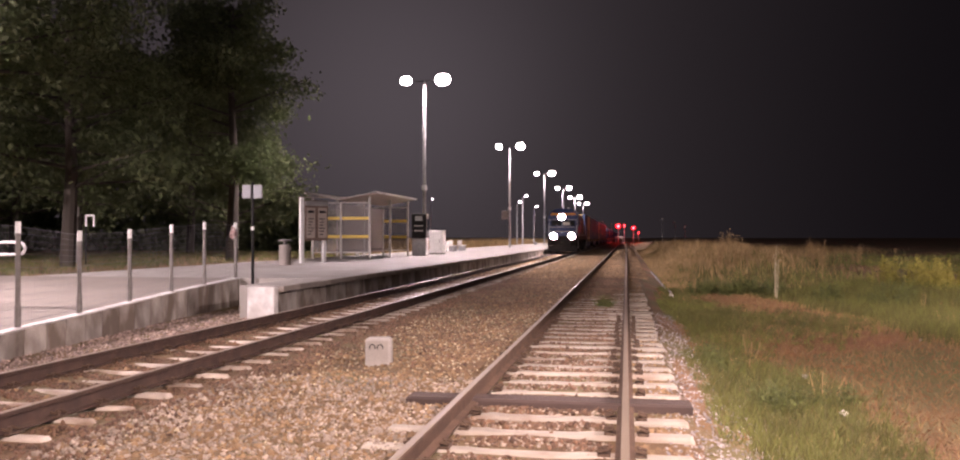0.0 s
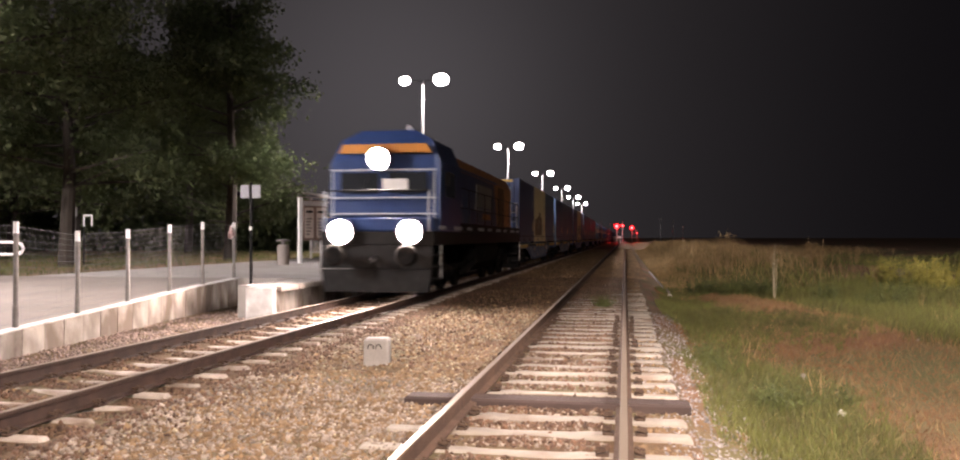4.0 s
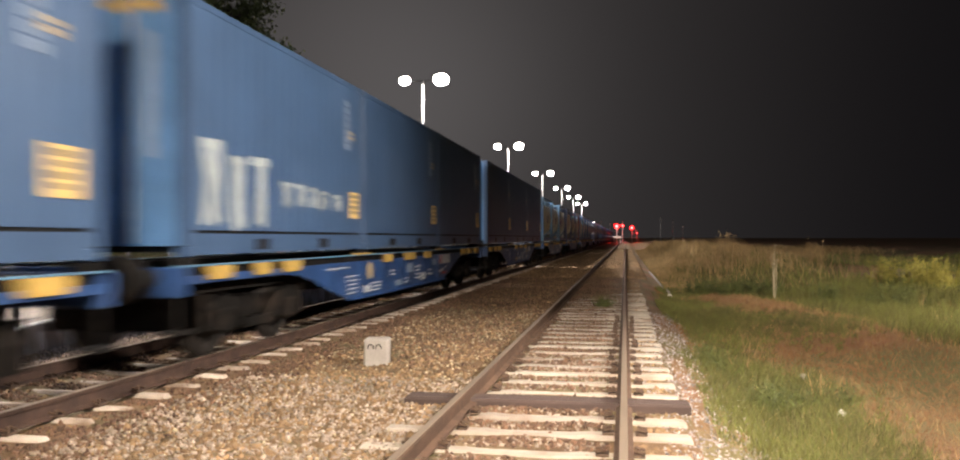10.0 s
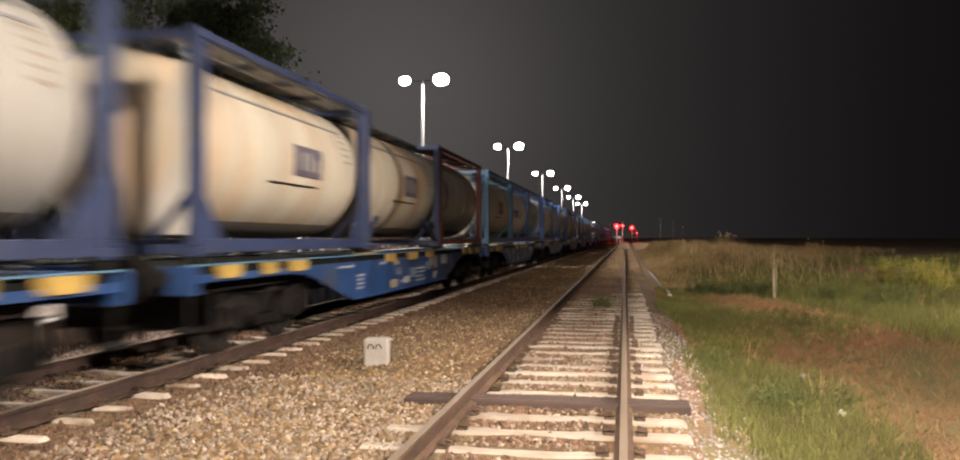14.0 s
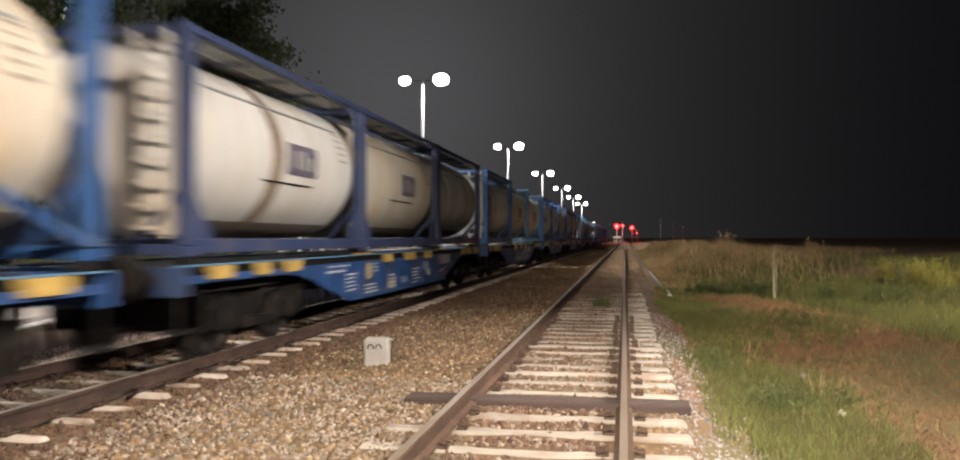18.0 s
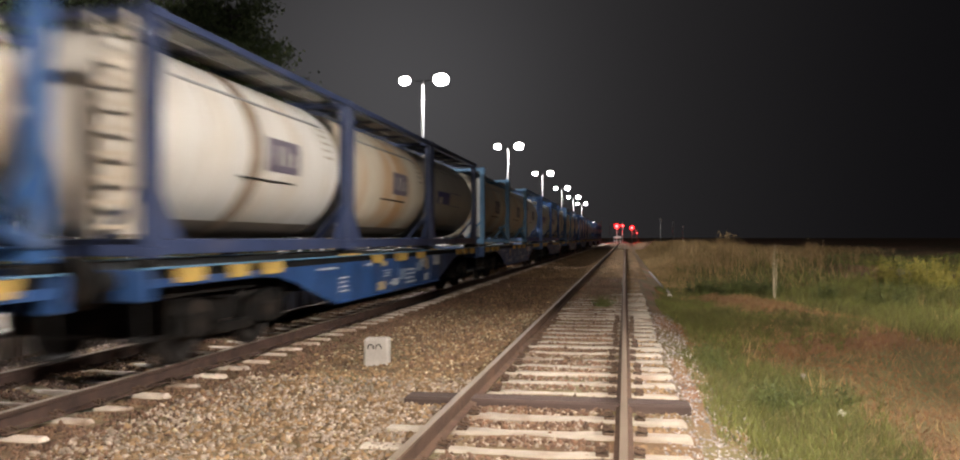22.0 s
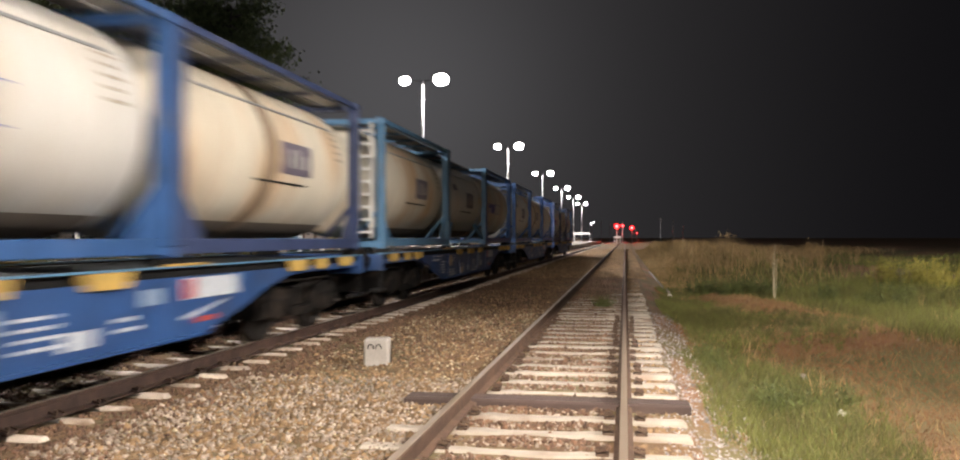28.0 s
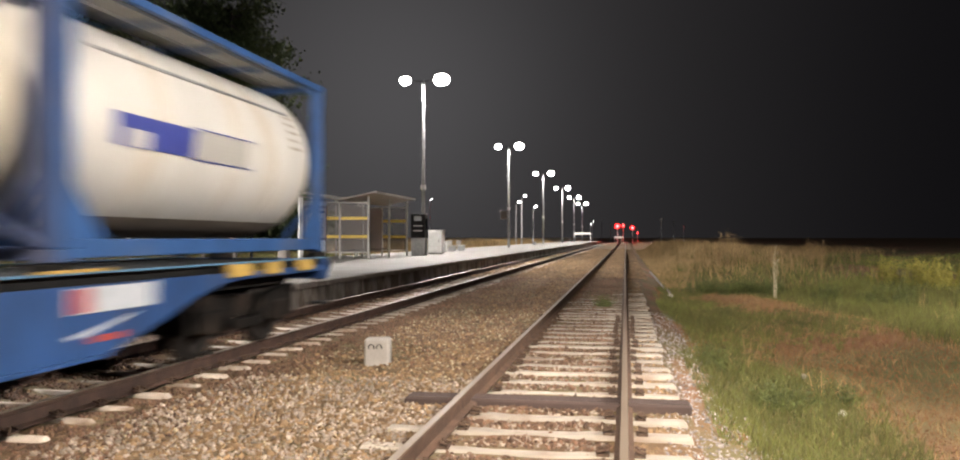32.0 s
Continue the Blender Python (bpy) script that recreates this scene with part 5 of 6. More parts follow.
def make_box(colour, decor, seed):
    """A twenty-foot high box container."""
    rng = random.Random(seed)
    side = {"b": M_BOXBLUE, "n": M_BOXNAVY, "c": M_BOXCREAM}[colour]
    strip = M_FAINT
    word = {"b": "blue", "n": "navy blue", "c": "cream"}[colour]
    t = thing("box_container", f"{word} steel box container with dark lower seam" + (" and graffiti" if decor else ""), "shipping container", group="box containers of the train")
    L, W, H = 6.058, 1.219, 2.896
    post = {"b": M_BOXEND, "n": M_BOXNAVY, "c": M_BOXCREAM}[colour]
    for y in (0.0, L - 0.14):
        for s in (-1, 1):
            a, b = sorted((s * (W - 0.14), s * W))
            part("corner_post", boxed(a, b, y, y + 0.14, 0.12, H - 0.12, 0.01), side, t)
            for z in (0.0, H - 0.118):
                a2, b2 = sorted((s * (W - 0.162), s * (W + 0.003)))
                part("corner_casting", boxed(a2, b2, y - 0.004, y + 0.145, z, z + 0.118, 0.012), side, t)
    for s in (-1, 1):
        # side wall with shallow upright ribs
        bm = bmesh.new()
        pitch = 0.278
        out = []
        y = 0.142
        while y < L - 0.142 - pitch:
            out += [(s * (W - 0.004), y), (s * (W - 0.004), y + pitch * 0.55), (s * (W - 0.0085), y + pitch * 0.65), (s * (W - 0.0085), y + pitch * 0.90)]
            y += pitch
        out.append((s * (W - 0.004), L - 0.142))
        outline = out + [(s * (W - 0.05), L - 0.142), (s * (W - 0.05), 0.142)]
        prism(bm, outline, "z", 0.30, H - 0.10)
        part("side_wall", bm, side, t, f"{word} side wall")
        a, b = sorted((s * (W - 0.08), s * (W - 0.002)))
        part("top_rail", boxed(a, b, 0.142, L - 0.142, H - 0.098, H - 0.01, 0.008), side, t)
        part("bottom_rail", boxed(a, b, 0.142, L - 0.142, 0.02, 0.262), side, t)
        a, b = sorted((s * (W - 0.06), s * (W - 0.03)))
        part("seam", boxed(a, b, 0.142, L - 0.142, 0.262, 0.30), M_BLACK, t, "dark recessed seam")
        for y in (1.7, 3.9):
            a, b = sorted((s * (W - 0.004), s * (W + 0.001)))
            part("fork_pocket", boxed(a, b, y, y + 0.36, 0.06, 0.20), M_BLACK, t)
        # yellow plate with bars of writing, pale marks near the rear end
        yp = L - 0.75
        pl = part("plate", boxed(*sorted((s * (W - 0.002), s * (W + 0.008))), yp, yp + 0.46, 0.55, 1.0), M_PLATE, t, "yellow warning plate")
        writing("plate_writing", bars(s, s * (W + 0.0085), yp + 0.05, 0.96, 0.38, 0.38, 4, 0.35), M_PLATETEXT, pl)
        writing("lettering", bars(s, s * (W - 0.001), L - 1.0, H - 0.35, 0.24, 0.85, 7, 0.22), M_FAINT if colour != "c" else M_GREYPANEL, t)
        writing("lettering", bars(s, s * (W - 0.001), L - 0.78, H - 0.85, 0.26, 0.16, 2, 0.25), M_DISC if colour != "c" else M_GREYPANEL, t)
    for y, d in ((0.02, 1), (L - 0.05, -1)):
        bm = bmesh.new()
        out, x = [], -W + 0.142
        step = (2 * W - 0.284) / 9
        face, back = (y, y + 0.05) if d > 0 else (y + 0.05, y)
        for k in range(9):
            out += [(x, face), (x + step * 0.5, face), (x + step * 0.62, face + 0.028 * d), (x + step * 0.88, face + 0.028 * d)]
            x += step
        out += [(W - 0.142, face), (W - 0.142, back), (-W + 0.142, back)]
        prism(bm, out, "z", 0.12, H - 0.02)
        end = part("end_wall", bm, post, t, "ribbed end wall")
        part("lock_bar", bar(bmesh.new(), (0.55, y - 0.03 * d, 0.15), (0.55, y - 0.03 * d, H - 0.15), 0.04, 0.04), M_GALV, end)
        part("end_lettering", boxed(0.70, 0.84, y - 0.008 if d > 0 else y + 0.052, y - 0.002 if d > 0 else y + 0.058, 1.1, H - 0.4), strip, end, "pale lettering strip")
        part("end_top_mark", boxed(-0.9, 0.9, y - 0.008 if d > 0 else y + 0.052, y - 0.002 if d > 0 else y + 0.058, H - 0.16, H - 0.05), M_YELLOW, end)
    part("roof", boxed(-W + 0.08, W - 0.08, 0.1, L - 0.1, H - 0.05, H - 0.02), side, t)
    part("floor_frame", boxed(-W + 0.085, W - 0.085, 0.15, L - 0.15, 0.05, 0.16), M_BLACK, t)
    def stroke(y0, z0, y1, z1, w, material, lift=0.003):
        part("graffiti_stroke", bar(bmesh.new(), (W + lift, y0, z0), (W + lift, y1, z1), 0.003, w), material, t)

    if decor == "mass":
        top = [(0.35, 0.34), (4.1, 0.34), (4.05, 1.30), (3.4, 1.36), (3.3, 1.58), (2.5, 1.62), (2.3, 1.36), (1.5, 1.30), (1.3, 1.18), (0.45, 1.22)]
        part("graffiti_field", prism(bmesh.new(), top, "x", W - 0.003, W + 0.003), M_GRAFFITI4, t, "brown painted graffiti field")
        for k in range(22):
            y, z = 0.5 + 4.9 * rng.random(), 0.40 + 0.7 * rng.random()
            stroke(y, z, y + rng.uniform(-0.2, 0.3), z + rng.uniform(0.05, 0.4), rng.uniform(0.04, 0.12), rng.choice((M_GRAFFITI, M_GRAFFITI3, M_GRAFFITI2)), 0.0045 + 0.0003 * k / 22)
    elif decor == "scrawl":
        for k in range(26):
            y = 0.35 + rng.random() * 3.4
            z = 0.42 + rng.random() * 0.75
            stroke(y, z, y + rng.uniform(-0.1, 0.35), z + rng.uniform(-0.05, 0.3), rng.uniform(0.04, 0.14), M_GRAFFITI2, 0.002 + 0.0004 * k / 26)
        for k in range(80):
            y = 1.5 + 4.2 * rng.random() ** 0.75
            z = 0.34 + rng.random() * (0.45 + 0.12 * y)
            stroke(y, z, y + rng.uniform(-0.2, 0.2), z + rng.uniform(0.08, 0.42), rng.uniform(0.05, 0.18), rng.choice((M_GRAFFITI, M_GRAFFITI3, M_GRAFFITI, M_GRAFFITI, M_GRAFFITI2)), 0.004 + 0.0003 * k / 80)
    elif decor == "letters":
        for y, ww, z0, z1 in ((0.3, 0.55, 0.35, 1.35), (1.0, 0.4, 0.3, 1.2), (1.55, 0.6, 0.34, 1.25), (2.5, 0.35, 0.62, 1.0), (3.0, 0.35, 0.62, 1.0), (3.5, 0.3, 0.62, 0.98), (3.95, 0.4, 0.62, 0.95), (4.5, 0.4, 0.62, 0.92)):
            thick = 0.06 + 0.05 * (z1 > 1.1)
            for k in range(4):
                a, b = rng.uniform(0, ww), rng.uniform(0, ww)
                stroke(y + a, z0 + rng.uniform(0, 0.08), y + b, z1 - rng.uniform(0, 0.1), thick, M_GRAFFITI2, 0.003 + 0.0004 * k)
            stroke(y - 0.04, z1 * 0.95, y + ww * 0.8, z1 * 0.97, thick, M_GRAFFITI2, 0.005)
    elif decor == "splash":
        for k in range(18):
            y, z = 4.12 + rng.uniform(-0.36, 0.36), 0.62 + rng.uniform(-0.19, 0.19)
            stroke(y - 0.14, z + rng.uniform(-0.05, 0.05), y + 0.16, z - 0.03, rng.uniform(0.025, 0.06), M_GRAFFITI2, 0.002 + 0.0003 * k)
    return t


def make_loco():
    """A six-axle diesel with a full-width cab in front and a long hood between walkways."""
    t = thing("diesel_locomotive", "blue and orange diesel locomotive with lit headlights and side handrails", "locomotive")
    L = 17.5
    fr = part("underframe", boxed(-1.42, 1.42, 0.62, L - 0.62, 1.28, 1.62, 0.02), M_BLACK, t, "black underframe")
    for s in (-1, 1):
        x0, x1 = sorted((s * 1.422, s * 1.43))
        for k in range(9):
            y = 1.2 + k * 1.8
            part("sill_stripe", boxed(x0, x1, y, y + 0.75 + 0.3 * (k % 2), 1.67, 1.76), M_MARK, fr, "white sill stripe")
    part("walkway", boxed(-1.40, 1.40, 3.86, 16.75, 1.624, 1.87, 0.01), M_BLACK, t, "black walkway edge")
    for s in (-1, 1):
        # white rails and posts of the rear end
        part("end_panel", boxed(*sorted((s * 1.30, s * 1.34)), 16.44, 16.60, 1.875, 2.95, 0.01), M_MARK, t, "white end rail panel")
        part("brown_panel", boxed(*sorted((s * 1.171, s * 1.179)), 12.2, 13.72, 1.90, 3.36, 0.004), M_LOCOBROWN, t, "brown panel between the orange fields")
    for z in (2.15, 2.55, 2.93):
        part("rear_rail", rod(bmesh.new(), (-1.3, 16.7, z), (1.3, 16.7, z), 0.022, 6), M_MARK, t, "white rear handrail")
    # long hood
    prof = [(-1.17, 1.622), (-1.17, 3.42), (-0.98, 3.80), (-0.55, 3.98), (0.55, 3.98), (0.98, 3.80), (1.17, 3.42), (1.17, 1.622)]
    y0, yo, y1 = 3.9, 12.06, 15.7
    part("hood", prism(bmesh.new(), prof, "y", y0, yo), M_LOCOBLUE, t, "blue long hood")
    bm = bmesh.new()
    prism(bm, prof, "y", yo + 0.002, y1)
    rear = part("rear_hood", bm, M_LOCOORANGE, t, "orange rear hood")
    for s in (-1, 1):
        # orange roof shoulder along the hood
        bm = bmesh.new()
        prism(bm, [(s * 1.176, 3.40), (s * 0.985, 3.81), (s * 0.55, 3.99), (s * 0.55, 3.97), (s * 0.97, 3.78), (s * 1.16, 3.38)], "y", y0, yo)
        part("roof_shoulder", bm, M_LOCOORANGE, t, "orange roof shoulder")
        # slanted border of the orange field
        a, b = sorted((s * 1.1705, s * 1.176))
        bm = bmesh.new()
        prism(bm, [(yo + 0.004, 1.63), (yo - 0.75, 3.40), (yo + 0.004, 3.40)], "x", a, b)
        part("paint_wedge", bm, M_LOCOORANGE, t, "orange wedge")
        # grilles, doors, vents
        g = part("grille", boxed(*sorted((s * 1.171, s * 1.185)), 7.6, 10.6, 2.46, 3.20), M_LOCOGREY, t, "pale radiator grille")
        bm = bmesh.new()
        for k in range(9):
            z = 2.50 + k * 0.077
            box(bm, *sorted((s * 1.186, s * 1.205)), 7.62, 10.58, z, z + 0.028)
        part("grille_slats", bm, M_LOCOGREY, g)
        for y in (13.85, 14.65):
            bm = bmesh.new()
            for k in range(9):
                z = 2.15 + k * 0.11
                box(bm, *sorted((s * 1.171, s * 1.184)), y + 0.12, y + 0.6, z, z + 0.04)
            part("vent", bm, M_LOCOORANGE, rear, "orange louvred vent")
        for y in (4.2, 5.35, 6.5):
            dr = part("hood_door", boxed(*sorted((s * 1.171, s * 1.182)), y, y + 1.02, 1.75, 3.25, 0.004), M_LOCOBLUE, t)
            part("door_handle", boxed(*sorted((s * 1.183, s * 1.2)), y + 0.85, y + 0.9, 2.35, 2.55), M_GALV, dr)
        bm = bmesh.new()
        prism(bm, [(7.4, 2.42), (10.7, 2.41), (10.7, 2.38), (7.4, 2.33)], "x", *sorted((s * 1.183, s * 1.19)))
        part("swoosh", bm, M_MARK, t, "white swoosh stripe")
        bm = bmesh.new()
        prism(bm, [(8.9, 2.27), (10.3, 2.27), (10.5, 2.08), (8.8, 2.08)], "x", *sorted((s * 1.171, s * 1.178)))
        part("badge", bm, M_LOCOORANGE, t, "orange badge shape")
        # handrails
        for k in range(10):
            y = 3.95 + k * 1.40
            part("rail_post", rod(bmesh.new(), (s * 1.37, y, 1.875), (s * 1.37, y, 2.86), 0.018, 6), M_BLACK, t)
        for z in (2.30, 2.86):
            part("handrail", rod(bmesh.new(), (s * 1.37, 3.6, z), (s * 1.37, L - 0.85, z), 0.018, 6), M_BLACK, t)
        for k, y in enumerate((1.1, L - 1.1)):
            st = part("steps", boxed(*sorted((s * 1.1, s * 1.44)), y - 0.28, y + 0.28, 0.44, 0.48), M_BLACK, t)
            for z in (0.74, 1.02):
                part("tread", boxed(*sorted((s * 1.15, s * 1.44)), y - 0.28, y + 0.28, z, z + 0.03), M_BLACK, st)
            part("step_side", boxed(*sorted((s * 1.40, s * 1.44)), y + 0.284, y + 0.31, 0.44, 1.279), M_GALV, st)
    # cab
    cab = [(-1.42, 1.622), (-1.42, 3.35), (-1.18, 3.92), (-0.7, 4.18), (0.7, 4.18), (1.18, 3.92), (1.42, 3.35), (1.42, 1.622)]
    bm = bmesh.new()
    prism(bm, cab, "y", 1.25, 3.85)
    for v in bm.verts:
        if v.co.y < 1.5 and v.co.z > 3.0:
            v.co.y += (v.co.z - 3.0) * 0.35
    cb = part("cab", bm, M_LOCOBLUE, t, "dark blue cab")
    bm = bmesh.new()
    prism(bm, [(-1.2, 3.58), (-1.08, 3.80), (1.08, 3.80), (1.2, 3.58)], "y", 1.30, 1.40)
    part("brow", bm, M_LOCOORANGE, cb, "orange brow panel")
    for s in (-1, 1):
        part("windscreen", boxed(s * 0.62 - 0.48, s * 0.62 + 0.48, 1.225, 1.247, 2.58, 3.08, 0.01), M_WINDOW, cb, "dark windscreen pane")
        part("side_window", boxed(*sorted((s * 1.421, s * 1.435)), 1.9, 3.1, 2.5, 3.15, 0.01), M_WINDOW, cb)
        part("grab_rail", rod(bmesh.new(), (s * 1.3, 1.18, 1.7), (s * 1.3, 1.18, 3.1), 0.02, 6), M_MARK, cb)
        part("wiper", rod(bmesh.new(), (s * 0.62, 1.21, 2.6), (s * 0.35, 1.21, 3.0), 0.012, 5), M_BLACK, cb)
        part("mirror", boxed(s * 1.53 - 0.06, s * 1.53 + 0.06, 1.6, 1.66, 2.75, 3.05, 0.01), M_BLACK, cb)
        part("mirror_arm", rod(bmesh.new(), (s * 1.42, 1.63, 3.05), (s * 1.53, 1.63, 3.02), 0.012, 5), M_BLACK, cb)
    part("number_plate", boxed(-0.02, 0.62, 1.19, 1.222, 2.62, 2.92), M_CAB, cb, "pale number plate field")
    for z in (3.14, 2.45, 2.05):
        part("front_rail", rod(bmesh.new(), (-1.36, 1.16, z), (1.36, 1.16, z), 0.022, 6), M_MARK, cb, "pale front handrail")
    part("nose_panel", boxed(-1.4, 1.4, 0.66, 1.23, 1.624, 1.95, 0.03), M_LOCOBLUE, t, "blue nose shelf")
    part("nose_stripe", boxed(-0.55, 0.55, 0.645, 0.658, 1.40, 1.58), M_LOCOORANGE, t, "orange nose stripe")
    for s in (-1, 1):
        h = part("headlight", lathe(bmesh.new(), [(0.66, 0.24), (0.645, 0.34), (0.43, 0.32), (0.43, 0.292), (0.50, 0.286)], "y", 20, (s * 0.86, 0, 1.60)), M_BLACK, t, "round black headlight housing")
        part("headlight_lens", lathe(bmesh.new(), [(0.475, 0.22), (0.497, 0.28)], "y", 20, (s * 0.86, 0, 1.60)), M_HEAD, h, "glowing headlight lens")
        part("tail_light", lathe(bmesh.new(), [(L - 0.615, 0.1), (L - 0.56, 0.09)], "y", 14, (s * 1.0, 0, 1.5)), M_RED, t, "red tail light glass")
    h = part("headlight", lathe(bmesh.new(), [(1.30, 0.24), (1.298, 0.33), (1.10, 0.31), (1.10, 0.282), (1.18, 0.276)], "y", 20, (-0.12, 0, 3.42)), M_BLACK, t, "round upper headlight housing")
    part("headlight_lens", lathe(bmesh.new(), [(1.15, 0.21), (1.177, 0.27)], "y", 20, (-0.12, 0, 3.42)), M_HEAD, h, "glowing headlight lens")
    # ends
    for y, d in ((0.62, -1), (L - 0.62, 1)):
        part("headstock", boxed(-1.4, 1.4, min(y, y + d * 0.03), max(y, y + d * 0.03), 0.72, 1.279, 0.01), M_BLACK, t)
        for s in (-1, 1):
            bf = part("buffer", rod(bmesh.new(), (s * 0.875, y, 1.04), (s * 0.875, y + d * 0.45, 1.04), 0.12, 12), M_BLACK, t)
            part("buffer_face", lathe(bmesh.new(), sorted([(y + d * 0.455, 0.25), (y + d * 0.50, 0.27), (y + d * 0.60, 0.20)]), "y", 16, (s * 0.875, 0, 1.04)), M_GRIME, bf)
        part("coupling", rod(bmesh.new(), (0, y, 1.0), (0, y + d * 0.5, 0.9), 0.06, 8), M_BLACK, t)
        bm = bmesh.new()
        prism(bm, [(-1.3, 0.16), (1.3, 0.16), (1.38, 0.70), (-1.38, 0.70)], "y", *sorted((y - d * 0.1, y + d * 0.05)))
        part("snow_plough", bm, M_BLACK, t)
        part("end_rail", rod(bmesh.new(), (-1.3, y, 2.6), (1.3, y, 2.6), 0.02, 6), M_BLACK, t)
        for s in (-1, 1):
            part("end_rail_post", rod(bmesh.new(), (s * 1.3, y, 1.62), (s * 1.3, y, 2.6), 0.022, 6), M_MARK, t, "white end post")
    part("fuel_tank", prism(bmesh.new(), [(-1.3, 1.27), (-1.35, 0.7), (-1.1, 0.42), (1.1, 0.42), (1.35, 0.7), (1.3, 1.27)], "y", 6.7, 11.05), M_GRIME, t, "grimy fuel tank")
    for y in (6.55, 11.2):
        part("air_reservoir", rod(bmesh.new(), (1.15, y - 0.1, 0.95), (1.15, y + 0.1, 0.95), 0.2, 12), M_GRIME, t)
    for y in (4.3, L - 4.3):
        make_bogie(t, y, 4.0, LOCOWHEEL, 0.525, "loco", 3)
    for y in (5.5, 8.0, 13.5):
        part("roof_fan", lathe(bmesh.new(), [(3.985, 0.5), (4.05, 0.5), (4.06, 0.45)], "z", 20, (0, y, 0)), M_LOCOROOF, t)
    part("exhaust", boxed(-0.2, 0.2, 6.5, 7.2, 3.985, 4.15, 0.02), M_LOCOROOF, t)
    part("horn", rod(bmesh.new(), (0.5, 2.2, 4.25), (0.5, 1.8, 4.25), 0.03, 8, 0.08), M_GALV, t)
    part("horn_foot", rod(bmesh.new(), (0.5, 2.15, 4.18), (0.5, 2.15, 4.23), 0.025, 6), M_GALV, t)
    return t


# what stands on each wagon, from the front
BOX_LOADS = [("n", ""), ("c", "mass"), ("b", ""), ("b", ""), ("b", "splash"), ("b", ""), ("b", ""), ("c", "scrawl"), ("b", ""), ("b", "letters"), ("b", ""), ("b", ""), ("b", ""), ("b", ""), ("b", "")]
TANK_LOADS = ("c sky label 0|w sky label 0|g navy strip 0|c navy label 0|c navy label 1|g red slot 0|"
              "c sky label 0|w blue strip 0|g blue grey 0|w blue slot 0|w blue slot 0|c blue label 0|"
              "w navy label 1|c navy label 0|w navy plain 0|w blue slot 0|c sky label 0|c sky label 0|"
              "w blue strip 0|w blue label 0|c blue label 0|w navy label 1|c navy label 0|g navy strip 0|"
              "c sky label 0|c sky label 0|w blue mark 0|w blue strip 0|w blue strip 0|c blue label 0|"
              "c sky label 0|c blue slot 0|w blue label 0|w blue strip 0|w blue strip 0|c navy label 1|"
              "c sky label 0|w sky mark 0|c blue strip 0|w blue mark 0|c blue label 1|w blue slot 0|"
              "w navy strip 0|c navy label 0|w blue strip 0").split("|")
BEAM = {1, 4, 10, 11, 16, 17, 19, 20, 24, 25, 29, 32, 37, 40, 43}  # tanks held by their end frames alone
FRAMES = {"sky": M_FSKY, "navy": M_FNAVY, "blue": M_FBLUE, "red": M_FRED}

# the front of the first wagon stands this far along the track at t seconds
FIRST_LOAD_18, SPEED_18, GAIN = -70.73 - 5 * WAGON, 14.918, 0.0286


def front(t):
    s = t - 18.0
    return FIRST_LOAD_18 - SPEED_18 * s - GAIN * s * s / 2


TRAIN = []  # each thing with its place behind the first load, and its height
WAGON_LOOKS = "02021210201212002020"
made = {}
for k in range(20):
    v = int(WAGON_LOOKS[k])
    old = v in made
    w = copy_thing(made[v], Matrix()) if old else make_wagon(v)
    made.setdefault(v, w)
    if old:
        TURNING["wagon"] += [o for o in w.children_recursive if o.name.startswith("wheelset")]
    TRAIN.append((w, WAGON * k - 0.75, 0.0))
for k, (colour, decor) in enumerate(BOX_LOADS):
    TRAIN.append((make_box(colour, decor, 40 + k), WAGON * (k // 3) + LOAD * (k % 3), DECK))
FACES = {0: "pale", 3: "plate", 6: "steel", 9: "pale", 12: "both", 15: "pale", 18: "steel", 21: "both", 24: "plate", 27: "steel", 30: "pale", 33: "steel", 36: "pale", 39: "steel", 42: "steel"}
for k, code in enumerate(TANK_LOADS):
    body, frame_name, decor, ring = code.split()
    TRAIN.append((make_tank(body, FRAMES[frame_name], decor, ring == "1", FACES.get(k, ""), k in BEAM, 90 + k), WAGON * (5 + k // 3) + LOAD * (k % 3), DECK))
TRAIN.append((make_loco(), -0.75 - 17.5, 0.0))


# ---- loose stones, grass, weeds and trees ----
RNG = np.random.default_rng(11)
OCTA = np.array([(1, 0, 0), (-1, 0, 0), (0, 1, 0), (0, -1, 0), (0, 0, 1), (0, 0, -1)], float)
OCTA_FACES = [(0, 2, 4), (2, 1, 4), (1, 3, 4), (3, 0, 4), (2, 0, 5), (1, 2, 5), (3, 1, 5), (0, 3, 5)]


def turned(v):
    """Turn each piece by a random angle about a random axis."""
    n = len(v)
    q = RNG.normal(size=(n, 4))
    q /= np.linalg.norm(q, axis=1)[:, None]
    w, x, y, z = q.T
    r = np.stack([1 - 2 * (y * y + z * z), 2 * (x * y - z * w), 2 * (x * z + y * w), 2 * (x * y + z * w), 1 - 2 * (x * x + z * z), 2 * (y * z - x * w),
                  2 * (x * z - y * w), 2 * (y * z + x * w), 1 - 2 * (x * x + y * y)], -1).reshape(n, 3, 3)
    return np.einsum("nij,nkj->nki", r, v)


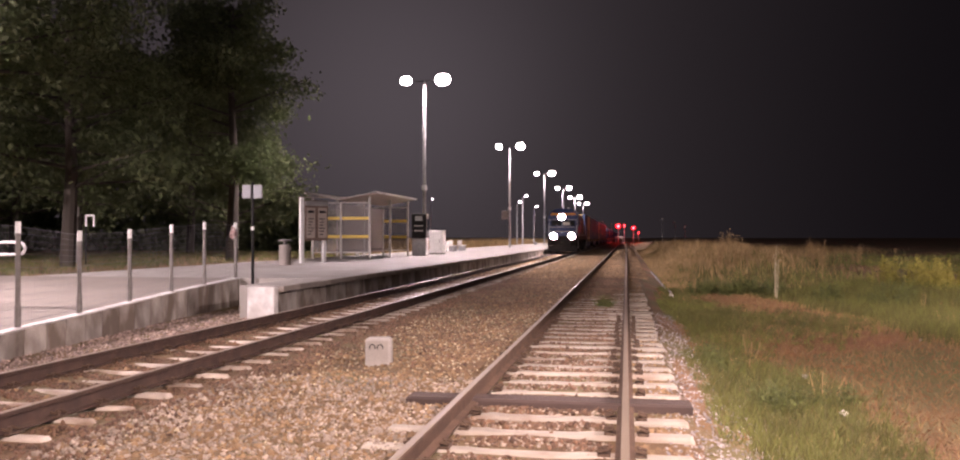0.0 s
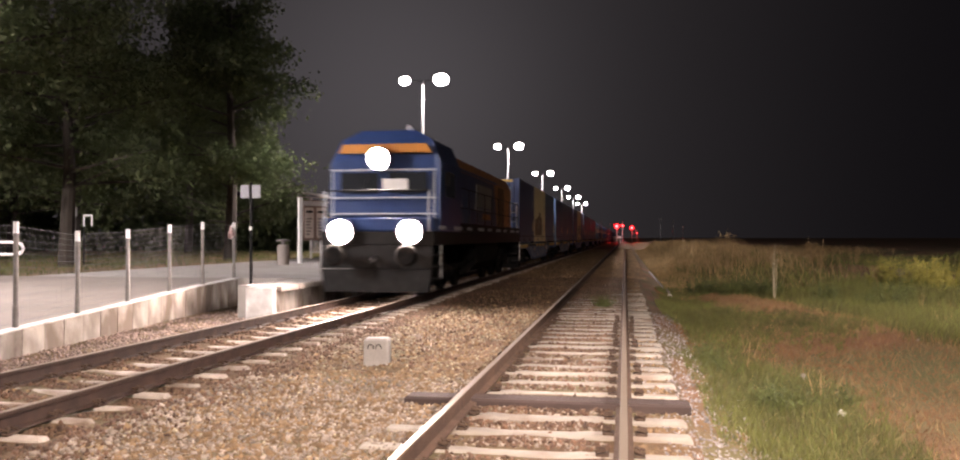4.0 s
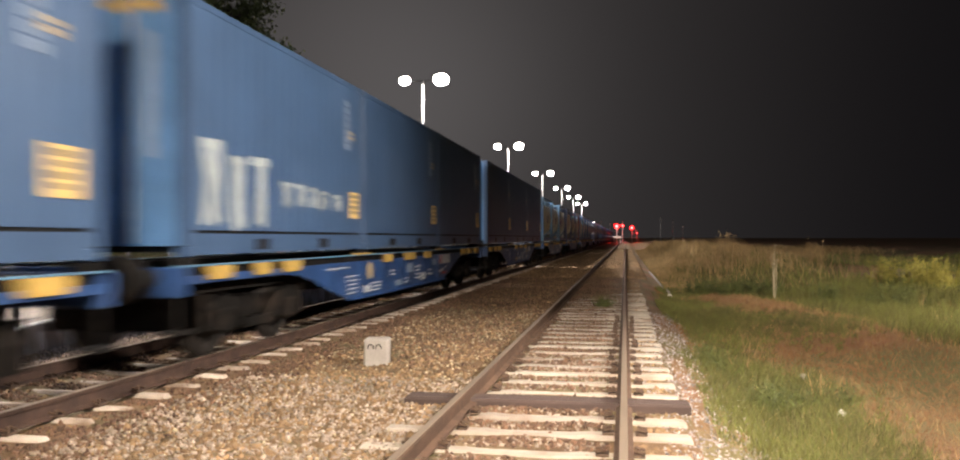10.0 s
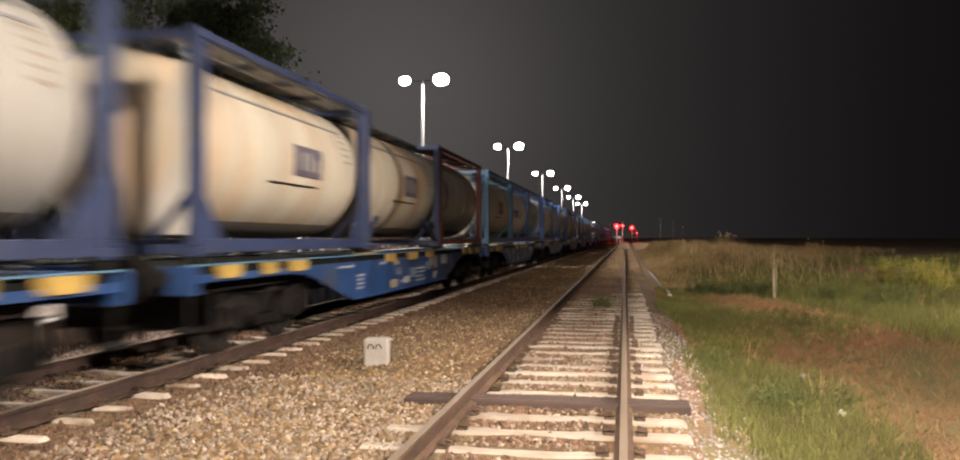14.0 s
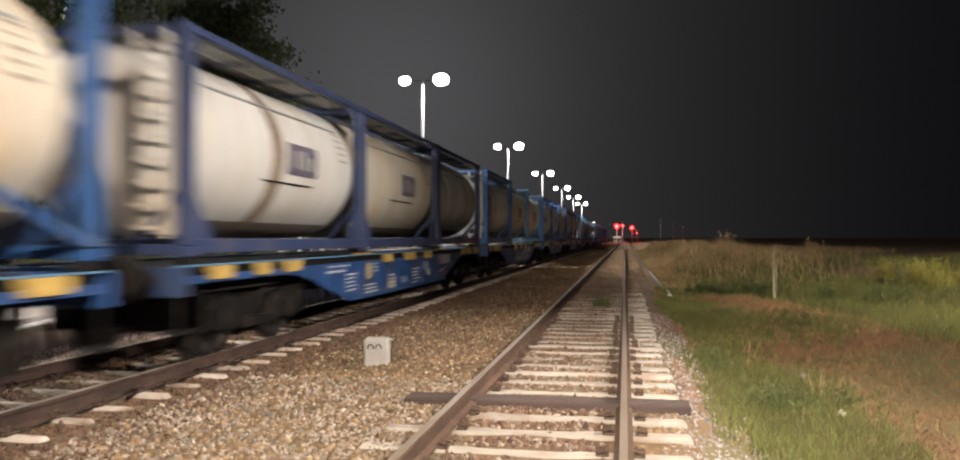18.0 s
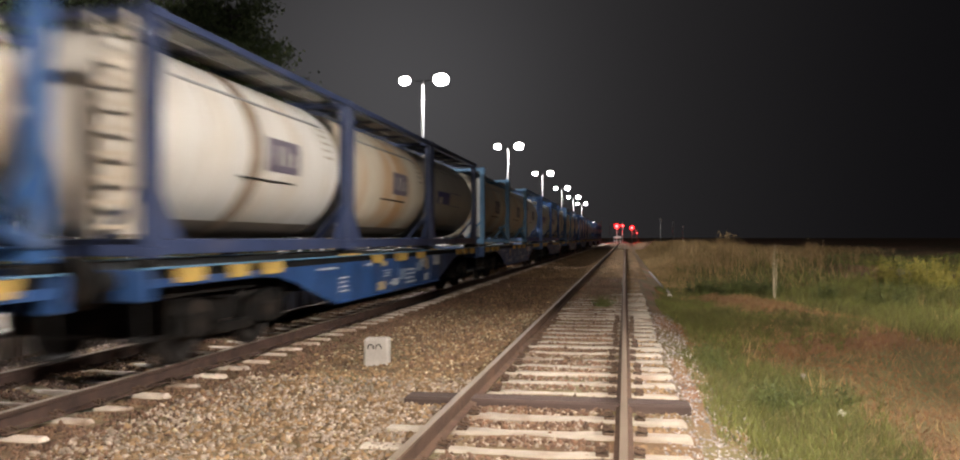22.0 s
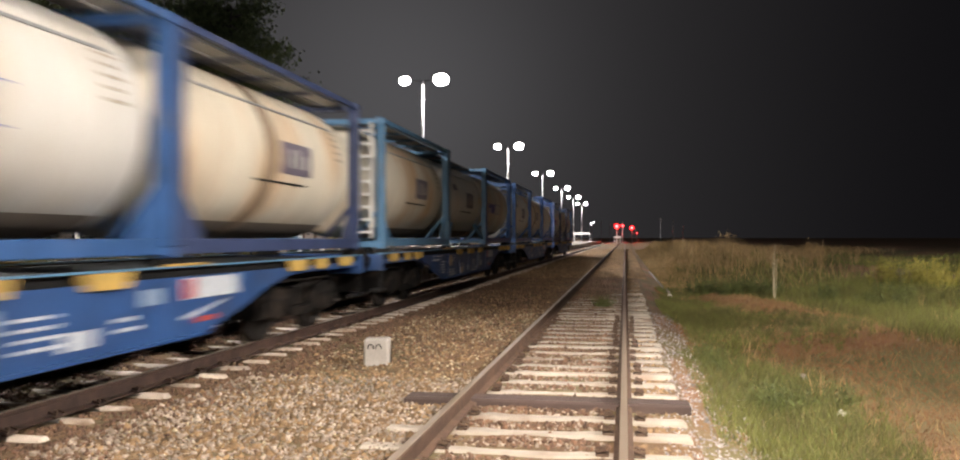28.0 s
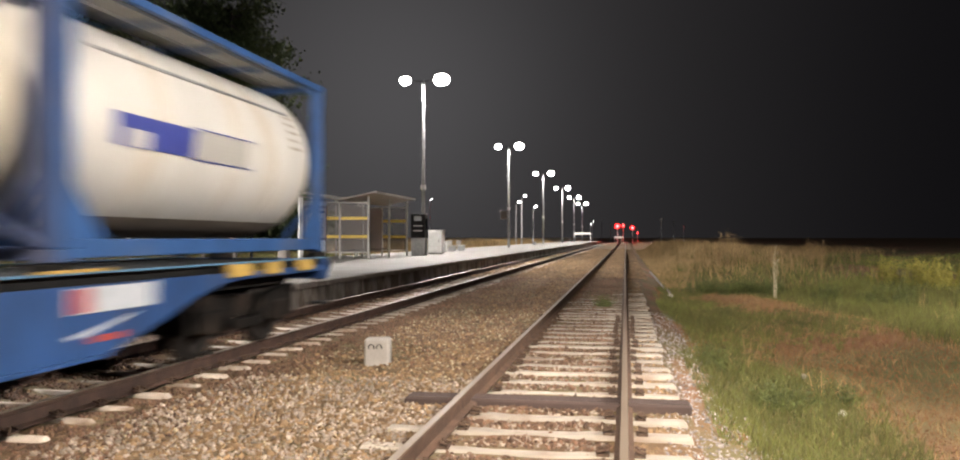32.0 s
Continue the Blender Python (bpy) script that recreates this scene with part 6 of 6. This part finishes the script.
def stones(name, x, y, size, material, label, sink=0.0):
    n = len(x)
    keep = np.ones(n, bool)
    for cx in (TRACK_R, TRACK_L):
        for s in (-1, 1):
            keep &= np.abs(x - cx - s * GAUGE / 2) > 0.10
    x, y, size = x[keep], y[keep], size[keep]
    n = len(x)
    v = OCTA[None] * RNG.uniform(0.55, 1.0, (n, 6, 1)) * RNG.uniform(0.7, 1.0, (n, 1, 3)) + RNG.normal(0, 0.16, (n, 6, 3))
    v = turned(v) * size[:, None, None]
    c = np.stack([x, y, ground_z(x, y) + size * RNG.uniform(-0.2 - sink, 0.3 - sink, n)], -1)
    soup(name, v + c[:, None], OCTA_FACES, material, label, "gravel")


def spread_points(n, x0, x1, y0, y1, power=1.0):
    return RNG.uniform(x0, x1, n), y0 + (y1 - y0) * RNG.random(n) ** power


def on_sleeper(x, y, first, cx):
    k = np.abs((y - first) / PITCH - np.round((y - first) / PITCH)) * PITCH
    return (k < 0.15) & (np.abs(x - cx) < 1.3)


x, y = spread_points(76000, -7.7, 0.95, 4.3, 36.0, 1.6)
cover = on_sleeper(x, y, 6.29, TRACK_R) | on_sleeper(x, y, 6.05, TRACK_L)
ends = ((x < TRACK_R - 0.9) & (x > -2.5) & (y > 7.3)) + 0.04 * ((x > TRACK_L + 1.0) & (x < -4.0))
hit = ~cover | (RNG.random(len(x)) < 0.02 + 0.3 * smoothstep(15, 32, y) * (x > -3.5) + 0.45 * ends)
on_left = np.abs(x - TRACK_L) < 1.2
inner = (np.abs(x - TRACK_R) < 0.72) | ((np.abs(x - TRACK_L) < 1.5) & (RNG.random(len(x)) < 0.8))
# dark stones in a strip by the left track, and more with distance
rusty = (x > TRACK_L) & (x < -1.6) & (RNG.random(len(x)) < 0.75 * (1 - smoothstep(-4.5, -3.7, x)) + 0.32 * smoothstep(8, 13, y))
a = hit & ~inner & ~rusty
a &= x < 0.5
stones("ballast_stones", x[a], y[a], (0.024 + 0.046 * RNG.random(a.sum()) ** 1.2) * (1.18 - 0.2 * smoothstep(6, 14, y[a])), M_STONE, "brown and grey loose ballast stones between the tracks", 0.38)
a = hit & (inner | rusty)
stones("ballast_stones", x[a], y[a], RNG.uniform(0.02, 0.046, a.sum()), M_STAINED, "rust-stained ballast stones within the tracks and dark ones beside them")
x, y = spread_points(7000, TRACK_L - 0.62, TRACK_L + 0.62, 4.3, 20.0, 1.3)
keep = ~on_sleeper(x, y, 6.05, TRACK_L) | (RNG.random(len(x)) < 0.04)
stones("ballast_stones", x[keep], y[keep], RNG.uniform(0.02, 0.045, keep.sum()), M_STAINED, "rust-brown ballast stones between the rails")
x, y = spread_points(3600, TRACK_R - 0.66, TRACK_R + 0.66, 4.3, 12.0, 1.5)
keep = ~on_sleeper(x, y, 6.29, TRACK_R)
stones("pale_gravel", x[keep], y[keep], RNG.uniform(0.016, 0.042, keep.sum()), M_PALE, "pale stones between the sleepers", 0.2)
x, y = spread_points(14000, -9.6, -7.0, 3.0, 24.0, 1.2)
stones("ballast_stones", x, y, RNG.uniform(0.02, 0.05, len(x)), M_PINK, "pinkish brown ballast stones along the platform side")
x, y = spread_points(7500, 0.3, 1.55, 3.5, 19.0, 3.6)
x = x - 0.55 * RNG.random(len(x)) * smoothstep(6, 14, y)
stones("pale_gravel", x, y, RNG.uniform(0.012, 0.034, len(x)), M_GREYGRAVEL, "pale grey gravel on the shoulder of the track")
x, y = spread_points(6000, -4.5, -1.6, 4.3, 9.5, 1.9)
stones("pale_gravel", x, y, RNG.uniform(0.02, 0.05, len(x)), M_PALE, "pale scattered stones among the ballast")
x, y = spread_points(2200, -4.2, -1.7, 5.0, 19.0, 1.0)
stones("pale_gravel", x, y, RNG.uniform(0.014, 0.036, len(x)), M_PEBBLE, "yellowish pebbles scattered on the ballast")
x, y = spread_points(16000, -7.6, 1.3, -9.0, 4.4)
keep = ~(on_sleeper(x, y, 6.29, TRACK_R) | on_sleeper(x, y, 6.05, TRACK_L))
x, y = x[keep], y[keep]
stones("ballast_stones", x, y, RNG.uniform(0.03, 0.07, len(x)), M_STONE, "brown ballast stones at the crossing")
x, y = spread_points(26000, -7.6, 0.9, 34.0, 120.0, 1.3)
stones("ballast_stones", x, y, RNG.uniform(0.04, 0.08, len(x)), M_STONE, "distant brown ballast stones")


def blades(name, x, y, height, width, material, label, lean=0.35, category="grass", parent=None, base=None):
    n = len(x)
    a = RNG.uniform(0, 2 * np.pi, n)
    dx, dy = np.cos(a) * width, np.sin(a) * width
    z = ground_z(x, y) - 0.01 if base is None else base
    tip = RNG.normal(0, lean, (n, 2)) * height[:, None]
    v = np.zeros((n, 5, 3))
    v[:, 0] = np.stack([x - dx, y - dy, z], -1)
    v[:, 1] = np.stack([x + dx, y + dy, z], -1)
    v[:, 2] = np.stack([x + dx * 0.7 + tip[:, 0] * 0.3, y + dy * 0.7 + tip[:, 1] * 0.3, z + height * 0.55], -1)
    v[:, 3] = np.stack([x - dx * 0.7 + tip[:, 0] * 0.3, y - dy * 0.7 + tip[:, 1] * 0.3, z + height * 0.55], -1)
    v[:, 4] = np.stack([x + tip[:, 0], y + tip[:, 1], z + height], -1)
    return soup(name, v, [(0, 1, 2), (0, 2, 3), (3, 2, 4)], material, label, category, parent=parent)


def patchy(x, y, seed):
    wave = np.sin(x * 1.3 + seed + 0.7 * np.sin(y * 0.5)) + np.sin(y * 0.55 + x * 0.4 + 2.1 * seed)
    clump = np.sin(x * 7.1 + 2 * np.sin(y * 3.3)) * np.sin(y * 4.7 + 2 * np.sin(x * 2.9)) + 0.7 * np.sin(x * 17 + y * 5) * np.sin(y * 11 - x * 6)
    return 0.5 + 0.20 * wave + 0.22 * clump + RNG.normal(0, 0.12, len(x))


def trodden(x, y):
    """The bare strip beside the track: 1 in its middle."""
    mid = 3.4 + 0.14 * np.clip(y - 5.5, 0, 13) + 0.14 * np.sin(y * 0.55) - 1.9 * smoothstep(19, 28, y)
    return np.exp(-((x - mid) / (1.12 - 0.35 * smoothstep(12, 24, y))) ** 2)


def tufts(name, x, y, height, width, material, label, lean=0.5):
    """Short grass: one tapered blade each."""
    n = len(x)
    a = RNG.uniform(0, 2 * np.pi, n)
    z = ground_z(x, y) - 0.006
    tip = RNG.normal(0, lean, (n, 2)) * height[:, None]
    v = np.stack([np.stack([x - np.cos(a) * width, y - np.sin(a) * width, z], -1), np.stack([x + np.cos(a) * width, y + np.sin(a) * width, z], -1),
                  np.stack([x + tip[:, 0], y + tip[:, 1], z + height], -1)], 1)
    return soup(name, v, [(0, 1, 2)], material, label, "grass")


x, y = spread_points(330000, 0.8, 9.0, 4.6, 30.0, 1.5)
g = patchy(x, y, 1.0) - 0.66 * trodden(x, y) + 0.22 * smoothstep(4, 7, x) + 0.30 * np.exp(-((x - 1.85) / 0.75) ** 2) - 0.5 * (1 - smoothstep(0.9, 1.25, x))
m = g > 0.40
h = (0.03 + 0.10 * RNG.random(m.sum()) ** 1.5) * (0.8 + 0.7 * np.clip((g[m] - 0.4) * 3, 0, 1)) * (1 + 1.6 * smoothstep(4.5, 8, x[m]))
tufts("green_grass", x[m], y[m], h, 0.0028 + 0.00022 * y[m], M_GRASS, "short olive-green grass beside the track")
m2 = (~m) & (x > 1.0) & (RNG.random(len(x)) < 0.75 - 0.35 * trodden(x, y))
tufts("brown_grass", x[m2], y[m2], 0.015 + 0.045 * RNG.random(m2.sum()), 0.003 + 0.00022 * y[m2], M_BROWNGRASS, "trodden brown grass on bare soil", 0.9)
m3 = RNG.random(len(x)) < 0.05 * smoothstep(1.0, 1.6, x)
tufts("dry_grass", x[m3], y[m3], 0.05 + 0.12 * RNG.random(m3.sum()), 0.0022 + 0.0002 * y[m3], M_DRY, "scattered dry grass stalks", 0.7)
x, y = spread_points(26000, 1.2, 14.0, -9.0, 5.0)
tufts("brown_grass", x, y, 0.02 + 0.06 * RNG.random(len(x)), 0.006 + 0 * x, M_BROWNGRASS, "short trodden grass by the crossing", 0.8)
x, y = spread_points(46000, 1.3, 40.0, 30.0, 120.0, 1.2)
x = 1.4 + (x - 1.3) * RNG.random(len(x)) * (0.25 + 0.5 * smoothstep(40, 100, y))
h = 0.25 + (0.85 * RNG.random(len(x)) + 0.25) * smoothstep(1.8, 4, x) * smoothstep(28, 48, y) * (0.55 + 0.45 * np.sin(x * 2.3 + 1.7 * np.sin(y * 0.31))) * (1 - 0.6 * smoothstep(7, 12, x))
dry = RNG.random(len(x)) < 0.25 + 0.6 * smoothstep(34, 60, y)
blades("dry_grass", x[dry], y[dry], h[dry], 0.010 + 0.0002 * y[dry], M_DRY, "tall dry grass in the field", 0.2)
blades("green_grass", x[~dry], y[~dry], h[~dry] * 0.7, 0.010 + 0.0002 * y[~dry], M_GRASS, "green grass between the dry stalks", 0.3)
x, y = spread_points(46000, 4.2, 22.0, 13.0, 60.0, 1.3)
m = patchy(x * 0.6, y * 0.5, 2.3) - 0.6 * trodden(x, y) > 0.5
x, y = x[m], y[m]
blades("green_grass", x, y, 0.10 + 0.38 * RNG.random(len(x)) ** 1.5, 0.007 + 0.0002 * y, M_GRASS, "tall green grass in the field", 0.25)
x, y = spread_points(30000, 3.0, 10.5, 11.5, 25.0, 1.0)
edge = 5.0 + 0.09 * (y - 11.5) - 1.6 * smoothstep(18, 25, y) + 0.4 * np.sin(y * 1.1)
m = (x > edge + RNG.normal(0, 0.35, len(x))) & (patchy(x, y, 0.4) > 0.42)
x, y = x[m], y[m]
blades("green_grass", x, y, 0.10 + 0.26 * RNG.random(len(x)) ** 1.4, 0.006 + 0.0001 * y, M_GRASS, "lush green grass beyond the trodden strip", 0.45)
x, y = spread_points(22000, -46.0, -19.6, 8.0, 70.0, 1.0)
blades("green_grass", x, y, 0.1 + 0.2 * RNG.random(len(x)), 0.012 + 0 * x, M_GRASS, "dark lawn under the trees", 0.3)
x, y = spread_points(9000, -24.0, -16.6, 60.0, 200.0, 1.0)
blades("dry_grass", x, y, 0.5 + 0.9 * RNG.random(len(x)), 0.03 + 0 * x, M_DRY, "tall dry grass behind the platform", 0.2)


def leaf_cloud(centre, n, spread_xyz, size, wide=0.33):
    c = np.asarray(centre, float) + RNG.normal(size=(n, 3)) * np.asarray(spread_xyz)
    s = size * RNG.uniform(0.6, 1.3, n)
    base = np.array([(-0.5, 0, 0), (0.1, -wide, 0.06), (0.6, 0, 0), (0.1, wide, 0.06)])
    v = turned(np.repeat(base[None], n, 0)) * s[:, None, None]
    return v + c[:, None]


def weed(name, x, y, height, stems, label, dry, leaf=0.10, green=None):
    z = float(ground_z(x, y))
    t = thing(name, label, "weed", pose(x, y, z), group="tall weeds")
    bm, clouds = bmesh.new(), []
    for k in range(stems):
        a, r = RNG.uniform(0, 6.28), RNG.uniform(0, 0.10 + 0.05 * stems / 6)
        top = (math.cos(a) * r * 2.2, math.sin(a) * r * 2.2, height * RNG.uniform(0.45, 1.05))
        rod(bm, (math.cos(a) * r, math.sin(a) * r, -0.02), top, 0.012, 5, 0.004)
        for q in np.linspace(0.25, 1.0, 7):
            clouds.append(leaf_cloud(Vector((math.cos(a) * r, math.sin(a) * r, 0)).lerp(Vector(top), q), 8, (0.035, 0.035, 0.09), leaf, 0.12))
    tagged(part("stalk", bm, M_DRY if dry else green or M_WEED, t), "", "", "", "stuff")
    ob = soup("leaves", np.concatenate(clouds), [(0, 1, 2), (0, 2, 3)], M_DRY if dry else green or M_WEED, "", "", parent=t)
    return t


weed("tall_weed", 4.55, 26.6, 1.9, 3, "tall pale dry weed stalks", False, 0.06, M_STALK)
for k, q in enumerate((0.098, 0.108, 0.113, 0.120, 0.124, 0.138, 0.146, 0.165, 0.212, 0.222, 0.26)):
    y0 = 40.0 + 6.0 * RNG.random()
    weed("tall_weed", q * y0, y0, (1.35, 1.75, 1.9, 1.7, 1.95, 1.7, 1.4, 1.2, 1.5, 1.6, 1.2)[k] - 0.25, 9, "tall dry grass stalks", True)
weed("tall_weed", 8.0, 28.0, 0.95, 3, "thin dry weed stalk", True)
for k in range(18):
    y0 = 26.5 + RNG.uniform(-1.5, 1.5)
    weed("tall_weed", 8.1 + 0.2 * k + RNG.uniform(-0.1, 0.1), y0, 0.72 + 0.32 * RNG.random() + 0.12 * math.sin(k * 1.1), 13, "yellow-green leafy weeds in the field", False)
for x0, y0 in ((1.47, 9.55), (1.62, 9.6), (1.75, 9.8), (1.9, 9.95), (1.33, 11.8), (1.3, 12.3), (1.2, 12.9), (2.5, 10.0), (-0.62, 19.9), (-0.5, 20.1)):
    weed("low_weed", x0, y0, 0.16, 9, "low dark green leafy weed", False, 0.05, M_DARKWEED)
for k in range(22):
    x0, y0 = (2.4 + 0.22 * k, 28.5 + RNG.uniform(-1.2, 1.2)) if k < 13 else (5.6 + 0.28 * (k - 13), 25.0 + RNG.uniform(-2.0, 2.5))
    weed("low_weed", x0, y0, 0.34 + 0.22 * RNG.random(), 10, "dark green bushy weed in the field", False, 0.09, M_DARKWEED)
for x0, y0, hh in ((2.35, 10.6, 0.34), (1.75, 12.6, 0.3), (2.0, 14.0, 0.35), (6.6, 18.5, 0.5), (7.2, 22.0, 0.6)):
    weed("tall_weed", x0, y0, hh, 3, "thin pale dry grass stalks", True, 0.035)
for x0, y0, r in ((2.42, 11.9, 0.055), (2.35, 9.6, 0.045), (4.9, 15.0, 0.03), (3.55, 8.9, 0.03), (1.38, 26.6, 0.09)):
    bm = bmesh.new()
    bmesh.ops.create_icosphere(bm, subdivisions=2, radius=r, matrix=pose(x0, y0, float(ground_z(x0, y0)) + r * 0.5))
    for v in bm.verts:
        v.co += Vector(noise.noise_vector(v.co * 14)) * r * 0.4
    solid("stone", bm, M_CONC, "pale stone lying in the grass", "stone", "stones in the grass")


def make_tree(x, y, height, crown_low, radius, leaves, label, leaf_size=0.24):
    t = thing("tree", label, "tree", pose(x, y, 0.2), group="trees behind the paved way")
    bm = bmesh.new()
    pts = [(0, 0, -0.3), (0.15, 0.05, height * 0.25), (-0.1, 0.1, height * 0.5), (0.1, -0.1, height * 0.74)]
    rad = [0.38, 0.27, 0.17, 0.05]
    for (a, b), (r0, r1) in zip(zip(pts, pts[1:]), zip(rad, rad[1:])):
        rod(bm, a, b, r0, 10, r1)
    part("trunk", bm, M_BARK, t)
    clouds = []
    n = 26
    for k in range(n):
        a = RNG.uniform(0, 6.28)
        q = RNG.uniform(0, 1)
        z0 = crown_low * 0.85 + (height * 0.8 - crown_low) * q
        reach = radius * RNG.uniform(0.55, 1.0) * (1 - 0.45 * q)
        tip = Vector((math.cos(a) * reach, math.sin(a) * reach, z0 + RNG.uniform(-0.6, 1.6)))
        part("limb", rod(bmesh.new(), (0, 0, z0 - 0.3), tip, 0.09, 6, 0.02), M_BARK, t)
        m = leaves // n
        for c in range(6):
            w = 0.45 + 0.6 * RNG.random()
            clouds.append(leaf_cloud(Vector((0, 0, z0 - 0.2)).lerp(tip, w) + Vector(RNG.normal(0, 0.55, 3)), m // 6, (0.55, 0.55, 0.38), leaf_size))
    soup("crown", np.concatenate(clouds), [(0, 1, 2), (0, 2, 3)], M_LEAF, "", "", parent=t)
    return t


for x0, y0, hh, low, rr, nn in ((-22.7, 44.5, 20.0, 5.2, 6.6, 26000), (-25.5, 34.0, 17.5, 4.2, 6.0, 14000), (-23.0, 25.0, 16.0, 7.4, 6.0, 15000), (-31.0, 42.0, 16.0, 3.5, 6.5, 10000),
                                (-33.0, 30.0, 15.0, 3.5, 6.0, 9000), (-28.0, 55.0, 17.0, 3.0, 6.5, 6000), (-40.0, 48.0, 16.0, 3.0, 7.0, 5000), (-37.0, 65.0, 17.0, 3.0, 7.0, 4000)):
    make_tree(x0, y0, hh, low, rr, nn, "large leafy tree in the dark behind the paved way")

# backdrop of leaves behind the trees, added to cover the bright sky
n = 60000
t = RNG.random(n)
wx, wy = -29.0 - 60.0 * t, 84.0 - 20.0 * t + RNG.normal(0, 2.5, n)
top = (17.0 + 2.5 * np.sin(wx * 0.45 + 1.0) + 1.2 * np.sin(wx * 1.7)) * smoothstep(-34.0, -46.0, wx + 2.0 * np.sin(wy)) + 4.0
c = np.stack([wx, wy, top * RNG.random(n) ** 0.8], -1)
base = np.array([(-0.5, 0, 0), (0.1, -0.3, 0.06), (0.6, 0, 0), (0.1, 0.3, 0.06)])
soup("far_wood", turned(np.repeat(base[None], n, 0)) * (0.85 * RNG.uniform(0.6, 1.3, n))[:, None, None] + c[:, None], [(0, 1, 2), (0, 2, 3)], M_LEAF, "leafy backdrop added behind the trees to cover the sky", "wood")


# ---- what moves ----
def spin(wheels, radius):
    """Key the turning of alike wheelsets; those at one place on their bogies share their keys."""
    shared = {}
    for w in wheels:
        p = w.matrix_basis.translation
        key = round(p.y, 2)
        if key not in shared:
            rows = []
            for f in range(0, 961):
                t = f / 30.0
                a = (front(t) - front(0.0)) / radius
                rows.append((t, Matrix.LocRotScale(p, Euler((-a, 0, 0)), None)))
            walk(w, rows)
            shared[key] = w
        else:
            src = shared[key].animation_data
            w.rotation_mode = "QUATERNION"
            w.animation_data_create()
            w.animation_data.action = src.action
            w.animation_data.action_slot = src.action_slot


def motions():
    times = [0.0, 2.0, 4.0, 6.0, 8.0, 10.0, 12.0, 14.0, 16.0, 18.0, 20.0, 22.0, 24.0, 26.0, 28.0, 30.0, 32.0]
    for ob, behind, z in TRAIN:
        walk(ob, [(t, pose(TRACK_L, front(t) + behind, z)) for t in times])
    spin(TURNING["wagon"], 0.46)
    spin(TURNING["loco"], 0.525)


motions()
